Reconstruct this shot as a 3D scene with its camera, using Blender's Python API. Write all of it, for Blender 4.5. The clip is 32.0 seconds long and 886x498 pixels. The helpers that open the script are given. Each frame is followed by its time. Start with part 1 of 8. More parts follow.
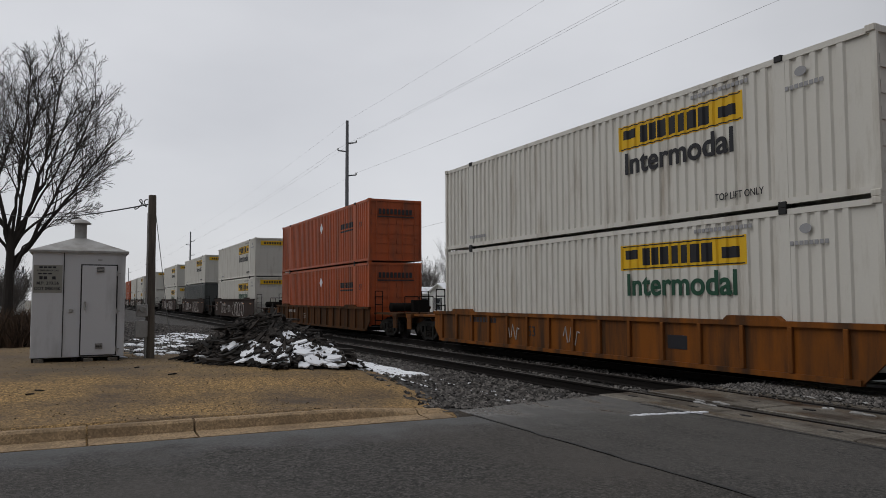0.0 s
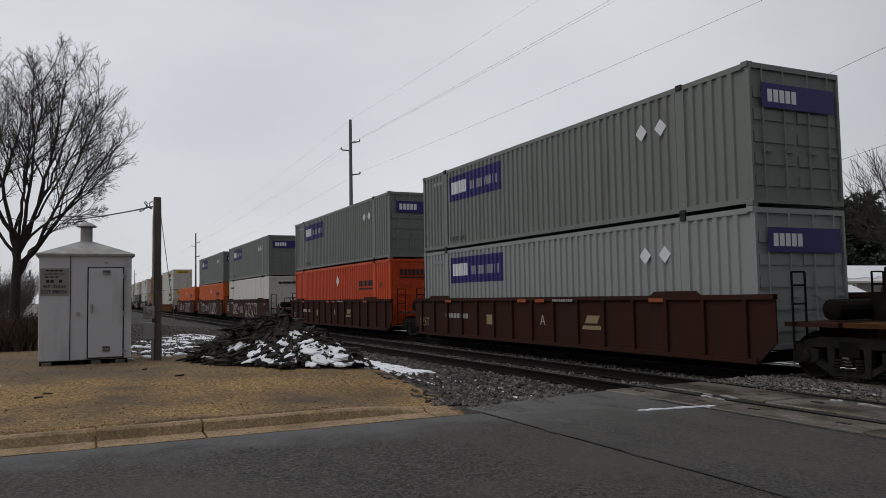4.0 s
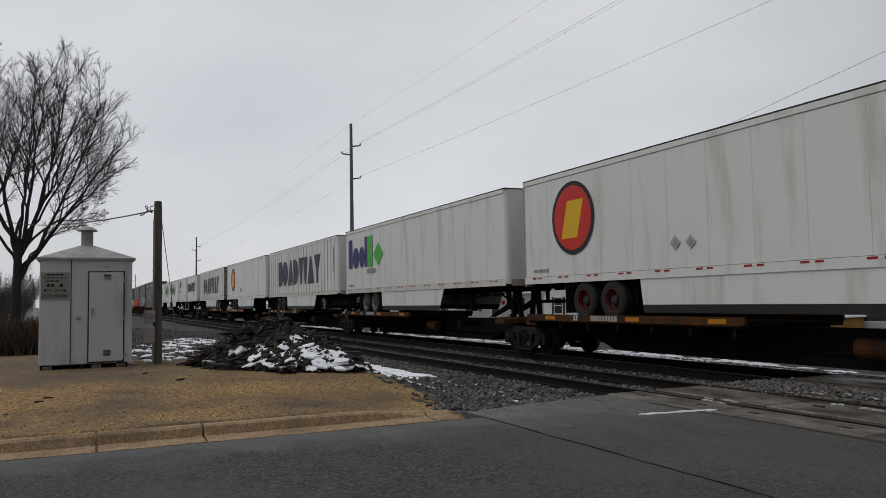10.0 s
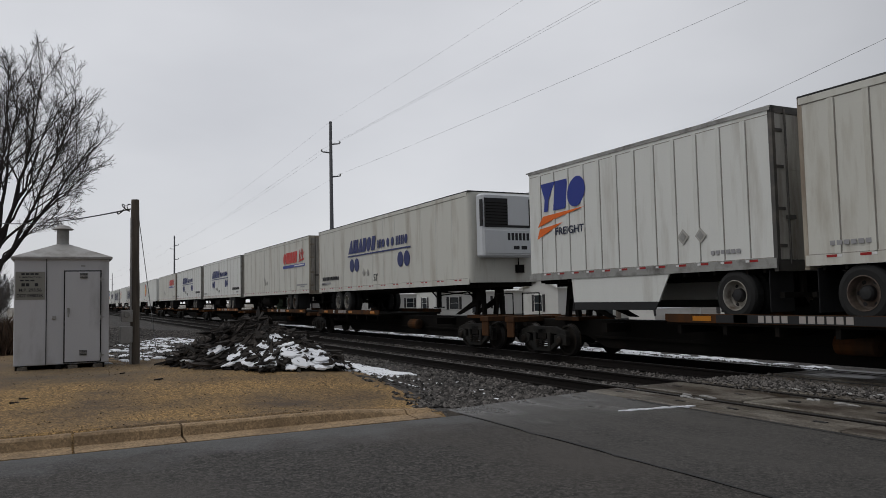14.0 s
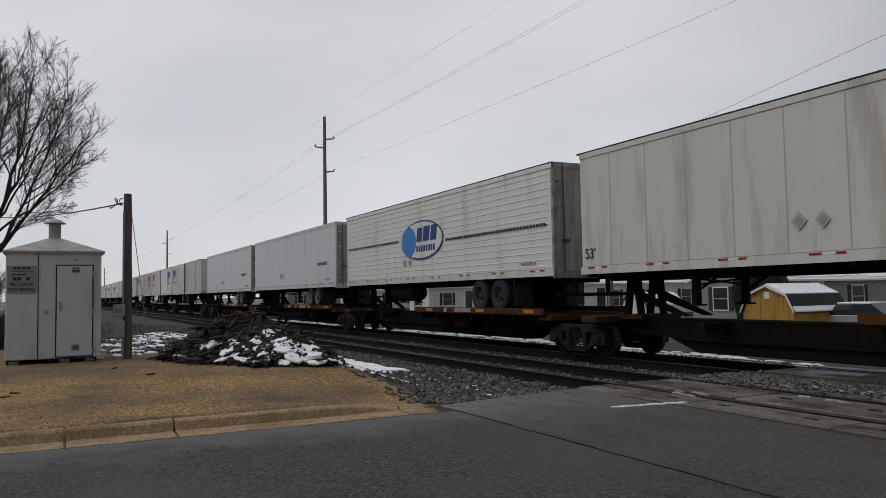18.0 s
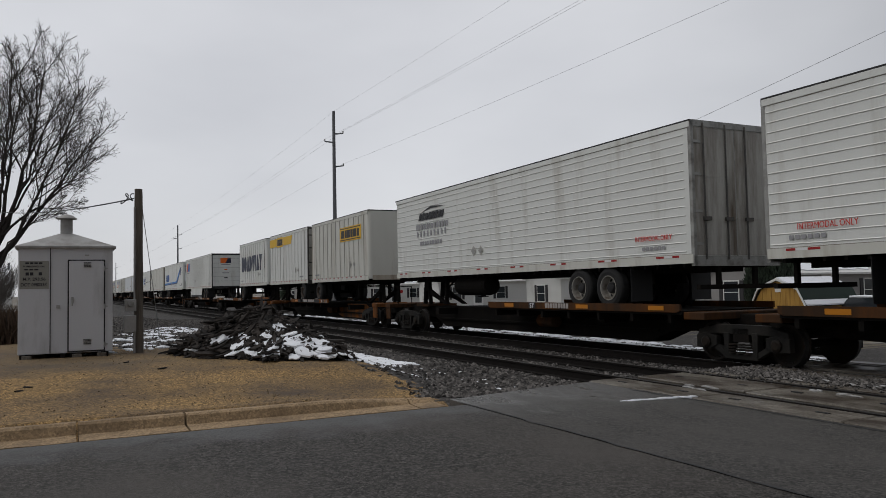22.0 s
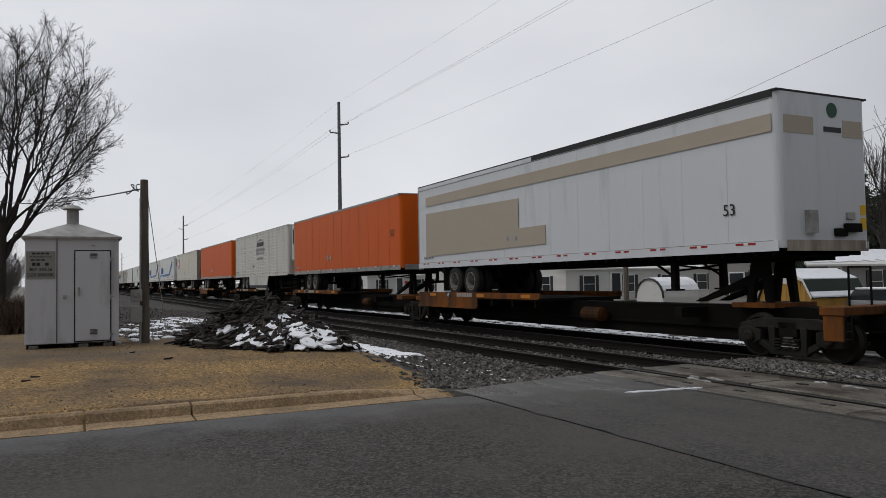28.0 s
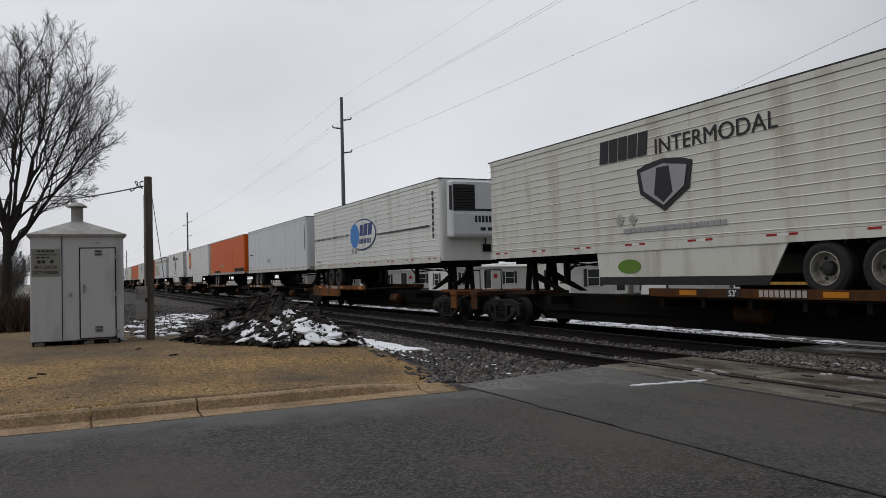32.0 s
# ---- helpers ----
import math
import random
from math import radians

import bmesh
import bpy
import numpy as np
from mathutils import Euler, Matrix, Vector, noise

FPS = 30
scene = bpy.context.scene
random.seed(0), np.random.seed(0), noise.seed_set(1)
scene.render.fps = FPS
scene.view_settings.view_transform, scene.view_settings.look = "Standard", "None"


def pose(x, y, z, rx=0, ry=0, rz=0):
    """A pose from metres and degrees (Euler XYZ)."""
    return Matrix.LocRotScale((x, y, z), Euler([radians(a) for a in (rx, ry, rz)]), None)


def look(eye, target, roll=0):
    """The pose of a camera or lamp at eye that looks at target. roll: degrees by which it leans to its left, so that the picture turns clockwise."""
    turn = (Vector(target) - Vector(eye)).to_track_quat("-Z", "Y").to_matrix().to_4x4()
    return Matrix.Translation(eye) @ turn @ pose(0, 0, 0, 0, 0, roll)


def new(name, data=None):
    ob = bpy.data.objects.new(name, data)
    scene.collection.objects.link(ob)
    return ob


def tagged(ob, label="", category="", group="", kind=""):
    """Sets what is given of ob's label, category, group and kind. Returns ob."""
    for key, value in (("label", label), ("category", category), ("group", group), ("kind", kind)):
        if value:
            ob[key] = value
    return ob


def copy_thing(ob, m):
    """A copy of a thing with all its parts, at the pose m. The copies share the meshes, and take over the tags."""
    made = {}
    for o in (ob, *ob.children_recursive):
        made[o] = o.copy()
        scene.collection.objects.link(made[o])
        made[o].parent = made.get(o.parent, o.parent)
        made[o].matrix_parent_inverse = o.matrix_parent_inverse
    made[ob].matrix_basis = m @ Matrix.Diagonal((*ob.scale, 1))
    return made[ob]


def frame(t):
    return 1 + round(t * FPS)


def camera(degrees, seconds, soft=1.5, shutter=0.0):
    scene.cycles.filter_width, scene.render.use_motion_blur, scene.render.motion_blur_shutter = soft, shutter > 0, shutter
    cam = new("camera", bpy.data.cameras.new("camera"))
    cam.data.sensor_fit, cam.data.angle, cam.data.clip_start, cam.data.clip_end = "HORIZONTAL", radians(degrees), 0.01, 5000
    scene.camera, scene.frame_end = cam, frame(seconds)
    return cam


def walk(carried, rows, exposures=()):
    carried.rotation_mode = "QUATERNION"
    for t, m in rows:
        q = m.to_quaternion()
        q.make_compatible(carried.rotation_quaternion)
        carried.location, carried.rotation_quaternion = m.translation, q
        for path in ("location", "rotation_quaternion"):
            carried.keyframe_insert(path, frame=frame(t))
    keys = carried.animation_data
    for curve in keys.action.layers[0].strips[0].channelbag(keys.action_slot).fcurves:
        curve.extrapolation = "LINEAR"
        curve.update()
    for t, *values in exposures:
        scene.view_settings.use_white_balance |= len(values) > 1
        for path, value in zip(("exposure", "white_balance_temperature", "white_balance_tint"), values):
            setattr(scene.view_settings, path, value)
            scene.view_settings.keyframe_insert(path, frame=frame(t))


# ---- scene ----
# the camera stands on the road beside a level crossing and is held by hand
EYE = (0.0, 0.0, 1.655)


def held(yaw, pitch, roll):
    """Camera pose from heading (from +y towards -x), pitch and roll in degrees."""
    return pose(*EYE, 90 + pitch, 0, yaw) @ pose(0, 0, 0, 0, 0, roll)


cam = camera(60, 32.0, soft=0.6)
walk(cam, [
    (0.0, held(64.390, 3.708, -0.179)),
    (0.5, held(64.724, 3.545, -0.343)),
    (1.0, held(64.686, 3.507, -0.556)),
    (1.5, held(64.416, 3.481, -0.714)),
    (2.0, held(64.610, 3.557, -0.809)),
    (2.5, held(64.386, 3.483, -0.965)),
    (3.0, held(64.607, 3.494, -1.026)),
    (3.5, held(64.745, 3.531, -0.990)),
    (5.5, held(64.772, 3.553, -1.083)),
    (6.0, held(64.747, 3.610, -1.069)),
    (6.5, held(64.754, 3.666, -1.091)),
    (7.0, held(64.862, 3.718, -1.154)),
    (7.5, held(64.728, 3.780, -1.146)),
    (8.0, held(64.711, 3.765, -1.144)),
    (8.5, held(64.637, 3.776, -1.135)),
    (9.0, held(64.589, 3.773, -1.078)),
    (9.5, held(64.630, 3.820, -1.072)),
    (10.0, held(64.798, 3.830, -1.033)),
    (10.5, held(64.963, 3.981, -0.905)),
    (11.0, held(64.723, 4.041, -0.851)),
    (11.5, held(64.401, 4.036, -0.992)),
    (12.0, held(64.381, 3.970, -1.230)),
    (12.5, held(63.928, 3.881, -1.213)),
    (13.0, held(63.065, 3.775, -1.266)),
    (13.5, held(63.222, 3.698, -1.322)),
    (14.0, held(63.322, 3.657, -1.262)),
    (14.5, held(63.494, 3.695, -1.141)),
    (16.5, held(63.394, 3.569, -1.043)),
    (17.0, held(63.071, 3.468, -1.127)),
    (17.5, held(62.865, 3.394, -1.084)),
    (18.0, held(62.848, 3.343, -1.016)),
    (18.5, held(62.900, 3.261, -1.003)),
    (19.0, held(62.984, 3.192, -1.012)),
    (19.5, held(63.111, 3.178, -0.988)),
    (20.0, held(63.282, 3.183, -0.983)),
    (20.5, held(63.393, 3.154, -0.978)),
    (21.0, held(63.534, 3.155, -0.951)),
    (21.5, held(63.669, 3.120, -0.979)),
    (22.0, held(63.562, 2.921, -1.126)),
    (22.5, held(63.506, 2.736, -1.110)),
    (23.0, held(63.526, 2.537, -1.141)),
    (23.5, held(63.620, 2.542, -1.192)),
    (24.0, held(63.631, 2.585, -1.307)),
    (24.5, held(63.648, 2.303, -1.353)),
    (25.0, held(63.744, 2.362, -1.266)),
    (25.5, held(63.749, 2.422, -1.170)),
    (27.5, held(63.812, 2.264, -1.009)),
    (28.0, held(63.954, 2.263, -1.006)),
    (28.5, held(63.955, 2.192, -1.002)),
    (29.0, held(64.018, 2.185, -1.027)),
    (29.5, held(64.072, 2.107, -1.062)),
    (30.0, held(64.095, 2.043, -1.161)),
    (30.5, held(64.129, 2.002, -1.252)),
    (31.0, held(64.157, 2.005, -1.371)),
    (31.5, held(64.290, 1.949, -1.421)),
    (32.0, held(64.250, 1.861, -1.451)),
], [(0.0, -0.04), (3.5, -0.04), (5.5, 0.12), (6.2, 0.12), (7.5, -0.04), (24.2, -0.04), (24.9, 0.10), (27.5, 0.09), (32.0, 0.09)])

# ---------------------------------------------------------------- light
world = bpy.data.worlds.new("overcast")
scene.world = world
world.use_nodes = True
wn, wl = world.node_tree.nodes, world.node_tree.links
wn.clear()
w_out = wn.new("ShaderNodeOutputWorld")
w_bg = wn.new("ShaderNodeBackground")
w_sky = wn.new("ShaderNodeTexSky")
w_sky.sky_type, w_sky.sun_disc = "NISHITA", False
w_sky.sun_elevation, w_sky.sun_rotation = radians(40), radians(190)
w_co = wn.new("ShaderNodeTexCoord")
w_map = wn.new("ShaderNodeMapping")
w_map.inputs["Scale"].default_value = (1.0, 1.0, 2.6)
w_noise = wn.new("ShaderNodeTexNoise")
w_noise.inputs["Scale"].default_value = 1.5
w_noise.inputs["Detail"].default_value = 5
w_noise.inputs["Roughness"].default_value = 0.45
w_ramp = wn.new("ShaderNodeValToRGB")
w_ramp.color_ramp.elements[0].position, w_ramp.color_ramp.elements[0].color = 0.32, (0.556, 0.563, 0.594, 1)
w_ramp.color_ramp.elements[1].position, w_ramp.color_ramp.elements[1].color = 0.72, (0.750, 0.756, 0.782, 1)
w_mix = wn.new("ShaderNodeMix")
w_mix.data_type = "RGBA"
w_mix.inputs[0].default_value = 0.99
# the cloud is thinner, and so brighter, round one broad part of the sky
w_dot = wn.new("ShaderNodeVectorMath")
w_dot.operation = "DOT_PRODUCT"
w_dot.inputs[1].default_value = Vector((-0.922, 0.275, 0.275)).normalized()
w_rng = wn.new("ShaderNodeMapRange")
w_rng.interpolation_type = "SMOOTHSTEP"
w_rng.inputs["From Min"].default_value, w_rng.inputs["From Max"].default_value = 0.58, 1.0
w_rng.inputs["To Min"].default_value, w_rng.inputs["To Max"].default_value = 0.50, 1.06
w_mul = wn.new("ShaderNodeVectorMath")
w_mul.operation = "SCALE"
wl.new(w_co.outputs["Generated"], w_map.inputs["Vector"])
wl.new(w_co.outputs["Generated"], w_dot.inputs[0])
wl.new(w_dot.outputs["Value"], w_rng.inputs["Value"])
wl.new(w_map.outputs[0], w_noise.inputs["Vector"])
wl.new(w_noise.outputs[0], w_ramp.inputs[0])
wl.new(w_ramp.outputs[0], w_mul.inputs[0])
wl.new(w_rng.outputs[0], w_mul.inputs["Scale"])
wl.new(w_sky.outputs[0], w_mix.inputs[6])
wl.new(w_mul.outputs[0], w_mix.inputs[7])
wl.new(w_mix.outputs[2], w_bg.inputs["Color"])
wl.new(w_bg.outputs[0], w_out.inputs["Surface"])
w_bg.inputs["Strength"].default_value = 0.96

sun_data = bpy.data.lights.new("sun", "SUN")
sun_data.energy, sun_data.angle, sun_data.color = 1.2, radians(60), (1.0, 0.99, 0.975)
sun = new("sun", sun_data)
sun.matrix_world = look((-16, -14, 38), (-8, 8, 0))
scene.view_settings.exposure = 0.0


# ---------------------------------------------------------------- materials
def material(name, colour, rough=0.7, metal=0.0, vary=0.12, scale=3.0, grain=60.0, bump=0.15, dirt=None, dirt_at=0.6,
             stretch=(1, 1, 1), spec=0.4, island=0.0, coarse=None, speckle=None):
    """A worn surface: two scales of variation in the colour, stains of a second colour, fine relief."""
    m = bpy.data.materials.new(name)
    m.use_nodes = True
    n, l = m.node_tree.nodes, m.node_tree.links
    b = n["Principled BSDF"]
    b.inputs["Roughness"].default_value, b.inputs["Metallic"].default_value = rough, metal
    b.inputs["Specular IOR Level"].default_value = spec
    co = n.new("ShaderNodeTexCoord")
    mp = n.new("ShaderNodeMapping")
    mp.inputs["Scale"].default_value = stretch
    l.new(co.outputs["Object"], mp.inputs["Vector"])
    big, fine = n.new("ShaderNodeTexNoise"), n.new("ShaderNodeTexNoise")
    big.inputs["Scale"].default_value, big.inputs["Detail"].default_value = scale, 6
    fine.inputs["Scale"].default_value, fine.inputs["Detail"].default_value = grain, 3
    l.new(mp.outputs[0], big.inputs["Vector"])
    l.new(co.outputs["Object"], fine.inputs["Vector"])
    hsv = n.new("ShaderNodeHueSaturation")
    hsv.inputs["Color"].default_value = (*colour, 1)
    add = n.new("ShaderNodeMath")
    add.operation = "MULTIPLY_ADD"
    add.inputs[1].default_value, add.inputs[2].default_value = 2 * vary, 1 - vary
    mixf = n.new("ShaderNodeMath")
    mixf.operation = "MULTIPLY_ADD"
    mixf.inputs[1].default_value = 0.5
    half = n.new("ShaderNodeMath")
    half.operation = "MULTIPLY"
    half.inputs[1].default_value = 0.5
    l.new(big.outputs[0], half.inputs[0])
    l.new(fine.outputs[0], mixf.inputs[0])
    l.new(half.outputs[0], mixf.inputs[2])
    l.new(mixf.outputs[0], add.inputs[0])
    value = add.outputs[0]
    if island:
        info = n.new("ShaderNodeObjectInfo")
        geo = n.new("ShaderNodeNewGeometry")
        s = n.new("ShaderNodeMath")
        s.operation = "ADD"
        l.new(info.outputs["Random"], s.inputs[0])
        l.new(geo.outputs["Random Per Island"], s.inputs[1])
        f = n.new("ShaderNodeMath")
        f.operation = "FRACT"
        l.new(s.outputs[0], f.inputs[0])
        k = n.new("ShaderNodeMath")
        k.operation = "MULTIPLY_ADD"
        k.inputs[1].default_value, k.inputs[2].default_value = 2 * island, 1 - island
        l.new(f.outputs[0], k.inputs[0])
        p = n.new("ShaderNodeMath")
        p.operation = "MULTIPLY"
        l.new(k.outputs[0], p.inputs[0])
        l.new(value, p.inputs[1])
        value = p.outputs[0]
    if speckle:
        # coarse grains, some dark, some pale
        for seed, (size, low, high) in enumerate(speckle):
            vor = n.new("ShaderNodeTexVoronoi")
            vor.feature = "F1"
            vor.inputs["Scale"].default_value = size
            l.new(co.outputs["Object"], vor.inputs["Vector"])
            sep = n.new("ShaderNodeSeparateColor")
            l.new(vor.outputs["Color"], sep.inputs[0])
            mr = n.new("ShaderNodeMapRange")
            mr.inputs["To Min"].default_value, mr.inputs["To Max"].default_value = low, high
            l.new(sep.outputs[seed % 3], mr.inputs["Value"])
            pr = n.new("ShaderNodeMath")
            pr.operation = "MULTIPLY"
            l.new(value, pr.inputs[0])
            l.new(mr.outputs[0], pr.inputs[1])
            value = pr.outputs[0]
    l.new(value, hsv.inputs["Value"])
    colour_out = hsv.outputs[0]
    if dirt:
        dn = n.new("ShaderNodeTexNoise")
        dn.inputs["Scale"].default_value, dn.inputs["Detail"].default_value = coarse or scale * 0.6, 8
        dn.inputs["Roughness"].default_value = 0.62
        l.new(mp.outputs[0], dn.inputs["Vector"])
        ramp = n.new("ShaderNodeValToRGB")
        ramp.color_ramp.elements[0].position, ramp.color_ramp.elements[1].position = dirt_at - 0.12, dirt_at + 0.14
        l.new(dn.outputs[0], ramp.inputs[0])
        mx = n.new("ShaderNodeMix")
        mx.data_type = "RGBA"
        mx.inputs[7].default_value = (*dirt, 1)
        l.new(ramp.outputs[0], mx.inputs[0])
        l.new(colour_out, mx.inputs[6])
        colour_out = mx.outputs[2]
    l.new(colour_out, b.inputs["Base Color"])
    if bump:
        bp = n.new("ShaderNodeBump")
        bp.inputs["Strength"].default_value, bp.inputs["Distance"].default_value = bump, 0.01
        l.new(fine.outputs[0], bp.inputs["Height"])
        l.new(bp.outputs[0], b.inputs["Normal"])
    return m


def paint(name, colour, dirt=(0.42, 0.385, 0.33), dirt_at=0.68, rough=0.5, vary=0.07, spec=0.35):
    """Vehicle paint with streaks that run down and faint road film."""
    return material(name, colour, rough, 0, vary, 1.3, 25, 0.05, dirt, dirt_at, (2.2, 2.2, 0.35), spec)


WHITE = paint("white_paint", (0.685, 0.694, 0.666), dirt=(0.44, 0.42, 0.375), dirt_at=0.64)
WHITE_OLD = paint("aged_white_paint", (0.585, 0.58, 0.53), dirt=(0.34, 0.30, 0.24), dirt_at=0.62)
WHITE_COOL = paint("cool_white_paint", (0.60, 0.62, 0.645), dirt=(0.43, 0.44, 0.45))
CREAM = paint("cream_paint", (0.62, 0.585, 0.50), dirt_at=0.72)
CONT_WHITE = paint("container_white", (0.61, 0.59, 0.54), dirt=(0.30, 0.25, 0.19), dirt_at=0.64)
CONT_GREY = paint("container_grey", (0.180, 0.190, 0.178), dirt=(0.12, 0.12, 0.11), dirt_at=0.64)
CONT_LIGHT = paint("container_pale_grey", (0.27, 0.28, 0.275), dirt_at=0.70)
CONT_DARK = paint("container_dark_grey", (0.075, 0.08, 0.077))
ORANGE = paint("orange_paint", (0.60, 0.100, 0.003), dirt=(0.44, 0.085, 0.012), dirt_at=0.66, spec=0.2)
ORANGE_C = paint("orange_container", (0.54, 0.060, 0.008), dirt=(0.34, 0.055, 0.018), dirt_at=0.66)
ORANGE_D = paint("deep_orange_container", (0.60, 0.115, 0.012), dirt=(0.36, 0.075, 0.02), dirt_at=0.62)
ORANGE_OLD = paint("faded_orange", (0.40, 0.080, 0.020), dirt=(0.18, 0.06, 0.03), dirt_at=0.55)
ALU = material("aluminium_trim", (0.33, 0.33, 0.315), 0.5, 0.3, 0.2, 4, 40, 0.1, (0.10, 0.09, 0.08), 0.6)
BLACK = material("black_trim", (0.014, 0.014, 0.015), 0.6, 0, 0.3, 4)
UNDER = material("grimy_underframe", (0.011, 0.010, 0.009), 0.9, 0, 0.35, 2, 30, 0.3, (0.022, 0.016, 0.012), 0.66, spec=0.06)
TYRE = material("tyre_rubber", (0.013, 0.013, 0.013), 0.85, 0, 0.2, 6)
RIM = material("white_steel_rim", (0.40, 0.385, 0.35), 0.5, 0.1, 0.2, 5, 40, 0.1, (0.10, 0.08, 0.06), 0.55)
RIM_DARK = material("dirty_steel_rim", (0.16, 0.12, 0.10), 0.6, 0.1, 0.3, 5, 40, 0.1, (0.05, 0.04, 0.03), 0.5)
RIM_RED = material("red_steel_rim", (0.24, 0.03, 0.02), 0.6, 0.1, 0.3, 5, 40, 0.1, (0.03, 0.02, 0.02), 0.5)
CAR_YELLOW = paint("yellow_brown_car_paint", (0.205, 0.066, 0.009), dirt=(0.055, 0.028, 0.014), dirt_at=0.50, rough=0.7, vary=0.2, spec=0.15)
CAR_RUST = paint("rusty_car_paint", (0.092, 0.036, 0.011), dirt=(0.035, 0.022, 0.014), dirt_at=0.48, rough=0.8, vary=0.25, spec=0.1)
BROWN = paint("red_brown_car_paint", (0.040, 0.0130, 0.0082), dirt=(0.030, 0.018, 0.013), dirt_at=0.54, rough=0.75, vary=0.25, spec=0.12)
BROWN_DARK = paint("dark_brown_car_paint", (0.030, 0.016, 0.012), dirt=(0.03, 0.022, 0.018), dirt_at=0.5, rough=0.75, vary=0.2, spec=0.12)
STEEL = material("worn_wheel_steel", (0.022, 0.02, 0.018), 0.7, 0.2, 0.3, 6, 40, 0.2, (0.026, 0.018, 0.012), 0.58, spec=0.12)
REFLECT_RED = material("red_reflector", (0.30, 0.014, 0.014), 0.35, 0, 0.1, 8)
REFLECT_WHITE = material("white_reflector", (0.7, 0.7, 0.7), 0.35, 0, 0.1, 8)
REFLECT_YELLOW = material("yellow_reflector", (0.45, 0.165, 0.008), 0.35, 0, 0.1, 8)
INK = {}


def ink(name, colour):
    """Sign paint or vinyl in one colour."""
    if name not in INK:
        INK[name] = material(name + "_vinyl", colour, 0.5, 0, 0.10, 1.2, 30, 0.03, (0.35, 0.34, 0.32), 0.78)
    return INK[name]


NAVY, GREEN, PURPLE = ink("navy", (0.016, 0.021, 0.050)), ink("green", (0.06, 0.42, 0.05)), ink("purple", (0.022, 0.016, 0.135))
INKBLACK, BLUE, RED = ink("black", (0.014, 0.014, 0.018)), ink("blue", (0.012, 0.11, 0.42)), ink("red", (0.55, 0.03, 0.02))
LOGO_ORANGE, YELLOW = ink("orange", (0.75, 0.14, 0.01)), ink("yellow", (0.70, 0.42, 0.01))
DKGREEN, INKWHITE, GREY = ink("dark_green", (0.012, 0.065, 0.035)), ink("white", (0.72, 0.72, 0.74)), ink("grey", (0.30, 0.30, 0.31))
TAN, MIDBLUE, DKBLUE = ink("tan", (0.40, 0.345, 0.27)), ink("mid_blue", (0.03, 0.20, 0.55)), ink("dark_blue", (0.010, 0.035, 0.16))
CHALK = ink("chalk_graffiti", (0.36, 0.33, 0.31))

ASPHALT = material("asphalt", (0.039, 0.036, 0.033), 0.72, 0, 0.42, 0.45, 70, 1.0, (0.070, 0.063, 0.057), 0.57, spec=0.22, coarse=0.35, speckle=((34, 0.30, 1.8), (75, 0.25, 1.9)))
ASPHALT_PALE = material("weathered_asphalt", (0.041, 0.038, 0.035), 0.6, 0, 0.45, 0.6, 70, 0.8, (0.066, 0.061, 0.056), 0.56, (0.6, 1.4, 1), spec=0.4, coarse=0.7, speckle=((34, 0.40, 1.65), (75, 0.35, 1.7)))
MUD = material("crossing_mud", (0.060, 0.050, 0.041), 0.85, 0, 0.4, 1.2, 40, 1.0, (0.028, 0.022, 0.017), 0.52, (0.6, 1.4, 1), spec=0.3, coarse=1.1, speckle=((22, 0.4, 1.6), (50, 0.5, 1.5)))


def blotched(m, x0, x1, colour, strength):
    """A second colour that fades out along x in blotches: pale over the asphalt, or dark soil over the gravel."""
    n, l = m.node_tree.nodes, m.node_tree.links
    b = n["Principled BSDF"]
    old = b.inputs["Base Color"].links[0].from_socket
    co, sep, nz = n.new("ShaderNodeTexCoord"), n.new("ShaderNodeSeparateXYZ"), n.new("ShaderNodeTexNoise")
    nz.inputs["Scale"].default_value, nz.inputs["Detail"].default_value = 1.6, 9
    l.new(co.outputs["Object"], sep.inputs[0])
    l.new(co.outputs["Object"], nz.inputs["Vector"])
    shift = n.new("ShaderNodeMath")
    shift.operation = "MULTIPLY_ADD"
    shift.inputs[1].default_value = 2.6
    l.new(nz.outputs[0], shift.inputs[0])
    l.new(sep.outputs[0], shift.inputs[2])
    mr = n.new("ShaderNodeMapRange")
    mr.interpolation_type = "SMOOTHSTEP"
    mr.inputs["From Min"].default_value, mr.inputs["From Max"].default_value = x0 + 1.3, x1 + 1.3
    mr.inputs["To Min"].default_value, mr.inputs["To Max"].default_value = strength, 0.0
    l.new(shift.outputs[0], mr.inputs["Value"])
    mx = n.new("ShaderNodeMix")
    mx.data_type = "RGBA"
    mx.inputs[7].default_value = (*colour, 1)
    l.new(mr.outputs[0], mx.inputs[0])
    l.new(old, mx.inputs[6])
    l.new(mx.outputs[2], b.inputs["Base Color"])


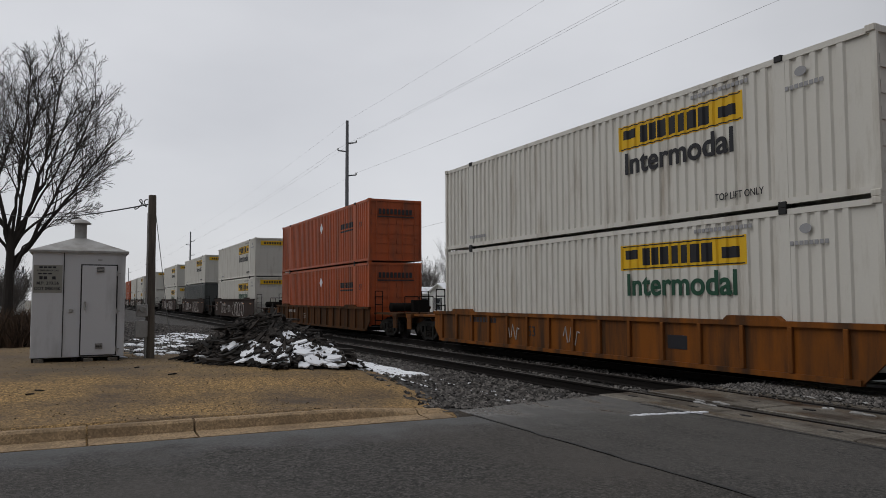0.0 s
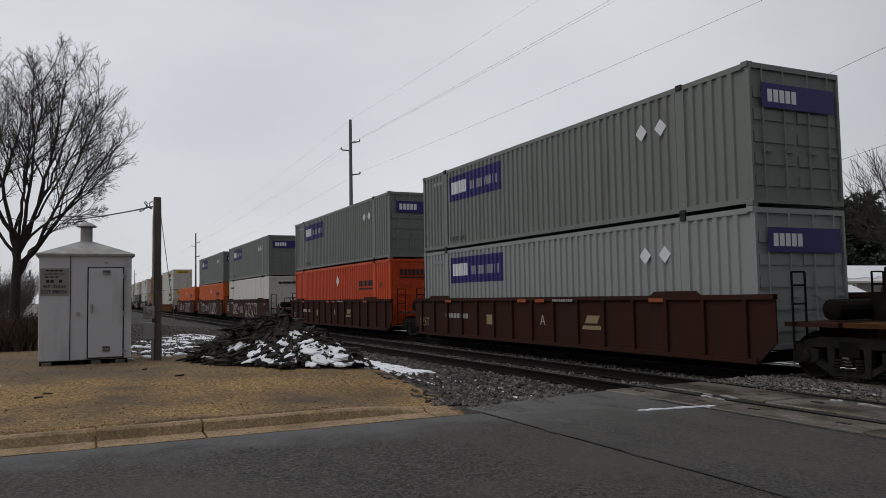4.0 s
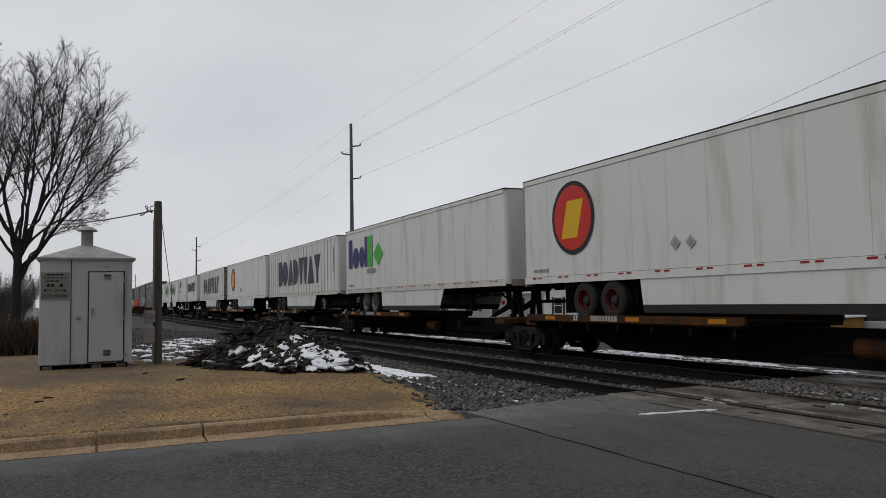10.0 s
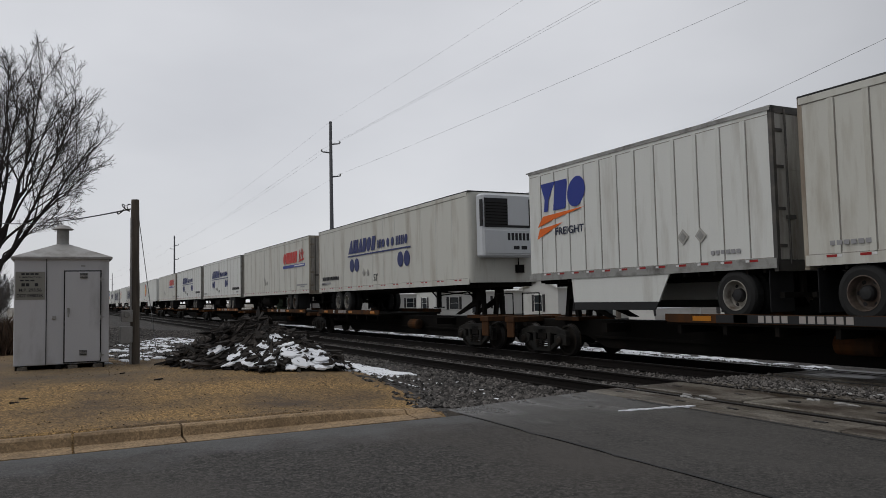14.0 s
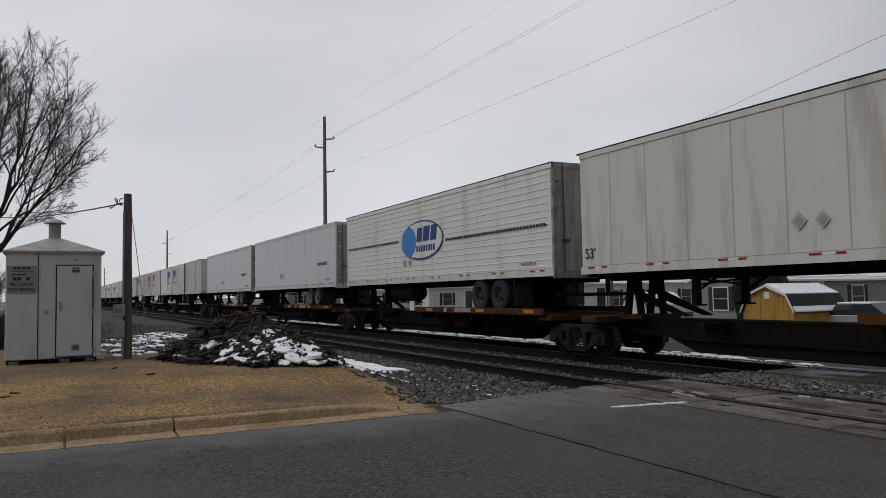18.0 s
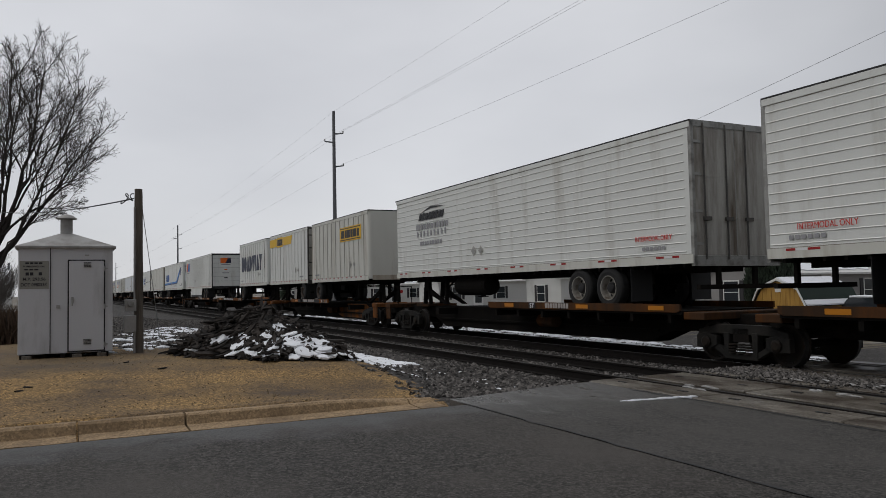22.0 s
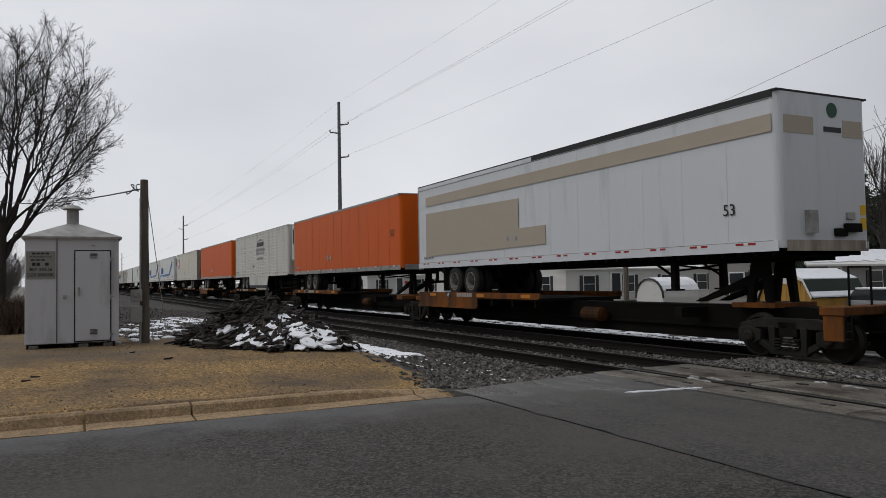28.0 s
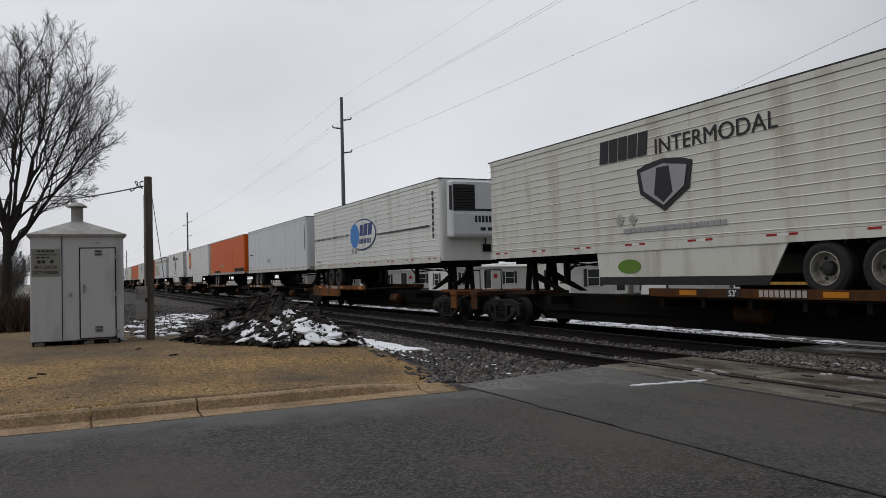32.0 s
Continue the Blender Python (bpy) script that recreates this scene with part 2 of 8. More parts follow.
def wet(m, low, high, size, dry_from=40.0):
    """Damp patches: the gloss changes from place to place; past dry_from along x the surface is dry."""
    n, l = m.node_tree.nodes, m.node_tree.links
    b = n["Principled BSDF"]
    co, mp, nz, mr = n.new("ShaderNodeTexCoord"), n.new("ShaderNodeMapping"), n.new("ShaderNodeTexNoise"), n.new("ShaderNodeMapRange")
    mp.inputs["Location"].default_value, mp.inputs["Scale"].default_value = (3.1, 7.7, 0.0), (0.6, 1.5, 1.0)
    nz.inputs["Scale"].default_value, nz.inputs["Detail"].default_value = size, 7
    mr.interpolation_type = "SMOOTHSTEP"
    mr.inputs["From Min"].default_value, mr.inputs["From Max"].default_value = 0.42, 0.62
    mr.inputs["To Min"].default_value, mr.inputs["To Max"].default_value = low, high
    l.new(co.outputs["Object"], mp.inputs["Vector"])
    l.new(mp.outputs[0], nz.inputs["Vector"])
    sep, dry, add = n.new("ShaderNodeSeparateXYZ"), n.new("ShaderNodeMapRange"), n.new("ShaderNodeMath")
    dry.inputs["From Min"].default_value, dry.inputs["From Max"].default_value = dry_from - 1.4, dry_from + 0.8
    dry.inputs["To Min"].default_value, dry.inputs["To Max"].default_value = 0.0, 0.3
    add.operation = "ADD"
    l.new(co.outputs["Object"], sep.inputs[0])
    l.new(sep.outputs[0], dry.inputs["Value"])
    l.new(nz.outputs[0], add.inputs[0])
    l.new(dry.outputs[0], add.inputs[1])
    l.new(add.outputs[0], mr.inputs["Value"])
    l.new(mr.outputs[0], b.inputs["Roughness"])


blotched(ASPHALT, -9.7, -8.3, (0.130, 0.132, 0.136), 0.62)
blotched(ASPHALT_PALE, -10.0, -7.6, (0.120, 0.118, 0.115), 0.65)
wet(ASPHALT_PALE, 0.24, 0.75, 0.9, -8.6)
CONCRETE = material("kerb_concrete", (0.29, 0.202, 0.115), 0.88, 0, 0.22, 1.5, 70, 0.4, (0.11, 0.072, 0.042), 0.62, speckle=((45, 0.7, 1.3), (9, 0.85, 1.12)))
CONC_PANEL = material("crossing_concrete", (0.152, 0.137, 0.114), 0.85, 0, 0.25, 1.0, 60, 0.5, (0.036, 0.025, 0.017), 0.50, (0.7, 1.4, 1), coarse=1.3, speckle=((40, 0.65, 1.35),))
wet(CONC_PANEL, 0.28, 0.9, 1.1)
wet(MUD, 0.25, 0.9, 1.0)
GRAVEL = material("sandy_gravel", (0.245, 0.153, 0.060), 0.95, 0, 0.42, 0.8, 40, 1.0, (0.082, 0.060, 0.042), 0.535, (1.0, 0.7, 1), coarse=0.6, speckle=((30, 0.5, 1.5), (65, 0.4, 1.65)))
blotched(GRAVEL, -16.2, -12.9, (0.120, 0.092, 0.060), 0.50)
EARTH = material("ballast_bed", (0.046, 0.042, 0.039), 0.95, 0, 0.4, 1.2, 45, 1.0, (0.03, 0.027, 0.025), 0.55, speckle=((18, 0.3, 1.7), (45, 0.5, 1.5)))
STONE = material("ballast_stone", (0.100, 0.092, 0.086), 0.9, 0, 0.25, 6, 40, 0.3, island=0.85)
PEBBLE = material("verge_pebble", (0.19, 0.135, 0.078), 0.95, 0, 0.2, 6, 40, 0.2, island=0.7)
FIELD = material("winter_field", (0.105, 0.085, 0.055), 0.95, 0, 0.35, 0.15, 20, 0.8, (0.70, 0.72, 0.75), 0.60, coarse=0.12)
SNOW = material("old_snow", (0.80, 0.82, 0.86), 0.75, 0, 0.06, 3, 30, 0.5, (0.50, 0.49, 0.48), 0.66)
DIRTY_ICE = material("dirty_ice", (0.40, 0.40, 0.395), 0.5, 0, 0.25, 6, 40, 0.3, (0.16, 0.145, 0.13), 0.56)
RAIL = material("rail_steel", (0.013, 0.011, 0.010), 0.8, 0, 0.3, 4, 30, 0.1, spec=0.1)
RAIL_TOP = material("worn_rail_head", (0.045, 0.042, 0.040), 0.5, 0.3, 0.15, 3, 60, 0.05)
TIE = material("creosoted_tie", (0.024, 0.019, 0.015), 0.9, 0, 0.35, 3, 40, 0.5, island=0.4)
DEBRIS = material("broken_tie_wood", (0.033, 0.0275, 0.024), 0.92, 0, 0.35, 5, 50, 0.6, (0.014, 0.012, 0.011), 0.55, island=0.85)
SHED_PAINT = material("grey_shed_paint", (0.50, 0.502, 0.52), 0.5, 0, 0.07, 1.2, 30, 0.06, (0.20, 0.19, 0.185), 0.68, (1.5, 1.5, 0.4))
SHED_ROOF = material("galvanised_roof", (0.33, 0.325, 0.315), 0.55, 0.3, 0.15, 2.5, 30, 0.08, (0.16, 0.145, 0.13), 0.6)
POLE_WOOD = material("weathered_pole", (0.125, 0.105, 0.085), 0.92, 0, 0.3, 3, 45, 0.6, (0.05, 0.042, 0.036), 0.55, (3, 3, 0.3))
# far poles and pipes: grey lightened towards blue, distance haze put into the colour
POLE_HAZY = material("hazy_grey_pole", (0.15, 0.155, 0.165), 0.85, 0, 0.2, 2, 30, 0.3)
WIRE = material("weathered_wire", (0.26, 0.265, 0.275), 0.6, 0.2, 0.1, 5)
BARK = material("bark", (0.036, 0.030, 0.026), 0.95, 0, 0.3, 3, 30, 0.5, stretch=(2, 2, 0.5))
# bark of distant trees: haze is put into the colour, paler than BARK
BARK_HAZY = material("hazy_far_bark", (0.098, 0.088, 0.082), 0.95, 0, 0.25, 1, 10, 0)
NEEDLE = material("dark_conifer_needles", (0.040, 0.055, 0.036), 0.85, 0, 0.4, 2, 20, 0, island=0.6)
WEED = material("dead_weeds", (0.075, 0.048, 0.032), 0.95, 0, 0.3, 2, 20, 0, island=0.5)


# ---------------------------------------------------------------- mesh helpers
def box(bm, x0, x1, y0, y1, z0, z1):
    v = [bm.verts.new((x, y, z)) for x in (x0, x1) for y in (y0, y1) for z in (z0, z1)]
    for f in ((0, 1, 3, 2), (4, 6, 7, 5), (0, 4, 5, 1), (2, 3, 7, 6), (0, 2, 6, 4), (1, 5, 7, 3)):
        bm.faces.new([v[i] for i in f])
    return v


def prism(bm, outline, y0, y1):
    """An outline of (x, z) points, drawn out from y0 to y1."""
    a = [bm.verts.new((x, y0, z)) for x, z in outline]
    b = [bm.verts.new((x, y1, z)) for x, z in outline]
    n = len(a)
    bm.faces.new(a)
    bm.faces.new(b[::-1])
    for i in range(n):
        bm.faces.new((a[i], b[i], b[(i + 1) % n], a[(i + 1) % n]))


def slab(bm, outline, z0, z1):
    """An outline of (x, y) points, drawn up from z0 to z1."""
    a = [bm.verts.new((x, y, z0)) for x, y in outline]
    b = [bm.verts.new((x, y, z1)) for x, y in outline]
    n = len(a)
    bm.faces.new(a[::-1])
    bm.faces.new(b)
    for i in range(n):
        bm.faces.new((a[i], a[(i + 1) % n], b[(i + 1) % n], b[i]))


def lathe(bm, profile, axis="y", n=20, centre=(0, 0, 0), caps=True):
    """Turns a profile of (radius, height) about an axis through the centre."""
    rings = []
    for r, h in profile:
        ring = []
        for k in range(n):
            a = 2 * math.pi * k / n
            c, s = r * math.cos(a), r * math.sin(a)
            p = {"x": (h, c, s), "y": (c, h, s), "z": (c, s, h)}[axis]
            ring.append(bm.verts.new((p[0] + centre[0], p[1] + centre[1], p[2] + centre[2])))
        rings.append(ring)
    for a, b in zip(rings, rings[1:]):
        for k in range(n):
            bm.faces.new((a[k], a[(k + 1) % n], b[(k + 1) % n], b[k]))
    if caps:
        bm.faces.new(rings[0][::-1])
        bm.faces.new(rings[-1])


def tube(bm, p, q, r0, r1=None, n=6):
    """A straight tapered rod from p to q."""
    p, q = Vector(p), Vector(q)
    d = (q - p).normalized()
    u = d.cross(Vector((0, 0, 1)) if abs(d.z) < 0.9 else Vector((1, 0, 0))).normalized()
    w = d.cross(u)
    r1 = r0 if r1 is None else r1
    a = [bm.verts.new(p + (u * math.cos(2 * math.pi * k / n) + w * math.sin(2 * math.pi * k / n)) * r0) for k in range(n)]
    b = [bm.verts.new(q + (u * math.cos(2 * math.pi * k / n) + w * math.sin(2 * math.pi * k / n)) * r1) for k in range(n)]
    for k in range(n):
        bm.faces.new((a[k], a[(k + 1) % n], b[(k + 1) % n], b[k]))
    bm.faces.new(a[::-1])
    bm.faces.new(b)


def cord(bm, pts, r, n=5):
    """A thin round cord through the points, in one piece."""
    rings = []
    for i, p in enumerate(pts):
        d = (Vector(pts[min(i + 1, len(pts) - 1)]) - Vector(pts[max(i - 1, 0)])).normalized()
        u = d.cross(Vector((0.13, 0.21, 0.97))).normalized()
        w = d.cross(u)
        rings.append([bm.verts.new(Vector(p) + (u * math.cos(2 * math.pi * k / n) + w * math.sin(2 * math.pi * k / n)) * r) for k in range(n)])
    for a, b in zip(rings, rings[1:]):
        for k in range(n):
            bm.faces.new((a[k], a[(k + 1) % n], b[(k + 1) % n], b[k]))
    bm.faces.new(rings[0][::-1])
    bm.faces.new(rings[-1])


def mesh_of(name, bm, mat, bevel=0.0):
    if bevel:
        bmesh.ops.bevel(bm, geom=bm.edges[:], offset=bevel, segments=1, affect="EDGES", profile=0.5)
    bmesh.ops.recalc_face_normals(bm, faces=bm.faces[:])
    me = bpy.data.meshes.new(name)
    bm.to_mesh(me)
    bm.free()
    me.materials.append(mat)
    return me


def put(name, me, parent=None, at=(0, 0, 0), label="", turn=None):
    """Links a mesh as one object, under a thing or a part."""
    ob = new(name, me)
    if parent is not None:
        ob.parent = parent
    ob.matrix_basis = Matrix.Translation(at) @ (turn or Matrix())
    if label:
        ob["label"] = label
    return ob


def part(name, bm, mat, parent, label="", bevel=0.0, at=(0, 0, 0)):
    return put(name, mesh_of(name, bm, mat, bevel), parent, at, label)


def thing(name, label, category, group="", at=(0, 0, 0)):
    ob = new(name)
    ob.empty_display_size = 0.3
    ob.location = at
    return tagged(ob, label, category, group)


CACHE = {}


def once(key, build):
    """A mesh that alike parts share: built the first time that it is asked for."""
    if key not in CACHE:
        CACHE[key] = build()
    return CACHE[key]


def from_arrays(name, verts, faces, mat):
    me = bpy.data.meshes.new(name)
    me.from_pydata(verts, [], faces)
    me.update()
    me.materials.append(mat)
    return me


def lettering(text, height, mat, bold=0.0, wide=1.0, width=0.0):
    """Flat letters, centred, facing -y; width: their true width in metres."""
    def build():
        cu = bpy.data.curves.new("letters", "FONT")
        cu.body, cu.size, cu.extrude, cu.offset = text, height * 1.38, 0.003, bold * height
        ob = bpy.data.objects.new("letters", cu)
        scene.collection.objects.link(ob)
        bpy.context.view_layer.update()
        me = bpy.data.meshes.new_from_object(ob.evaluated_get(bpy.context.evaluated_depsgraph_get()))
        bpy.data.objects.remove(ob)
        xs, ys = [v.co.x for v in me.vertices], [v.co.y for v in me.vertices]
        cx, cy = (min(xs) + max(xs)) / 2, (min(ys) + max(ys)) / 2
        k = width / (max(xs) - min(xs)) if width else wide
        me.transform(pose(0, 0, 0, 90, 0, 0) @ Matrix.Diagonal((k, 1, 1, 1)) @ Matrix.Translation((-cx, -cy, 0)))
        me.materials.clear()
        me.materials.append(mat)
        return me
    return once(("text", text, round(height, 3), mat.name, bold, wide, width), build)


def smooth(a, b, x):
    t = min(1.0, max(0.0, (x - a) / (b - a)))
    return t * t * (3 - 2 * t)


# ---------------------------------------------------------------- plan
# x runs along the track, y across it and away from the camera; z = 0 is the road and the rail heads
KERB_X, KERB_END, CROSS_Y = -10.12, 4.85, 8.18
TRACKS = (9.80, 13.30)
TRAIN_Y = TRACKS[1]
GAUGE = 0.76


def ground_height(x, y):
    """Height of the natural ground."""
    flat = -0.30 + 0.10 * noise.noise((x * 0.05, y * 0.05, 3.1))
    verge = 0.13 + 0.26 * smooth(-10.8, -15.6, x) + 0.02 * noise.noise((x * 0.9, y * 0.9, 0.2))
    verge -= 0.25 * smooth(-24.0, -40.0, x)
    verge -= 0.17 * smooth(2.6, 4.7, y) * smooth(-14.5, -11.0, x)
    to_track = smooth(4.6 - 0.8 * smooth(-14, -20, x), 7.2, y + 0.25 * noise.noise((x * 0.5, y * 0.5, 5.5)))
    bed = -0.215 + 0.02 * noise.noise((x * 1.3, y * 1.3, 7.0))
    z = verge * (1 - to_track) + bed * to_track
    far_side = smooth(15.3, 19.0, y)
    z = z * (1 - far_side) + (flat - 0.15) * far_side
    behind = smooth(-4.0, -30.0, y)
    z = z * (1 - behind) + flat * behind
    road = smooth(KERB_X - 0.35, KERB_X - 0.20, x)
    return z * (1 - road) + min(z, -0.16) * road


def ground():
    xs = [-4000, -2000, -900, -400, -200, -120, -90, -70, -58] + [-50 + 0.8 * k for k in range(33)] + [-24.0 + 0.2 * k for k in range(62)] + \
         [-11.6 + 0.12 * k for k in range(14)] + [-9, -6, -3, 0, 6, 14, 30, 60, 120, 300, 900, 2000, 4000]
    ys = [-4000, -1500, -500, -200, -100, -60, -40, -28, -20, -15] + [-12 + 0.75 * k for k in range(16)] + \
         [0.2 * k for k in range(45)] + [9 + 0.6 * k for k in range(20)] + [22, 26, 32, 40, 55, 80, 130, 250, 600, 1500, 4000]
    verts = [(x, y, ground_height(x, y)) for x in xs for y in ys]
    n = len(ys)
    faces, mats = [], []
    for i in range(len(xs) - 1):
        for j in range(n - 1):
            faces.append((i * n + j, (i + 1) * n + j, (i + 1) * n + j + 1, i * n + j + 1))
            x, y = (xs[i] + xs[i + 1]) / 2, (ys[j] + ys[j + 1]) / 2
            wob = 0.5 * noise.noise((x * 0.7, y * 0.7, 9.0)) + 0.55 * noise.noise((x * 2.3, y * 2.3, 4.0)) + 0.5 * noise.noise((x * 6.1, y * 6.1, 2.0))
            edge = 5.2 - 1.6 * smooth(-13, -21, x) - 2.6 * smooth(-17.9, -19.6, x) + wob
            mats.append(0 if (-27 + wob * 4 < x < -9 and -9 < y < edge) else 1 if (edge <= y < 24.0 + wob and x < 60) else 2)
    me = from_arrays("ground", verts, faces, GRAVEL)
    me.materials.append(EARTH)
    me.materials.append(FIELD)
    me.polygons.foreach_set("material_index", mats)
    me.polygons.foreach_set("use_smooth", [True] * len(faces))
    tagged(put("ground", me), "sandy gravel verge and winter ground with old snow", "ground", kind="structure")


ground()


def road():
    bm = bmesh.new()
    slab(bm, [(KERB_X + 0.43, -60), (3.5, -60), (3.5, 5.13), (KERB_X + 0.43, 5.13)], -0.25, 0.0)
    r = tagged(part("road", bm, ASPHALT, None), "dark grey asphalt road with fine aggregate", "road", kind="structure")
    bm = bmesh.new()
    slab(bm, [(-10.25, 5.16), (3.5, 5.16), (3.5, CROSS_Y - 0.09), (-10.75, CROSS_Y - 0.09), (-10.55, 6.6)], -0.25, 0.004)
    part("patch", bm, ASPHALT_PALE, r, "paler weathered asphalt beside the crossing")
    bm = bmesh.new()
    slab(bm, [(-10.5, 10.95), (3.5, 10.95), (3.5, 12.02), (-10.5, 12.02)], -0.25, -0.012)
    part("strip_between_tracks", bm, MUD, r, "brown mud between the tracks")
    # dark earth colour here stands in for the shade under the train
    bm = bmesh.new()
    slab(bm, [(-10.3, 14.62), (3.5, 14.62), (3.5, 60), (-9.6, 60), (-9.6, 16)], -0.5, -0.02)
    part("far_lane", bm, EARTH, r, "gritty road beyond the tracks, coloured dark for the train's shade")
    # cracks that wander over the asphalt
    rng = random.Random(5)
    for start, stop in (((-9.9, 5.145), (3.0, 5.17)), ((-9.6, 8.02), (3.2, 8.05))):
        bm = bmesh.new()
        pts = []
        for k in range(41):
            u = k / 40
            pts.append((start[0] + (stop[0] - start[0]) * u, start[1] + (stop[1] - start[1]) * u + rng.uniform(-0.025, 0.025)))
        w = [rng.uniform(0.012, 0.03) for _ in pts]
        rows_ = [(bm.verts.new((x - (0 if stop[0] - start[0] > 2 else ww), y - ww, 0.008)), bm.verts.new((x + (0 if stop[0] - start[0] > 2 else ww), y + ww, 0.008)))
                 for (x, y), ww in zip(pts, w)]
        for a, b in zip(rows_, rows_[1:]):
            bm.faces.new((a[0], b[0], b[1], a[1]))
        part("crack", bm, BLACK, r)
    return r


road()


def kerb():
    k = thing("kerb", "weathered tan concrete kerb with gutter along the road", "kerb")
    k["kind"] = "structure"
    rng = random.Random(8)
    y = -31.0
    profile = [(-0.17, -0.2), (-0.17, 0.135), (-0.15, 0.15), (-0.04, 0.15), (0.0, 0.125), (0.04, 0.02), (0.42, 0.006), (0.42, -0.2)]
    while y < KERB_END - 0.2:
        y1 = min(KERB_END, y + (1.22 if -1.1 < y < 1 else 3.05))
        if abs(y1 + 1.0) < 1.6 and y < -1.1:
            y1 = -1.05
        last = y1 >= KERB_END - 0.01
        bm = bmesh.new()
        n = 8
        rings = []
        for i in range(n + 1):
            yy = y + 0.014 + (y1 - y - 0.028) * i / n
            drop = 0.085 * smooth(3.2, KERB_END, yy)
            rings.append([bm.verts.new((KERB_X + px + rng.uniform(-0.004, 0.004), yy, pz - (drop if pz > 0.05 else 0) + rng.uniform(-0.003, 0.003))) for px, pz in profile])
        m = len(profile)
        for a, b in zip(rings, rings[1:]):
            for j in range(m):
                bm.faces.new((a[j], b[j], b[(j + 1) % m], a[(j + 1) % m]))
        bm.faces.new(rings[0])
        bm.faces.new(rings[-1][::-1])
        part("kerb_stone", bm, CONCRETE, k)
        y = y1


kerb()


def crossing():
    """Concrete panels outside and between the rails of both tracks."""
    c = thing("level_crossing", "stained concrete level crossing panels between the rails", "crossing")
    c["kind"] = "structure"
    rng = random.Random(11)
    for ty in TRACKS:
        for y0, y1 in ((ty - 1.62, ty - 0.93), (ty - 0.54, ty + 0.54), (ty + 0.93, ty + 1.5)):
            if ty == TRACKS[0] and y0 > ty:
                y1 = ty + 1.12
            x = -10.9
            while x < 3.4:
                w = 2.42
                off = rng.uniform(-0.01, 0.01)
                bm = bmesh.new()
                v = box(bm, x + 0.012, x + w - 0.012, y0, y1, -0.2, 0.006 + rng.uniform(-0.008, 0.006))
                # lifting holes as sunk slots
                part("panel", bm, CONC_PANEL, c, bevel=0.015)
                if y0 < ty:
                    for hx in (0.5, 1.9):
                        bm = bmesh.new()
                        box(bm, x + hx - 0.09, x + hx + 0.09, (y0 + y1) / 2 - 0.03, (y0 + y1) / 2 + 0.03, 0.0, 0.014)
                        part("lifting_slot", bm, BLACK, c)
                x += w
        # dark strips added in the flangeways stand in for shade in the gaps
        for side in (-1, 1):
            for y0, y1 in ((side * GAUGE - 0.17, side * GAUGE - 0.04), (side * GAUGE + 0.04, side * GAUGE + 0.17)):
                bm = bmesh.new()
                box(bm, -10.88, 3.4, ty + y0, ty + y1, -0.15, -0.022)
                part("rubber_seal", bm, TYRE, c, "dark strip standing in for the shaded gap beside the rail")
    return c


crossing()


def track(ty, name):
    t = thing(name, "railway track with worn steel rails on dark timber ties", "railway track", "parallel tracks")
    t["kind"] = "structure"
    for side in (-1, 1):
        y = ty + side * GAUGE
        bm = bmesh.new()
        foot = [(-0.07, -0.185), (0.07, -0.185), (0.07, -0.172), (0.012, -0.155), (0.012, -0.045), (0.036, -0.035), (0.036, -0.006),
                (-0.036, -0.006), (-0.036, -0.035), (-0.012, -0.045), (-0.012, -0.155), (-0.07, -0.172)]
        a = [bm.verts.new((-950, y + p, q)) for p, q in foot]
        b = [bm.verts.new((950, y + p, q)) for p, q in foot]
        for i in range(len(foot)):
            bm.faces.new((a[i], b[i], b[(i + 1) % len(foot)], a[(i + 1) % len(foot)]))
        rail = part("rail", bm, RAIL, t)
        bm = bmesh.new()
        box(bm, -950, 950, y - 0.033, y + 0.033, -0.006, 0.0)
        part("rail_head", bm, RAIL_TOP, rail, "bright worn rail head")
    shape = once("tie", lambda: mesh_of("tie", tie_bm(), TIE))
    rng = random.Random(int(ty * 10))
    for k in range(140):
        x = -11.6 - 0.52 * k
        put("tie", shape, t, (x + rng.uniform(-0.03, 0.03), ty + rng.uniform(-0.05, 0.05), -0.292 + rng.uniform(-0.012, 0.006)), turn=pose(0, 0, 0, 0, 0, rng.uniform(-1.2, 1.2)))


def tie_bm():
    bm = bmesh.new()
    box(bm, -0.11, 0.11, -1.3, 1.3, -0.09, 0.09)
    bmesh.ops.bevel(bm, geom=bm.edges[:], offset=0.012, segments=1, affect="EDGES", profile=0.5)
    return bm


for ty_, nm_ in zip(TRACKS, ("track_near", "track_far")):
    track(ty_, nm_)


def stones(name, label, count, place, size, mat, seed):
    """Loose stones in one mesh: small uneven eight-sided pieces."""
    rng = np.random.default_rng(seed)
    base = np.array([(1, 0, 0), (-1, 0, 0), (0, 1, 0), (0, -1, 0), (0, 0, 1), (0, 0, -1)], float)
    tri = np.array([(0, 2, 4), (2, 1, 4), (1, 3, 4), (3, 0, 4), (2, 0, 5), (1, 2, 5), (3, 1, 5), (0, 3, 5)])
    verts, faces = [], []
    for k in range(count):
        p = place(rng)
        if p is None:
            continue
        s = rng.uniform(*size)
        q = base * (s * rng.uniform(0.6, 1.3, 3)) + rng.normal(0, 0.22 * s, (6, 3))
        a = rng.uniform(0, 6.28)
        c, d = math.cos(a), math.sin(a)
        q = q @ np.array([(c, -d, 0), (d, c, 0), (0, 0, 0.75)])
        faces.extend((tri + len(verts)).tolist())
        verts.extend((q + np.array(p)).tolist())
    tagged(put(name, from_arrays(name, verts, faces, mat)), label, "gravel", kind="stuff")


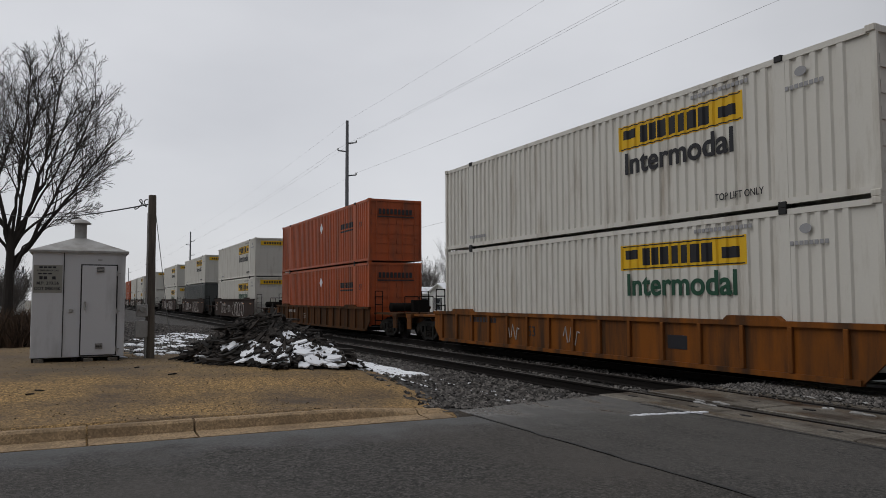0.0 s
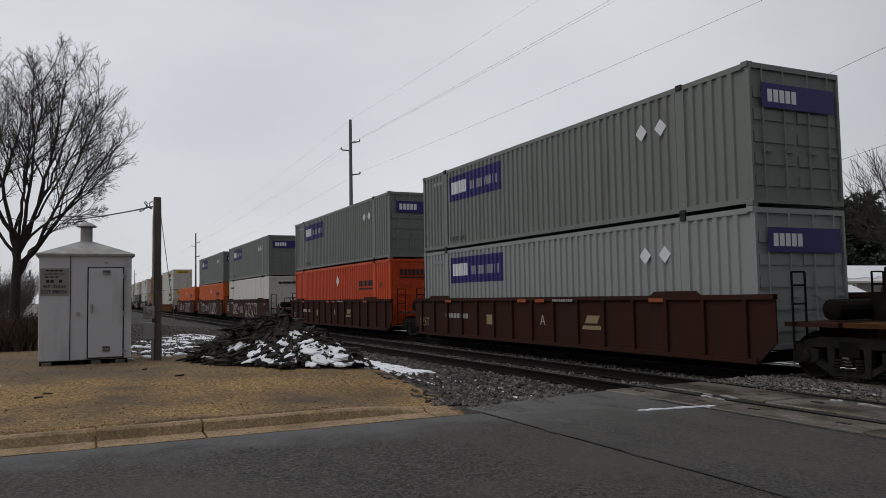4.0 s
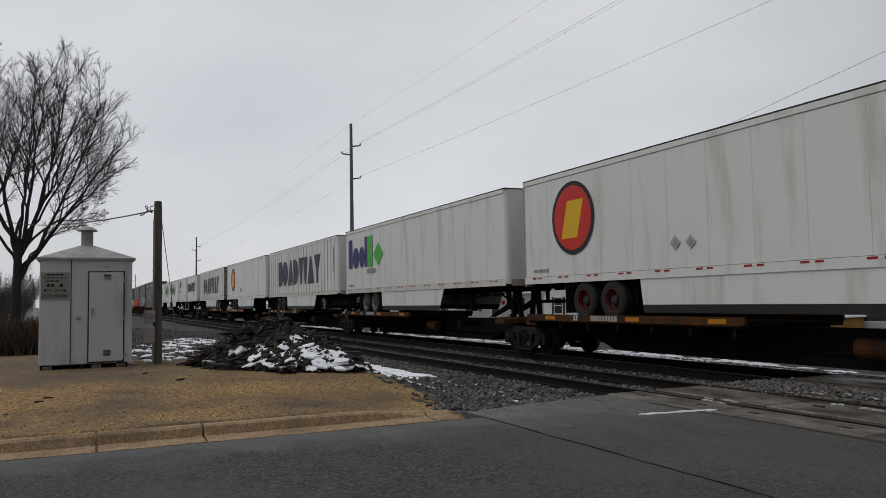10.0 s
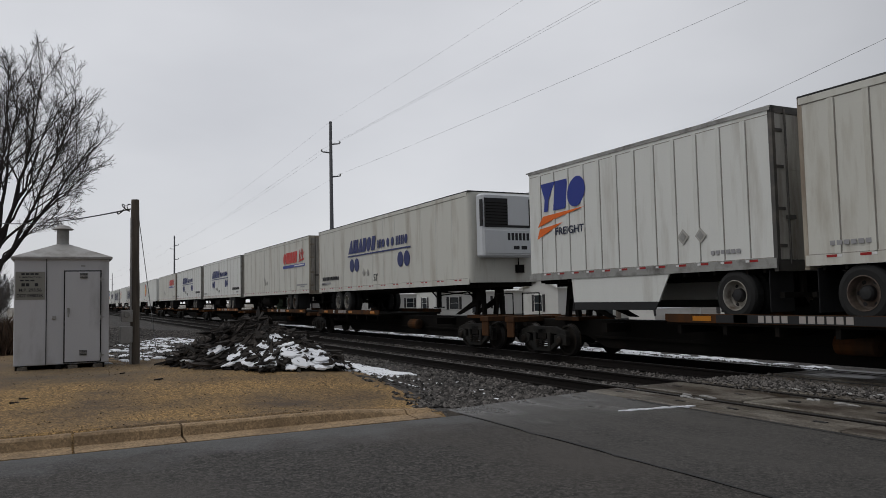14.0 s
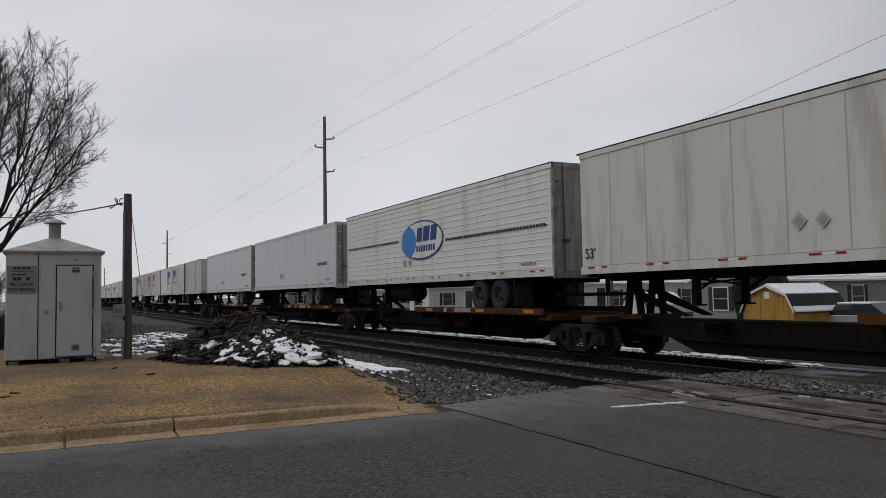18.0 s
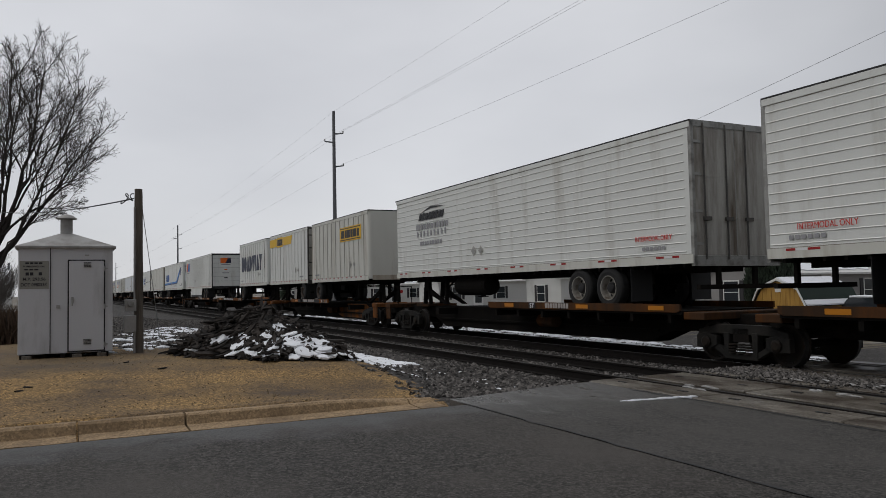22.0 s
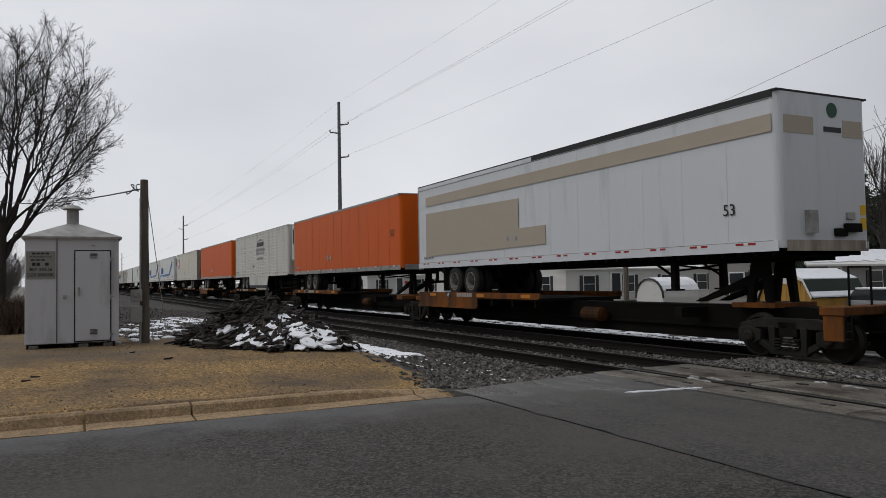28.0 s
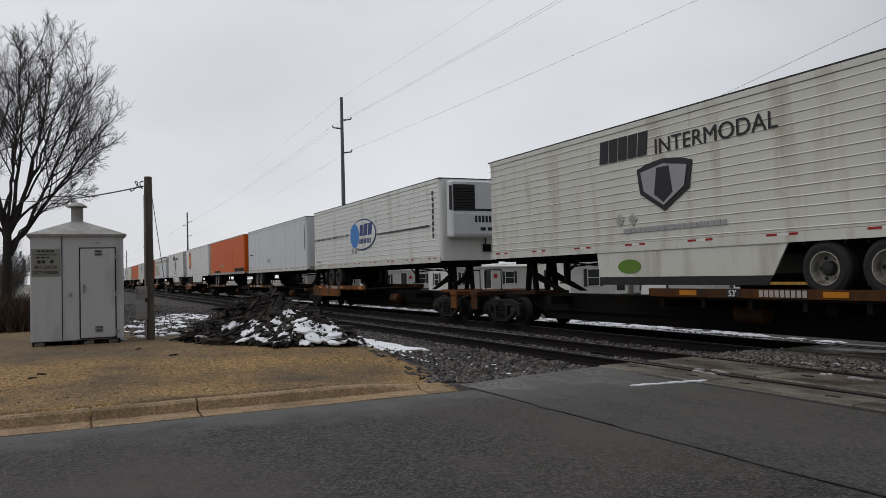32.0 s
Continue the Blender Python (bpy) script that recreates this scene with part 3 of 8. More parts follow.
def ballast_place(rng):
    x = -11.0 - 46 * rng.random() ** 1.7
    y = rng.uniform(5.0 - 4.0 * smooth(-17.9, -19.6, x), 17.3)
    if y < 5.6 + 0.6 * math.sin(x * 1.3) - 1.6 * smooth(-13, -21, x) - 2.6 * smooth(-17.9, -19.6, x) and rng.random() < 0.75:
        return None
    z = ground_height(x, y)
    for ty in TRACKS:
        if abs(y - ty) < 1.75:
            z = max(z, -0.225 - 0.06 * smooth(1.3, 1.75, abs(y - ty)))
        if abs(abs(y - ty) - GAUGE) < 0.09:
            return None
    return (x, y, z + 0.012)


stones("ballast", "grey crushed stone ballast around the tracks", 34000, ballast_place, (0.024, 0.055), STONE, 4)
stones("crossing_gravel", "loose grey stones strewn along the crossing", 3800,
       lambda r: (-10.9 + 7.4 * r.random() ** 1.3, 11.45 + r.normal(0, 0.36), 0.0 + r.uniform(-0.005, 0.02)), (0.015, 0.045), STONE, 6)


def verge_place(rng):
    x, y = -10.5 - 13 * rng.random() ** 1.4, rng.uniform(-5, 5.2)
    return (x, y, ground_height(x, y) + 0.004)


stones("verge_gravel", "scattered small tan and grey stones on the verge", 3600, verge_place, (0.004, 0.016), PEBBLE, 7)


def litter():
    """Bits of bark, sticks and stone chips on the gravel before the cabinet."""
    rng = random.Random(64)
    for k in range(15):
        x, y = -13.0 - 2.6 * rng.random(), -3.2 + 5.0 * rng.random() ** 2
        bm = bmesh.new()
        l, w = rng.uniform(0.025, 0.075), rng.uniform(0.010, 0.022)
        box(bm, -l, l, -w, w, -0.006, 0.014)
        for v in bm.verts:
            v.co += Vector((rng.uniform(-0.3, 0.3) * l, rng.uniform(-0.5, 0.5) * w, rng.uniform(-0.004, 0.008)))
        pale = k % 6 == 0
        ob = part("litter", bm, SNOW if pale else DEBRIS, None)
        ob.matrix_basis = pose(x, y, ground_height(x, y) + 0.006, 0, 0, rng.uniform(40, 140))
        tagged(ob, "small scrap of old snow on the gravel verge" if pale else "dark scrap of bark on the gravel verge", "litter", "scraps on the verge")


litter()


def snow_patch(bm, cx, cy, rx, ry, seed, height, lift=0.03, turn=0.0):
    """A thin uneven sheet of old snow with a ragged edge."""
    n = 34
    ca, sa = math.cos(turn), math.sin(turn)
    rings = []
    for r, h in ((1.0, 0.0), (0.93, 0.7), (0.6, 1.0), (0.25, 1.08)):
        ring = []
        for k in range(n):
            a = 2 * math.pi * k / n
            wob = 1 + 0.62 * noise.noise((math.cos(a) * 1.7 + seed, math.sin(a) * 1.7, seed * 0.37)) + 0.42 * noise.noise((math.cos(a) * 5 + seed, math.sin(a) * 5, 1.0)) + 0.3 * noise.noise((math.cos(a) * 12 + seed, math.sin(a) * 12, 2.0))
            u, v = rx * r * wob * math.cos(a), ry * r * wob * math.sin(a)
            x, y = cx + u * ca - v * sa, cy + u * sa + v * ca
            ring.append(bm.verts.new((x, y, height(x, y) - 0.02 + (lift + 0.02) * h * (1 + 0.3 * noise.noise((x * 4, y * 4, seed))))))
        rings.append(ring)
    for a, b in zip(rings, rings[1:]):
        for k in range(n):
            bm.faces.new((a[k], a[(k + 1) % n], b[(k + 1) % n], b[k]))
    bm.faces.new(rings[-1])
    bmesh.ops.recalc_face_normals(bm, faces=bm.faces[:])


def pile_axes(x, y):
    u, v = x + 16.1, y - 3.55
    return u * 0.81 + v * 0.586, -u * 0.586 + v * 0.81


def pile_height(x, y):
    """The mound of broken timber on the verge."""
    along, across = pile_axes(x, y)
    g = ground_height(x, y)
    d = (along / (2.55 if along > 0 else 1.9)) ** 2 + (across / 1.2) ** 2
    return g + 0.90 * max(0.0, 1 - d ** 0.54) + (0.09 * noise.noise((x * 2.2, y * 2.2, 1.7)) if d < 1.1 else 0)


def debris_pile():
    p = thing("debris_pile", "heap of broken dark timber ties with patches of snow", "debris pile", at=(0, 0, 0))
    n = 40
    verts, faces = [], []
    for i in range(n + 1):
        for j in range(n + 1):
            x, y = -20.2 + 7.6 * i / n, 0.6 + 6.8 * j / n
            verts.append((x, y, pile_height(x, y) - 0.06))
    for i in range(n):
        for j in range(n):
            a = i * (n + 1) + j
            faces.append((a, a + n + 1, a + n + 2, a + 1))
    put("mound", from_arrays("mound", verts, faces, DEBRIS), p)
    rng = random.Random(21)

    def slab_piece(l, w, h, k):
        """A split flat piece of timber: ragged outline, uneven thickness."""
        bm = bmesh.new()
        n = 7
        low, high = [], []
        for q in range(n):
            a = 2 * math.pi * q / n
            c, d = math.cos(a), math.sin(a)
            j = 1 + 0.34 * noise.noise((q * 1.7, k * 3.1, 0.6))
            px, py = l * j * math.copysign(abs(c) ** 0.55, c), w * j * math.copysign(abs(d) ** 0.55, d)
            low.append(bm.verts.new((px, py, -h * (1 + 0.4 * noise.noise((q, k, 2.0))))))
            high.append(bm.verts.new((px * 0.96, py * 0.94, h * (1 + 0.5 * noise.noise((q * 1.3, k, 5.0))))))
        bm.faces.new(low[::-1])
        bm.faces.new(high)
        for q in range(n):
            bm.faces.new((low[q], low[(q + 1) % n], high[(q + 1) % n], high[q]))
        return mesh_of("timber_piece", bm, DEBRIS)

    def snow_lump(l, w, h, k):
        """A soft lump of snow that lies over a piece, with a ragged rim."""
        bm = bmesh.new()
        n = 14
        rings = []
        for r, z in ((1.0, -0.015), (0.97, h * 0.4), (0.72, h * 0.95), (0.35, h * 1.1)):
            ring = []
            for q in range(n):
                a = 2 * math.pi * q / n
                j = r * (1 + 0.55 * noise.noise((math.cos(a) * 1.6 + k * 2.7, math.sin(a) * 1.6, 0.4)) + 0.22 * noise.noise((math.cos(a) * 5, math.sin(a) * 5, k * 1.9)))
                ring.append(bm.verts.new((l * j * math.cos(a), w * j * math.sin(a), z)))
            rings.append(ring)
        for a, b in zip(rings, rings[1:]):
            for q in range(n):
                bm.faces.new((a[q], a[(q + 1) % n], b[(q + 1) % n], b[q]))
        bm.faces.new(rings[-1])
        return mesh_of("snow_lump", bm, SNOW)
    shapes = [slab_piece(rng.uniform(0.07, 0.17), rng.uniform(0.035, 0.085), rng.uniform(0.009, 0.020), k) for k in range(12)]
    planks = [slab_piece(rng.uniform(0.22, 0.50), rng.uniform(0.025, 0.055), rng.uniform(0.010, 0.020), k + 20) for k in range(5)]
    lumps = [snow_lump(rng.uniform(0.11, 0.20), rng.uniform(0.055, 0.10), rng.uniform(0.006, 0.013), k) for k in range(9)]

    def seat(x, y, pitch):
        """A turn that lies a piece on the slope at x, y, tipped a little at random."""
        e = 0.15
        nx, ny = pile_height(x - e, y) - pile_height(x + e, y), pile_height(x, y - e) - pile_height(x, y + e)
        lean = Vector((nx * 0.75, ny * 0.75, 2 * e)).to_track_quat("Z", "X").to_matrix().to_4x4()
        return lean @ pose(0, 0, 0, rng.gauss(0, pitch), rng.gauss(0, pitch), 0)
    made, rest_v, rest_f = 0, [], []
    while made < 3000:
        along, across = rng.gauss(0.15, 1.15), rng.gauss(0, 0.7)
        x, y = -16.1 + along * 0.81 - across * 0.586, 3.55 + along * 0.586 + across * 0.81
        z = pile_height(x, y)
        rise = z - ground_height(x, y)
        if rise < 0.03:
            continue
        side = 0.21 * (x + 16.1) + 0.976 * (y - 3.55)
        long_one = side < -0.25 and rng.random() < 0.45 or rng.random() < 0.06
        me = rng.choice(planks if long_one else shapes)
        # long timbers slope down and out from the top; the flat ones lie every way
        yaw = math.degrees(math.atan2(y - 3.55, x + 16.1)) + rng.gauss(0, 24) if long_one else rng.uniform(0, 360)
        turn = seat(x, y, 13 if long_one else 19)
        turn = turn @ pose(0, 0, 0, 0, 0, yaw)
        at = (x, y, z + rng.uniform(-0.01, 0.05))
        if made < 300:
            put("timber_piece", me, p, at, turn=turn)
        else:
            m = Matrix.Translation(at) @ turn
            b = len(rest_v)
            rest_v.extend(tuple(m @ v.co) for v in me.vertices)
            rest_f.extend(tuple(b + i for i in f.vertices) for f in me.polygons)
        made += 1
    tagged(put("timber_rubble", from_arrays("timber_rubble", rest_v, rest_f, DEBRIS), p), kind="stuff")
    # snow lies low on the sheltered front, in lumps between the pieces
    count, lain = 0, []
    while count < 112:
        along, across = rng.gauss(0.55, 1.0), rng.gauss(-0.45, 0.45)
        x, y = -16.1 + along * 0.81 - across * 0.586, 3.55 + along * 0.586 + across * 0.81
        rise = pile_height(x, y) - ground_height(x, y)
        side, near = 0.21 * (x + 16.1) + 0.976 * (y - 3.55), 0.976 * (x + 16.1) - 0.21 * (y - 3.55)
        limit = 0.52 + 0.14 * noise.noise((x * 2.1, y * 2.1, 8.0)) - 0.18 * smooth(0.5, 1.6, side)
        if rise < 0.03 or near < 0.1 or rise > limit or side < -0.45 and rng.random() < 0.72:
            continue
        if noise.noise((x * 2.7, y * 2.7, 3.3)) < -0.12:
            continue
        size = rng.uniform(0.55, 1.6)
        if any((x - a) ** 2 + (y - b) ** 2 < (0.10 * (size + c)) ** 2 for a, b, c in lain) and rng.random() < 0.93:
            continue
        lain.append((x, y, size))
        put("snow_lump", rng.choice(lumps), p, (x, y, pile_height(x, y) + rng.uniform(0.05, 0.062)), "lump of old snow",
            seat(x, y, 5) @ pose(0, 0, 0, 0, 0, rng.gauss(70, 40)) @ Matrix.Scale(size, 4))
        count += 1
    return p


debris_pile()


def snow():
    rng = random.Random(33)
    # at the foot of the heap and on the ballast beyond it
    spots = []
    for k in range(70):
        u = rng.random()
        spots.append((-22.3 + 5.2 * u, 7.35 + rng.gauss(0, 0.2), rng.uniform(0.12, 0.5), rng.uniform(0.06, 0.16)))
    for k in range(30):
        u = rng.random()
        spots.append((-17.2 + 6.2 * u, 7.42 + rng.gauss(0, 0.16), rng.uniform(0.04, 0.14), rng.uniform(0.015, 0.04)))
    # the spill that trails off from the heap's foot
    for k in range(60):
        u = rng.random() ** 1.2
        spots.append((-14.75 + 1.5 * u + rng.gauss(0, 0.16), 4.85 + 1.75 * u + rng.gauss(0, 0.14), rng.uniform(0.05, 0.22) * (1.25 - u), rng.uniform(0.04, 0.10) * (1.2 - u)))
    # broken rows of snow on the rubble behind the pole and the cabinet
    for row in range(13):
        d0, base, lean = 19.0 + 1.25 * row, 0.02 + 0.008 * row, rng.uniform(-0.9, 0.5)
        for k in range(13):
            if rng.random() < 0.22:
                continue
            v = k / 13
            d = d0 + lean * 4 * (v - 0.5) + rng.gauss(0, 0.25)
            spots.append((-d, d * (base + 0.115 * v) + 0.2 + rng.gauss(0, 0.05), d * rng.uniform(0.003, 0.015), d * rng.uniform(0.0016, 0.0058)))
    # beyond the far track
    for k in range(760):
        x = -9.9 - 54 * rng.random() ** 1.4
        v = rng.random()
        spots.append((x, 15.6 + 3.4 * v ** 1.3, rng.uniform(0.06, 0.42), rng.uniform(0.03, 0.17)))
    far = bmesh.new()
    for k, (x, y, rx, ry) in enumerate(spots):
        bm = far if y > 15 or x < -21 else bmesh.new()
        snow_patch(bm, x, y, rx, ry, k * 2.3 + 40, ground_height, min(0.05 if x < -16 else 0.03, 0.4 * ry), radians(rng.uniform(-25, 25) + (20 if y < 8 else 0)))
        if bm is not far:
            tagged(part("snow_patch", bm, SNOW, None), "patch of old white snow on the ground", "snow", "snow patches")
    tagged(part("snow_cover", far, SNOW, None), "ragged remains of old snow along the railway", "snow", kind="stuff")
    for k in range(9):
        u = k / 8
        bm = bmesh.new()
        snow_patch(bm, -8.69 + 0.2 * u, 7.2 + 1.0 * u, 0.095, 0.024, 90 + k * 1.7, lambda x, y: 0.010, 0.012, 1.3 + rng.uniform(-0.3, 0.3))
        tagged(part("snow_patch", bm, SNOW, None), "thin streak of snow on the road by the crossing", "snow", "snow patches")
    for k, (x0, x1, y, many) in enumerate(((-9.6, -8.3, 8.95, 6), (-9.0, -6.6, 11.25, 9), (-8.2, -7.2, 10.15, 4))):
        for j in range(many):
            bm = bmesh.new()
            snow_patch(bm, rng.uniform(x0, x1), y + rng.gauss(0, 0.10), rng.uniform(0.04, 0.16), rng.uniform(0.008, 0.024), 200 + 31 * k + j * 1.9, lambda x, y: 0.022, 0.003, rng.uniform(-0.3, 0.3))
            tagged(part("snow_patch", bm, DIRTY_ICE, None), "thin smear of dirty ice on the crossing", "snow", "snow patches")


snow()


# ---------------------------------------------------------------- signal cabinet and its pole
def cabinet():
    X, y0, y1, z0, z1 = -17.4, -0.78, 0.95, 0.49, 2.66
    c = thing("signal_cabinet", "light grey painted steel railway signal cabinet on skids", "signal cabinet", at=(X, 0.08, 0.39))
    o = Vector(c.location)

    def local(name, bm, mat, label="", bevel=0.0, parent=None):
        for v in bm.verts:
            v.co -= o
        return part(name, bm, mat, parent or c, label, bevel)
    bm = bmesh.new()
    box(bm, X - 1.8, X, y0, y1, z0, z1)
    local("body", bm, SHED_PAINT, bevel=0.012)
    bm = bmesh.new()
    box(bm, X, X + 0.014, y0 + 0.565, y0 + 0.58, z0 + 0.01, z1 - 0.02)
    local("seam", bm, BLACK, "dark panel joint")
    # hipped roof
    bm = bmesh.new()
    e = 0.06
    base = [bm.verts.new(p) for p in ((X - 1.8 - e, y0 - e, z1), (X + e, y0 - e, z1), (X + e, y1 + e, z1), (X - 1.8 - e, y1 + e, z1))]
    low = [bm.verts.new((v.co.x, v.co.y, z1 - 0.045)) for v in base]
    cx, cy = X - 0.9, (y0 + y1) / 2
    top = [bm.verts.new((cx + dx, cy + dy, z1 + 0.31)) for dx, dy in ((-0.13, -0.13), (0.13, -0.13), (0.13, 0.13), (-0.13, 0.13))]
    for i in range(4):
        j = (i + 1) % 4
        bm.faces.new((base[i], base[j], top[j], top[i]))
        bm.faces.new((low[j], low[i], base[i], base[j]))
    bm.faces.new(top)
    bm.faces.new(low)
    local("roof", bm, SHED_ROOF, "dull galvanised hipped roof")
    bm = bmesh.new()
    lathe(bm, [(0.12, 2.9), (0.12, 3.30)], "z", 20, (cx, cy, 0))
    vent = local("vent", bm, SHED_ROOF, "round sheet metal roof vent")
    bm = bmesh.new()
    lathe(bm, [(0.20, 3.29), (0.21, 3.305), (0.12, 3.37), (0.02, 3.40)], "z", 20, (cx, cy, 0))
    cap = local("vent_cap", bm, SHED_ROOF)
    cap.parent = vent
    # door with hinges, handle and louvres
    dy0, dy1, dz0, dz1 = 0.13, 0.78, 0.53, 2.36
    bm = bmesh.new()
    box(bm, X - 0.01, X + 0.012, dy0 - 0.025, dy1 + 0.025, dz0 - 0.025, dz1 + 0.025)
    local("door_gap", bm, BLACK, "dark gap round the door")
    bm = bmesh.new()
    box(bm, X - 0.01, X + 0.03, dy0, dy1, dz0, dz1)
    door = local("door", bm, SHED_PAINT, bevel=0.006)
    for z in (0.68, 2.25):
        for k in range(4):
            bm = bmesh.new()
            box(bm, X + 0.03, X + 0.05, 0.40, 0.54, z + 0.028 * k - 0.03, z + 0.028 * k - 0.018)
            local("louvre", bm, SHED_ROOF).parent = door
            bm = bmesh.new()
            box(bm, X + 0.03, X + 0.034, 0.40, 0.54, z + 0.028 * k - 0.016, z + 0.028 * k - 0.006)
            local("louvre_slot", bm, BLACK).parent = door
    bm = bmesh.new()
    box(bm, X + 0.03, X + 0.045, 0.17, 0.215, 1.50, 1.62)
    tube(bm, (X + 0.07, 0.19, 1.60), (X + 0.07, 0.19, 1.44), 0.014)
    tube(bm, (X + 0.03, 0.19, 1.58), (X + 0.07, 0.19, 1.58), 0.014)
    local("handle", bm, ALU, "chrome lever handle").parent = door
    for z in (0.64, 1.42, 2.2):
        bm = bmesh.new()
        tube(bm, (X + 0.03, 0.80, z - 0.05), (X + 0.03, 0.80, z + 0.05), 0.014)
        box(bm, X + 0.012, X + 0.024, 0.74, 0.86, z - 0.012, z + 0.012)
        local("hinge", bm, SHED_ROOF).parent = door
    bm = bmesh.new()
    box(bm, X, X + 0.04, -0.10, -0.03, 1.40, 1.47)
    local("lock_box", bm, SHED_ROOF, bevel=0.006)
    bm = bmesh.new()
    box(bm, X, X + 0.02, 0.42, 0.50, 2.46, 2.49)
    local("plate", bm, SHED_ROOF)
    # sign whose lines are plain bars
    bm = bmesh.new()
    box(bm, X, X + 0.008, -0.755, -0.235, 1.80, 2.36)
    sign = local("sign", bm, material("sign_sheet", (0.24, 0.235, 0.21), 0.6, 0, 0.1, 3), "pale sign plate with dark lines of writing")
    for z, w, hh in ((2.315, 0.32, 0.034), (2.185, 0.36, 0.026), (2.10, 0.31, 0.062)):
        n = max(4, int(w / 0.075))
        for i in range(n):
            if (i * 7 + int(z * 100)) % 5 == 4:
                continue
            bm = bmesh.new()
            a = -0.495 - w / 2 + w * i / n
            box(bm, X + 0.008, X + 0.011, a, a + w / n * 0.78, z - hh / 2, z + hh / 2)
            local("sign_bar", bm, INKBLACK).parent = sign
    for text, z, hh, w in (("IN EMERGENCY CALL", 2.25, 0.030, 0.40), ("M.P. 293.56", 1.995, 0.062, 0.40), ("DOT 098033K", 1.885, 0.066, 0.47)):
        put("sign_line", lettering(text, hh, INKBLACK, 0.02, width=w), sign, Vector((X + 0.010, -0.495, z)) - o, turn=pose(0, 0, 0, 0, 0, 90))
    for y in (-0.7, 0.02, 0.2, 0.82):
        bm = bmesh.new()
        box(bm, X - 1.75, X + 0.02, y - 0.05, y + 0.05, 0.38, 0.49)
        local("skid", bm, UNDER, "dark skid beam")
    for y in (-0.62, 0.28, 0.74):
        bm = bmesh.new()
        box(bm, X - 0.02, X + 0.06, y - 0.09, y + 0.09, 0.36, 0.47)
        local("block", bm, CONC_PANEL, "grey concrete block under the skid", 0.008)


cabinet()


def service_pole():
    x, y = -18.0, 1.5
    p = thing("service_pole", "weathered wooden service pole with grey meter boxes", "utility pole", at=(x, y, 0.30))
    bm = bmesh.new()
    lathe(bm, [((0.105 - 0.022 * k / 8) * (1 + 0.04 * math.sin(k * 2.1)), 3.66 * k / 8) for k in range(9)], "z", 12)
    part("post", bm, POLE_WOOD, p)
    for name, zz, w, h, d in (("meter_box", 1.12, 0.20, 0.26, 0.13), ("disconnect_box", 0.72, 0.22, 0.36, 0.13)):
        bm = bmesh.new()
        box(bm, 0.05, 0.05 + d + 0.03, -0.09 - w, -0.09 + 0.03, zz - h / 2, zz + h / 2)
        b = part(name, bm, SHED_ROOF, p, "grey metal electric box", 0.012)
        if name == "meter_box":
            bm = bmesh.new()
            lathe(bm, [(0.065, 0.0), (0.07, 0.03), (0.06, 0.075)], "x", 16, (0.21, -0.17, zz + 0.03))
            part("meter_glass", bm, ALU, b, "round glass meter")
    bm = bmesh.new()
    tube(bm, (0.09, -0.09, 1.2), (0.085, -0.085, 3.25), 0.02)
    tube(bm, (0.09, -0.09, 0.05), (0.09, -0.09, 0.6), 0.025)
    part("conduit", bm, SHED_ROOF, p)
    bm = bmesh.new()
    pts = [(0.06 + 0.03 * math.sin(k), -0.10 - 0.012 * k - 0.05 * math.sin(k * 0.8), 3.55 - 0.10 * (1 - math.cos(k * 0.55)) * (0.6 + 0.03 * k)) for k in range(20)]
    cord(bm, pts, 0.012)
    part("weatherhead_loop", bm, BLACK, p)
    # service drop to the houses behind, and the guy
    bm = bmesh.new()
    a, b = Vector((0, -0.1, 3.45)), Vector((-24, -5.2, 5.6))
    cord(bm, [a.lerp(b, k / 20) - Vector((0, 0, 1.2 * k / 20 * (1 - k / 20))) for k in range(21)], 0.016)
    part("service_drop", bm, BLACK, p)
    bm = bmesh.new()
    tube(bm, (0, 0.05, 3.45), (-2.6, 0.75, 0.0), 0.008, n=5)
    part("guy_wire", bm, WIRE, p)


service_pole()


# ---------------------------------------------------------------- power line beyond the tracks
LINE_Y = 20.0


def line_pole(x, top):
    p = thing("power_pole", "tall slim dark power pole with short side brackets", "utility pole", "power line poles", (x, LINE_Y, -0.5))
    bm = bmesh.new()
    tube(bm, (0, 0, 0), (0, 0, top + 0.5), 0.20, 0.12, 12)
    part("shaft", bm, POLE_HAZY, p)
    for z, side in ((top - 1.9, 1), (top - 2.6, -1), (top - 4.6, 1)):
        bm = bmesh.new()
        tube(bm, (0, 0, z + 0.5), (side * 0.2, side * 0.72, z + 0.58), 0.07, 0.05, 6)
        arm = part("bracket", bm, POLE_HAZY, p)
        bm = bmesh.new()
        lathe(bm, [(0.03, 0.0), (0.07, 0.03), (0.05, 0.08), (0.07, 0.12), (0.04, 0.2)], "z", 10, (side * 0.2, side * 0.72, z + 0.58))
        part("insulator", bm, ALU, arm)
    return p


POLE_XS = (-155.2, -60.0, 34.0, 128.0, -250.0, -345.0)
for x_ in POLE_XS:
    line_pole(x_, 16.4 if x_ > -100 else 14.8)


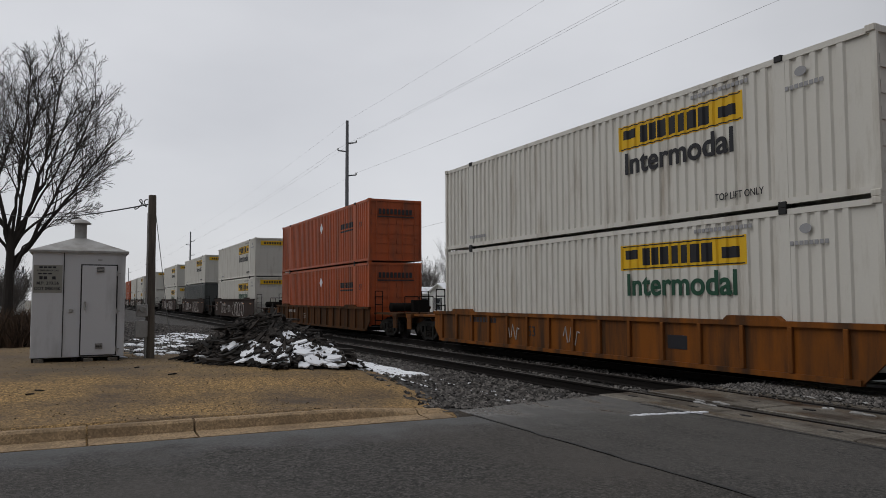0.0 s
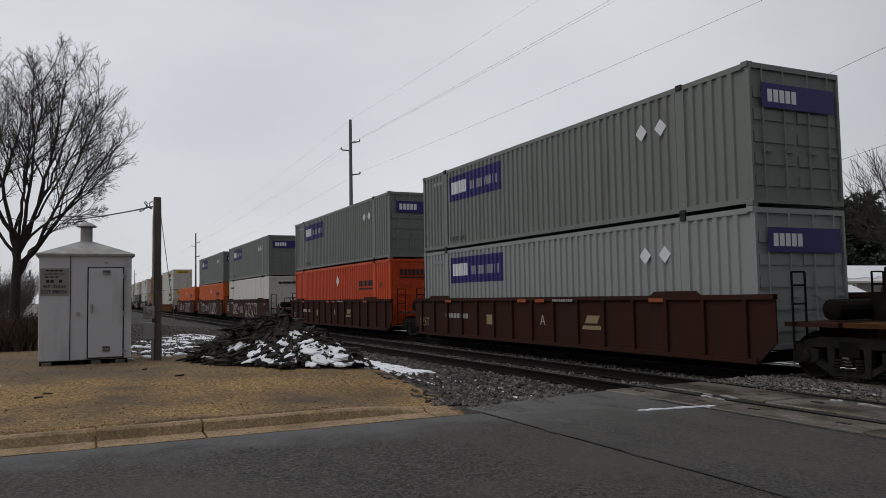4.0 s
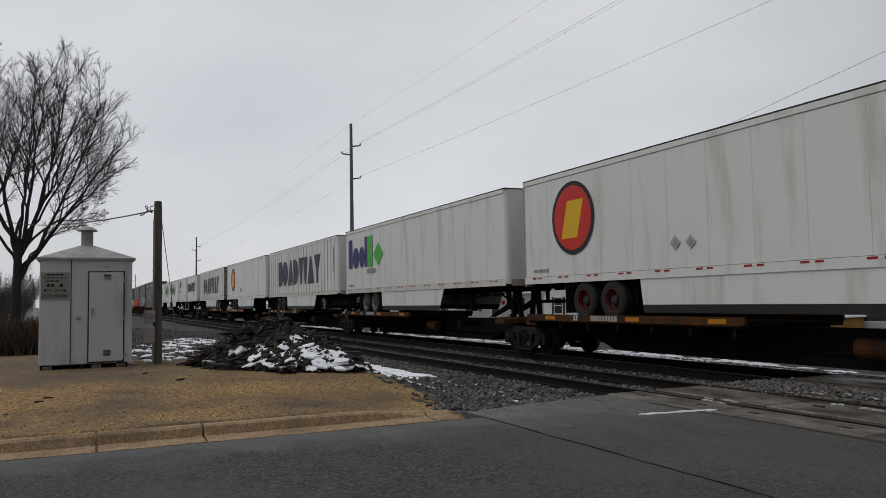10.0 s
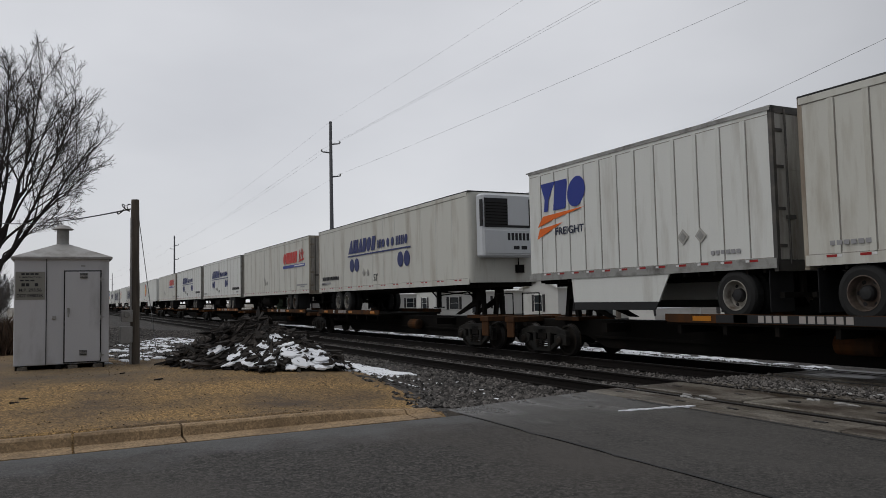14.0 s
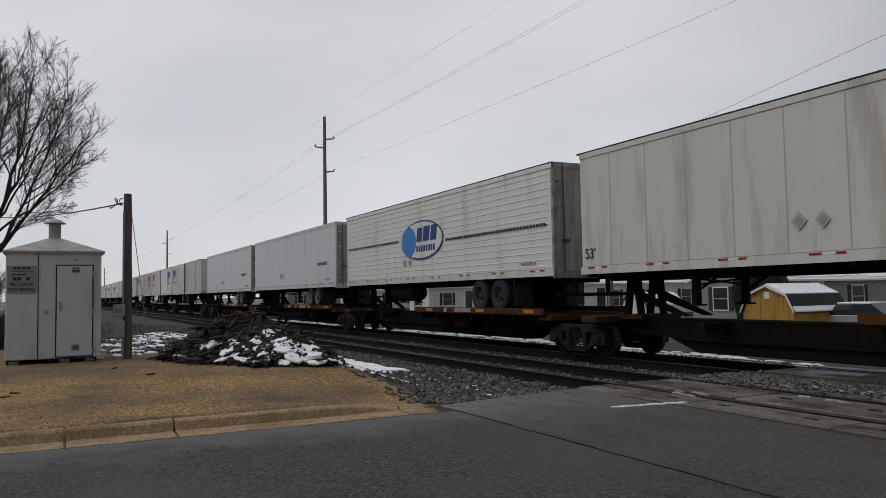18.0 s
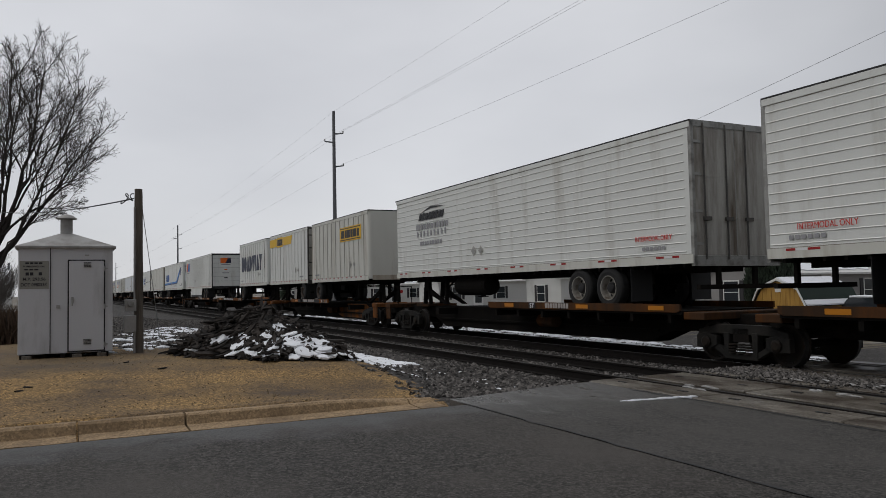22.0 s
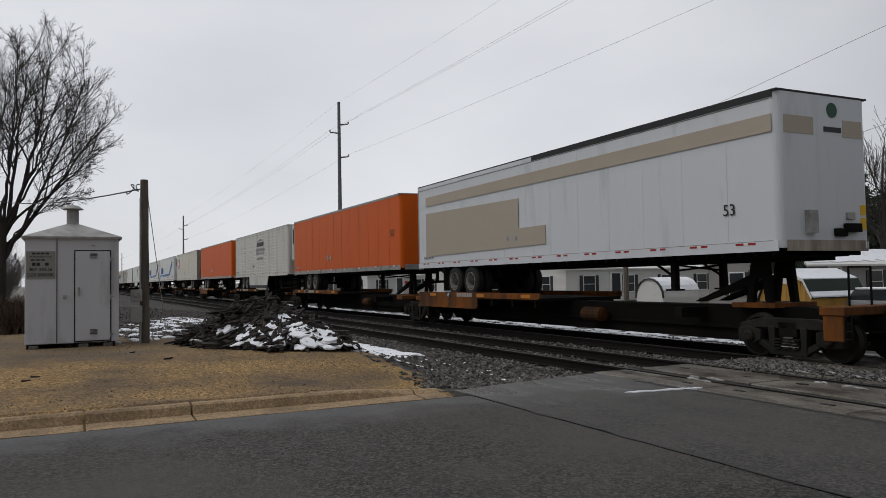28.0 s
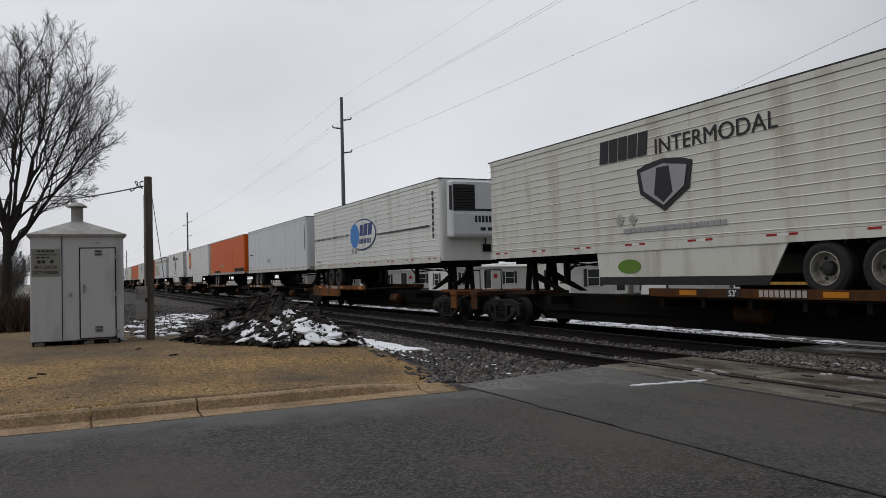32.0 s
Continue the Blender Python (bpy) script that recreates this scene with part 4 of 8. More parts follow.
def wires():
    order = sorted(POLE_XS)
    for k, (dz, side, sag) in enumerate(((0.0, 0.0, 0.5), (-1.62, 0.72, 0.55), (-2.35, -0.72, 0.55), (-4.35, 0.72, 0.6))):
        w = thing("overhead_wire", "thin dark overhead power line wire", "wire", "overhead wires", (0, LINE_Y, 0))
        bm = bmesh.new()
        pts = []
        for a, b in zip(order, order[1:]):
            za, zb = (16.4 if a > -100 else 14.8) + dz, (16.4 if b > -100 else 14.8) + dz
            for i in range(14 if b < order[-1] else 15):
                u = i / 14
                pts.append((a + (b - a) * u, side, za + (zb - za) * u - 4 * sag * u * (1 - u)))
        cord(bm, pts, 0.0065 if k else 0.005, 4)
        part("strand", bm, WIRE, w)


wires()


def street_pole():
    p = thing("distribution_pole", "grey wooden distribution pole with transformer fuse and guy", "utility pole", at=(-36.5, 30.0, -0.5))
    bm = bmesh.new()
    tube(bm, (0, 0, 0), (0, 0, 9.8), 0.16, 0.11, 10)
    part("shaft", bm, POLE_WOOD, p)
    bm = bmesh.new()
    tube(bm, (0, 0, 8.9), (-0.5, -0.1, 8.9), 0.03)
    tube(bm, (-0.5, -0.1, 8.7), (-0.5, -0.1, 9.2), 0.05)
    part("cutout", bm, POLE_HAZY, p)
    bm = bmesh.new()
    tube(bm, (0, 0, 7.5), (-0.45, -0.1, 7.5), 0.03)
    tube(bm, (-0.45, -0.1, 7.2), (-0.45, -0.1, 7.9), 0.06)
    part("arrester", bm, POLE_HAZY, p)
    bm = bmesh.new()
    lathe(bm, [(0.04, 9.8), (0.07, 9.85), (0.05, 9.95), (0.06, 10.0)], "z", 10)
    part("insulator", bm, ALU, p)
    bm = bmesh.new()
    tube(bm, (0, 0, 9.0), (1.0, 0.2, 5.0), 0.012, n=5)
    part("guy_wire", bm, WIRE, p)
    for za, target in ((9.9, (17.3, 0, 12.4)), (5.9, (17.3, 0, 8.4)), (9.9, (-40, 2, 9.4)), (5.9, (-40, 2, 5.5))):
        bm = bmesh.new()
        far = Vector(target) * 1.0
        if target[0] > 0:
            far = Vector((51.9, 0, za + 3 * (target[2] - za)))
        cord(bm, [Vector((0, 0, za)).lerp(far, i / 14) - Vector((0, 0, 0.5 * i / 14 * (1 - i / 14))) for i in range(15)], 0.011, 4)
        part("line", bm, WIRE, p)


street_pole()


# ---------------------------------------------------------------- trees
def branch_mesh(name, seed, height, trunk_r, levels, kids, spread, mat, up=0.25, lean=(0, 0), thin=0.006, first=0.18, side_end=3):
    """Bare tapered limbs that fork again and again; returns trunk and crown meshes."""
    rng = random.Random(seed)
    sets = ([], []), ([], [])

    def limb(p, d, length, r, level):
        steps = 4 if level < 2 else 3
        r_end = max(thin, r * (0.52 if level else 0.62))
        verts, faces = sets[0 if level == 0 else 1]
        n = 8 if level == 0 else 5 if level < 3 else side_end
        ring0 = None
        pts = []
        for k in range(steps + 1):
            u = k / steps
            rr = r + (r_end - r) * u
            a = d.cross(Vector((0.3, 0.5, 0.8))).normalized()
            b = d.cross(a)
            base = len(verts)
            for j in range(n):
                ang = 2 * math.pi * j / n
                verts.append(tuple(p + (a * math.cos(ang) + b * math.sin(ang)) * rr))
            if ring0 is not None:
                for j in range(n):
                    faces.append((ring0 + j, ring0 + (j + 1) % n, base + (j + 1) % n, base + j))
            ring0 = base
            pts.append((p.copy(), d.copy(), rr))
            if k < steps:
                d = (d + Vector((rng.gauss(0, 0.10), rng.gauss(0, 0.10), rng.gauss(0.0, 0.06) + up * 0.12))).normalized()
                p = p + d * (length / steps)
        if level >= levels:
            return
        count = kids[min(level, len(kids) - 1)]
        for i in range(count):
            u = first + (1 - first) * (i + rng.random() * 0.7) / count if level else 0.35 + 0.65 * (i + rng.random() * 0.5) / count
            q, dd, rr = pts[min(steps, int(u * steps + 0.5))]
            az = rng.uniform(0, 2 * math.pi)
            a = dd.cross(Vector((math.cos(az), math.sin(az), 0.1))).normalized()
            tilt = rng.uniform(0.55, 1.1) * spread
            nd = (dd * math.cos(tilt) + a * math.sin(tilt) + Vector((0, 0, up * 0.5))).normalized()
            limb(q, nd, length * rng.uniform(0.52, 0.80) * (1.0 if level else 0.95), max(thin, rr * rng.uniform(0.45, 0.68)), level + 1)
        limb(pts[-1][0], pts[-1][1], length * rng.uniform(0.6, 0.8), max(thin, r_end * 0.95), level + 1)
    limb(Vector((0, 0, 0)), Vector((lean[0], lean[1], 1)).normalized(), height, trunk_r, 0)
    return from_arrays("trunk", *sets[0], mat), from_arrays("crown", *sets[1], mat)


def bare_tree(at, seed, label="bare leafless deciduous tree with dark fine twigs", group="", **kw):
    t = thing("bare_tree", label, "tree", group, at)
    trunk, crown = branch_mesh("tree", seed, mat=kw.pop("mat", BARK), **kw)
    put("trunk", trunk, t)
    put("crown", crown, t)
    return t


def spreading_tree(at, seed, mains, fork=3.2, girth=0.24):
    """A bare tree whose limbs rise and spread from a short trunk; mains: (bow, reach x, reach y, height, radius) of each limb,
    the bow saying how far it leans out before it climbs."""
    t = thing("bare_tree", "bare leafless deciduous tree with dark fine twigs", "tree", at=at)
    rng = random.Random(seed)
    sets = {"trunk": ([], []), "limb": ([], []), "crown": ([], [])}

    def limb(key, pts, r0, r1, n):
        verts, faces = sets[key]
        last = None
        for i, p in enumerate(pts):
            d = (pts[min(i + 1, len(pts) - 1)] - pts[max(i - 1, 0)]).normalized()
            a = d.cross(Vector((0.31, 0.52, 0.79))).normalized()
            b = d.cross(a)
            r = r0 + (r1 - r0) * (i / (len(pts) - 1)) ** 0.8
            base = len(verts)
            for k in range(n):
                g = 2 * math.pi * k / n
                verts.append(tuple(p + (a * math.cos(g) + b * math.sin(g)) * r))
            if last is not None:
                faces.extend((last + k, last + (k + 1) % n, base + (k + 1) % n, base + k) for k in range(n))
            last = base

    def shoots(pts, length, r, level):
        """Side shoots that leave at a narrow angle and bend upwards, each with shoots of its own."""
        count = (0, 12, 8, 6, 2)[level]
        first = (0, 0.34, 0.22, 0.15, 0.2)[level]
        turn_at = rng.uniform(0, 6.28)
        for i in range(count):
            u = min(0.995, first + (1 - first) * (i + rng.random()) / count)
            k = int(u * (len(pts) - 1))
            p = pts[k].lerp(pts[k + 1], u * (len(pts) - 1) - k)
            d = (pts[k + 1] - pts[k]).normalized()
            turn_at += 2.4 + rng.gauss(0, 0.5)
            a = d.cross(Vector((0.2, 0.3, 0.93))).normalized()
            b = d.cross(a)
            side = a * math.cos(turn_at) + b * math.sin(turn_at)
            tilt = rng.uniform(0.35, 0.75) if level < 3 else rng.uniform(0.4, 0.8)
            out = (d * math.cos(tilt) + side * math.sin(tilt)).normalized()
            ln = length * rng.uniform(0.7, 1.15) * (min(1.0, 0.35 + 1.5 * u) * (1.25 - 0.7 * u))
            steps = (0, 6, 4, 3, 2)[level]
            q = [p]
            for _ in range(steps):
                out = (out + Vector((rng.gauss(0, 0.06), rng.gauss(0, 0.06), rng.gauss(0.05 if level < 3 else 0.0, 0.06)))).normalized()
                q.append(q[-1] + out * ln / steps)
            r_here = max((0, 0.014, 0.009, 0.0065, 0.005)[level], r * (1 - 0.7 * u) * 0.52)
            limb("crown", q, r_here, (0, 0.008, 0.006, 0.005, 0.004)[level], 5 if level == 1 else 3)
            if level < 4:
                shoots(q, ln * (0, 0.52, 0.5, 0.45)[level], r_here, level + 1)
    limb("trunk", [Vector((0, 0, -0.2)), Vector((0.03, 0.0, fork * 0.5)), Vector((0.0, 0.04, fork)), Vector((0.05, 0.05, fork + 1.3))], girth, girth * 0.62, 10)
    for bow, dx, dy, h, r in mains:
        start = Vector((0, 0, fork * rng.uniform(0.75, 1.35)))
        end = Vector((dx, dy, h))
        mid = start.lerp(end, 0.5) + Vector((dx * bow, dy * bow, -abs(bow) * 1.2 if bow > 0 else abs(bow) * 2.2))
        pts = []
        for i in range(15):
            u = i / 14
            pts.append(start * (1 - u) ** 2 + mid * (2 * u * (1 - u)) + end * u * u + Vector((rng.gauss(0, 0.05), rng.gauss(0, 0.05), rng.gauss(0, 0.04))) * (u > 0))
        limb("limb", pts, r, 0.012, 7)
        shoots(pts, (end - start).length * 0.36, r, 1)
    for key in ("trunk", "limb", "crown"):
        put(key, from_arrays(key, *sets[key], BARK), t)
    return t


spreading_tree((-38.0, -2.6, ground_height(-38, -2.35)), 5,
               [(0.30, 0.5, 1.9, 11.8, 0.12), (0.05, -0.8, 4.1, 9.2, 0.12), (0.15, 1.0, 3.3, 10.7, 0.10), (-0.25, 0.5, 3.1, 5.7, 0.05), (0.2, -0.8, 0.9, 12.1, 0.12),
                (0.1, -1.4, 2.5, 11.4, 0.09), (0.1, 1.4, -1.2, 11.8, 0.11), (0.0, -0.6, -3.4, 10.8, 0.11), (0.05, 0.6, 3.9, 7.6, 0.07), (0.2, 2.6, 0.8, 10.6, 0.08),
                (0.2, -2.6, 0.4, 11.0, 0.08), (-0.2, -0.3, -4.2, 8.0, 0.08), (0.1, 0.2, 3.0, 10.0, 0.07)])
spreading_tree((-39.5, -4.9, ground_height(-39.5, -4.9)), 9,
               [(0.2, 0.6, 2.6, 11.2, 0.11), (0.1, -0.8, 1.2, 11.8, 0.12), (0.0, 1.3, 0.4, 10.8, 0.10), (0.1, -0.3, -1.8, 11.2, 0.11), (0.0, 0.8, -3.2, 10.0, 0.10)], 2.6)

far_a = bare_tree((-92, 47, -0.6), 41, "far bare grey-brown tree", "far bare trees", height=4.2, trunk_r=0.2, levels=5, kids=(4, 4, 3, 3, 2), spread=0.62, up=0.35, thin=0.011, mat=BARK_HAZY)
far_b = bare_tree((-80, 58, -0.6), 43, "far bare grey-brown tree", "far bare trees", height=3.6, trunk_r=0.16, levels=5, kids=(4, 4, 3, 3, 2), spread=0.6, up=0.4, thin=0.011, mat=BARK_HAZY)
far_c = bare_tree((-31, 46, -0.6), 47, "bare branching tree beside the houses", "far bare trees", height=4.4, trunk_r=0.22, levels=5, kids=(4, 4, 4, 3, 2), spread=0.7, up=0.3, thin=0.012, mat=BARK)
rng_t = random.Random(70)
for k in range(64):
    if k < 12:
        x, y = -72 - 2.2 * k + rng_t.uniform(-1, 1), 60 + rng_t.uniform(-4, 6)
    elif k < 24:
        x, y = -90 - 3.0 * (k - 12) + rng_t.uniform(-2, 2), 50 + rng_t.uniform(-3, 12)
    elif k < 52:
        x, y = -150 - 9 * (k - 24) + rng_t.uniform(-5, 5), 60 + rng_t.uniform(-18, 30)
    else:
        x, y = -90 - 12 * (k - 52) + rng_t.uniform(-5, 5), -16 - 4 * (k - 52) + rng_t.uniform(-8, 4)
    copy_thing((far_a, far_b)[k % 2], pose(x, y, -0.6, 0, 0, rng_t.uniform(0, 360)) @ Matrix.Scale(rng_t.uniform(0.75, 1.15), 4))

for k in range(14):
    copy_thing(far_b, pose(-52 - 2.2 * k + rng_t.uniform(-1, 1), -3.2 - 0.28 * k + rng_t.uniform(-1.5, 0.6), -0.3, 0, 0, rng_t.uniform(0, 360)) @ Matrix.Scale(rng_t.uniform(0.28, 0.5), 4))


def conifer(at, height, width, seed, column=False, blunt=0.85):
    """Whorls of drooping boughs, each a spray of small needle clumps."""
    t = thing("conifer", "tall narrow dark green arborvitae" if column else "dark green spruce with drooping boughs", "tree", "conifers behind the houses", at)
    bm = bmesh.new()
    tube(bm, (0, 0, 0), (0, 0, height * 0.95), 0.18, 0.03, 7)
    part("trunk", bm, BARK, t)
    rng = np.random.default_rng(seed)
    verts, faces = [], []

    def clump(c, out, s):
        side = np.cross(out, rng.normal(0, 1, 3))
        side /= np.linalg.norm(side) + 1e-6
        b = len(verts)
        verts.extend([tuple(c - side * s * 0.45), tuple(c + side * s * 0.45), tuple(c + out * s * 1.5 + rng.normal(0, 0.12 * s, 3))])
        faces.append((b, b + 1, b + 2))
    if column:
        for k in range(9000):
            u = rng.random() ** 0.9
            a = rng.uniform(0, 2 * math.pi)
            r = width * 0.46 * (1 - u ** 5) * (0.7 + 0.3 * min(1, u * 4)) * math.sqrt(rng.uniform(0.4, 1.0)) * (1 + 0.15 * math.sin(2 * a + u * 9 + seed))
            clump(np.array((r * math.cos(a), r * math.sin(a), height * (0.02 + 0.96 * u))), np.array((0.5 * math.cos(a), 0.5 * math.sin(a), 1.0)), rng.uniform(0.10, 0.24))
    else:
        z = height * 0.06
        while z < height * 0.985:
            u = z / height
            reach = width * (1 - u) ** blunt + 0.10
            for k in range(8 if u < 0.8 else 5):
                a = rng.uniform(0, 2 * math.pi)
                ln = reach * rng.uniform(0.55, 1.18)
                rise = rng.uniform(-0.30, 0.12) + 0.5 * u
                n = int(6 + 17 * ln)
                for i in range(n):
                    v = (i + rng.random()) / n
                    spread = 0.26 * ln * v * (1.15 - v) + 0.05
                    c = np.array((math.cos(a) * ln * v, math.sin(a) * ln * v, z + ln * v * rise + 0.10 * ln * v * v)) + rng.normal(0, 1, 3) * np.array((spread, spread, 0.10))
                    clump(c, np.array((math.cos(a), math.sin(a), rng.uniform(-0.5, 0.25))), rng.uniform(0.16, 0.34))
            z += height * 0.021
    put("crown", from_arrays("crown", verts, faces, NEEDLE), t)
    return t


for k, (x, y, h, w, b) in enumerate(((-67.0, 61, 10.3, 4.2, 0.85), (-61.0, 61, 9.9, 4.0, 0.85), (-56.6, 61, 9.6, 3.8, 0.85), (-63.5, 65, 7.6, 4.4, 0.6), (-58.5, 66, 7.8, 4.4, 0.6),
                                     (-51.0, 60, 10.4, 4.6, 0.55), (-53.2, 62, 9.2, 4.4, 0.55), (-48.3, 62, 9.6, 4.6, 0.5), (-46.0, 60, 9.4, 4.2, 0.5), (-43.4, 60, 10.2, 5.4, 0.6),
                                     (-40.5, 63, 9.2, 5.0, 0.6), (-36.0, 62, 8.2, 4.6, 0.7), (-71.5, 64, 8.2, 3.8, 0.7))):
    conifer((x, y, -0.6), h, w, k + 1, blunt=b)
conifer((-27.5, 31.4, -0.6), 5.5, 1.25, 29, True)
conifer((-26.35, 31.8, -0.6), 6.0, 1.3, 30, True)
conifer((-148, 40, -0.6), 8.0, 2.2, 31)
conifer((-141, 44, -0.6), 9.0, 2.4, 32)


# ---------------------------------------------------------------- houses beyond the tracks
SIDING_W = material("white_siding", (0.62, 0.62, 0.60), 0.6, 0, 0.08, 1.0, 20, 0.1, (0.4, 0.39, 0.36), 0.66)
SIDING_G = material("grey_siding", (0.27, 0.26, 0.25), 0.6, 0, 0.08, 1.0, 20, 0.1, (0.2, 0.19, 0.18), 0.66)
ROOFING = material("grey_shingle", (0.12, 0.12, 0.12), 0.9, 0, 0.2, 2, 30, 0.3)
GLASS = material("window_glass", (0.03, 0.035, 0.04), 0.08, 0, 0.1, 1, 5, 0, spec=0.6)
SHUTTER = material("dark_shutter", (0.03, 0.028, 0.03), 0.6)
TRIM = material("white_trim", (0.7, 0.7, 0.68), 0.5, 0, 0.06)
BARN_WOOD = material("yellow_plank", (0.42, 0.235, 0.05), 0.8, 0, 0.2, 2, 30, 0.2, (0.25, 0.13, 0.03), 0.6, (6, 1, 0.4))
BARN_GREEN = material("dark_green_shingle", (0.018, 0.03, 0.024), 0.85, 0, 0.2, 3)
BRICK_RED = material("red_cloth", (0.4, 0.03, 0.03), 0.8)


def home(x0, x1, y0, y1, eave, ridge, siding, windows=3, porch=False, door=True, snow=True):
    """A long low home whose gable end looks towards the railway."""
    base = -0.62
    c = thing("mobile_home", ("white" if siding is SIDING_W else "grey") + " sided mobile home with snow on its roof", "house", "homes beyond the tracks", ((x0 + x1) / 2, (y0 + y1) / 2, base))
    ox, oy = (x0 + x1) / 2, (y0 + y1) / 2
    hw, hl, ez, rz = (x1 - x0) / 2, (y1 - y0) / 2, eave - base, ridge - base
    bm = bmesh.new()
    a = [bm.verts.new(p) for p in ((-hw, -hl, 0.5), (hw, -hl, 0.5), (hw, -hl, ez), (0, -hl, rz), (-hw, -hl, ez))]
    b = [bm.verts.new(p) for p in ((-hw, hl, 0.5), (hw, hl, 0.5), (hw, hl, ez), (0, hl, rz), (-hw, hl, ez))]
    bm.faces.new(a)
    bm.faces.new(b[::-1])
    for i in range(5):
        bm.faces.new((a[i], b[i], b[(i + 1) % 5], a[(i + 1) % 5]))
    part("wall", bm, siding, c)
    bm = bmesh.new()
    box(bm, -hw + 0.05, hw - 0.05, -hl + 0.05, hl - 0.05, -0.1, 0.5)
    part("skirting", bm, ROOFING, c)
    # lap boards on the sides that show
    lap = bmesh.new()
    for k in range(int((ez - 0.55) / 0.16)):
        z = 0.55 + 0.16 * k
        prism(lap, [(-hw - 0.01, z), (-hw - 0.01, z + 0.012), (hw + 0.01, z + 0.012), (hw + 0.01, z)], -hl - 0.014, -hl)
        v = [lap.verts.new(p) for p in ((hw, -hl, z + 0.16), (hw, hl, z + 0.16), (hw + 0.016, hl, z), (hw + 0.016, -hl, z))]
        lap.faces.new(v)
    tagged(part("lap_siding", lap, siding, c), kind="stuff")
    for s in (-1, 1):
        bm = bmesh.new()
        o = 0.28
        dz = (rz - ez) / hw * o
        v = [bm.verts.new(p) for p in ((s * (hw + o), -hl - 0.25, ez - dz), (s * (hw + o), hl + 0.25, ez - dz), (0, hl + 0.25, rz), (0, -hl - 0.25, rz))]
        w = [bm.verts.new((q.co.x, q.co.y, q.co.z + 0.10)) for q in v]
        bm.faces.new(v)
        bm.faces.new(w[::-1])
        for i in range(4):
            bm.faces.new((v[i], w[i], w[(i + 1) % 4], v[(i + 1) % 4]))
        roof = part("roof", bm, TRIM, c)
        if snow:
            bm = bmesh.new()
            n = 26
            ra, rb = [], []
            for k in range(n + 1):
                y = -hl - 0.2 + (2 * hl + 0.4) * k / n
                e = 0.10 + 0.35 * abs(noise.noise((y * 0.8, s * 3 + x0, 2.0)))
                u = 1 - e
                ra.append((bm.verts.new((s * (hw + o) * u, y, rz + (ez - dz - rz) * u + 0.115)), bm.verts.new((s * (hw + o) * u, y, rz + (ez - dz - rz) * u + 0.145))))
                rb.append((bm.verts.new((0, y, rz + 0.115)), bm.verts.new((0, y, rz + 0.145))))
            for k in range(n):
                bm.faces.new((ra[k][1], ra[k + 1][1], rb[k + 1][1], rb[k][1]))
                bm.faces.new((ra[k][0], ra[k + 1][0], ra[k + 1][1], ra[k][1]))
            bm.faces.new((ra[0][0], ra[0][1], rb[0][1], rb[0][0]))
            part("roof_snow", bm, SNOW, roof, "old white snow on the roof")

    def window(cx, cy, face, w=0.95, h=1.15):
        def b3(bm, u0, u1, z0, z1, d0, d1):
            if face == "y":
                box(bm, cx + u0, cx + u1, -hl - d1, -hl - d0, z0, z1)
            else:
                box(bm, hw + d0, hw + d1, cy + u0, cy + u1, z0, z1)
        zc = 1.75
        bm = bmesh.new()
        b3(bm, -w / 2 - 0.07, w / 2 + 0.07, zc - h / 2 - 0.07, zc + h / 2 + 0.07, 0.0, 0.05)
        win = part("window", bm, TRIM, c)
        for z0, z1 in ((zc - h / 2, zc - 0.02), (zc + 0.02, zc + h / 2)):
            bm = bmesh.new()
            b3(bm, -w / 2, w / 2, z0, z1, 0.05, 0.06)
            part("pane", bm, GLASS, win)
        for u in (-w / 2 - 0.36, w / 2 + 0.1):
            bm = bmesh.new()
            b3(bm, u, u + 0.26, zc - h / 2 - 0.05, zc + h / 2 + 0.05, 0.0, 0.055)
            part("shutter", bm, SHUTTER, win)
    window(-hw * 0.1, 0, "y")
    for k in range(windows):
        window(0, -hl + 2.0 + (2 * hl - 4) * k / max(1, windows - 1), "x")
    if door:
        bm = bmesh.new()
        yy = -hl + 4.4
        box(bm, hw, hw + 0.06, yy - 0.55, yy + 0.55, 0.5, 2.62)
        d = part("door", bm, TRIM, c, "white framed glass door")
        bm = bmesh.new()
        box(bm, hw + 0.06, hw + 0.07, yy - 0.38, yy + 0.38, 0.75, 2.5)
        part("pane", bm, GLASS, d)
        bm = bmesh.new()
        lathe(bm, [(0.1, 0.0), (0.22, 0.02), (0.22, 0.07), (0.1, 0.09)], "x", 14, (hw + 0.0, yy + 0.95, 1.95))
        part("wreath", bm, BRICK_RED, c, "red wreath beside the door")
    bm = bmesh.new()
    tube(bm, (0.7, -hl + 5, rz - 0.5), (0.7, -hl + 5, rz + 0.45), 0.08, n=8)
    part("vent_pipe", bm, POLE_HAZY, c)
    return c


home(-49.6, -45.1, 31.7, 46.5, 2.25, 3.0, SIDING_W, 4)
home(-31.9, -27.4, 32.0, 47.5, 2.08, 2.86, SIDING_G, 3)
home(-72.0, -67.5, 33.0, 47.0, 2.3, 3.1, SIDING_W, 3)
home(-96.0, -91.5, 34.0, 48.0, 2.3, 3.1, SIDING_W, 3)
home(-122.0, -117.5, 33.0, 47.0, 2.3, 3.1, SIDING_G, 3)
home(-88.0, -80.0, -9.5, -4.5, 2.6, 4.4, SIDING_W, 2, door=False)


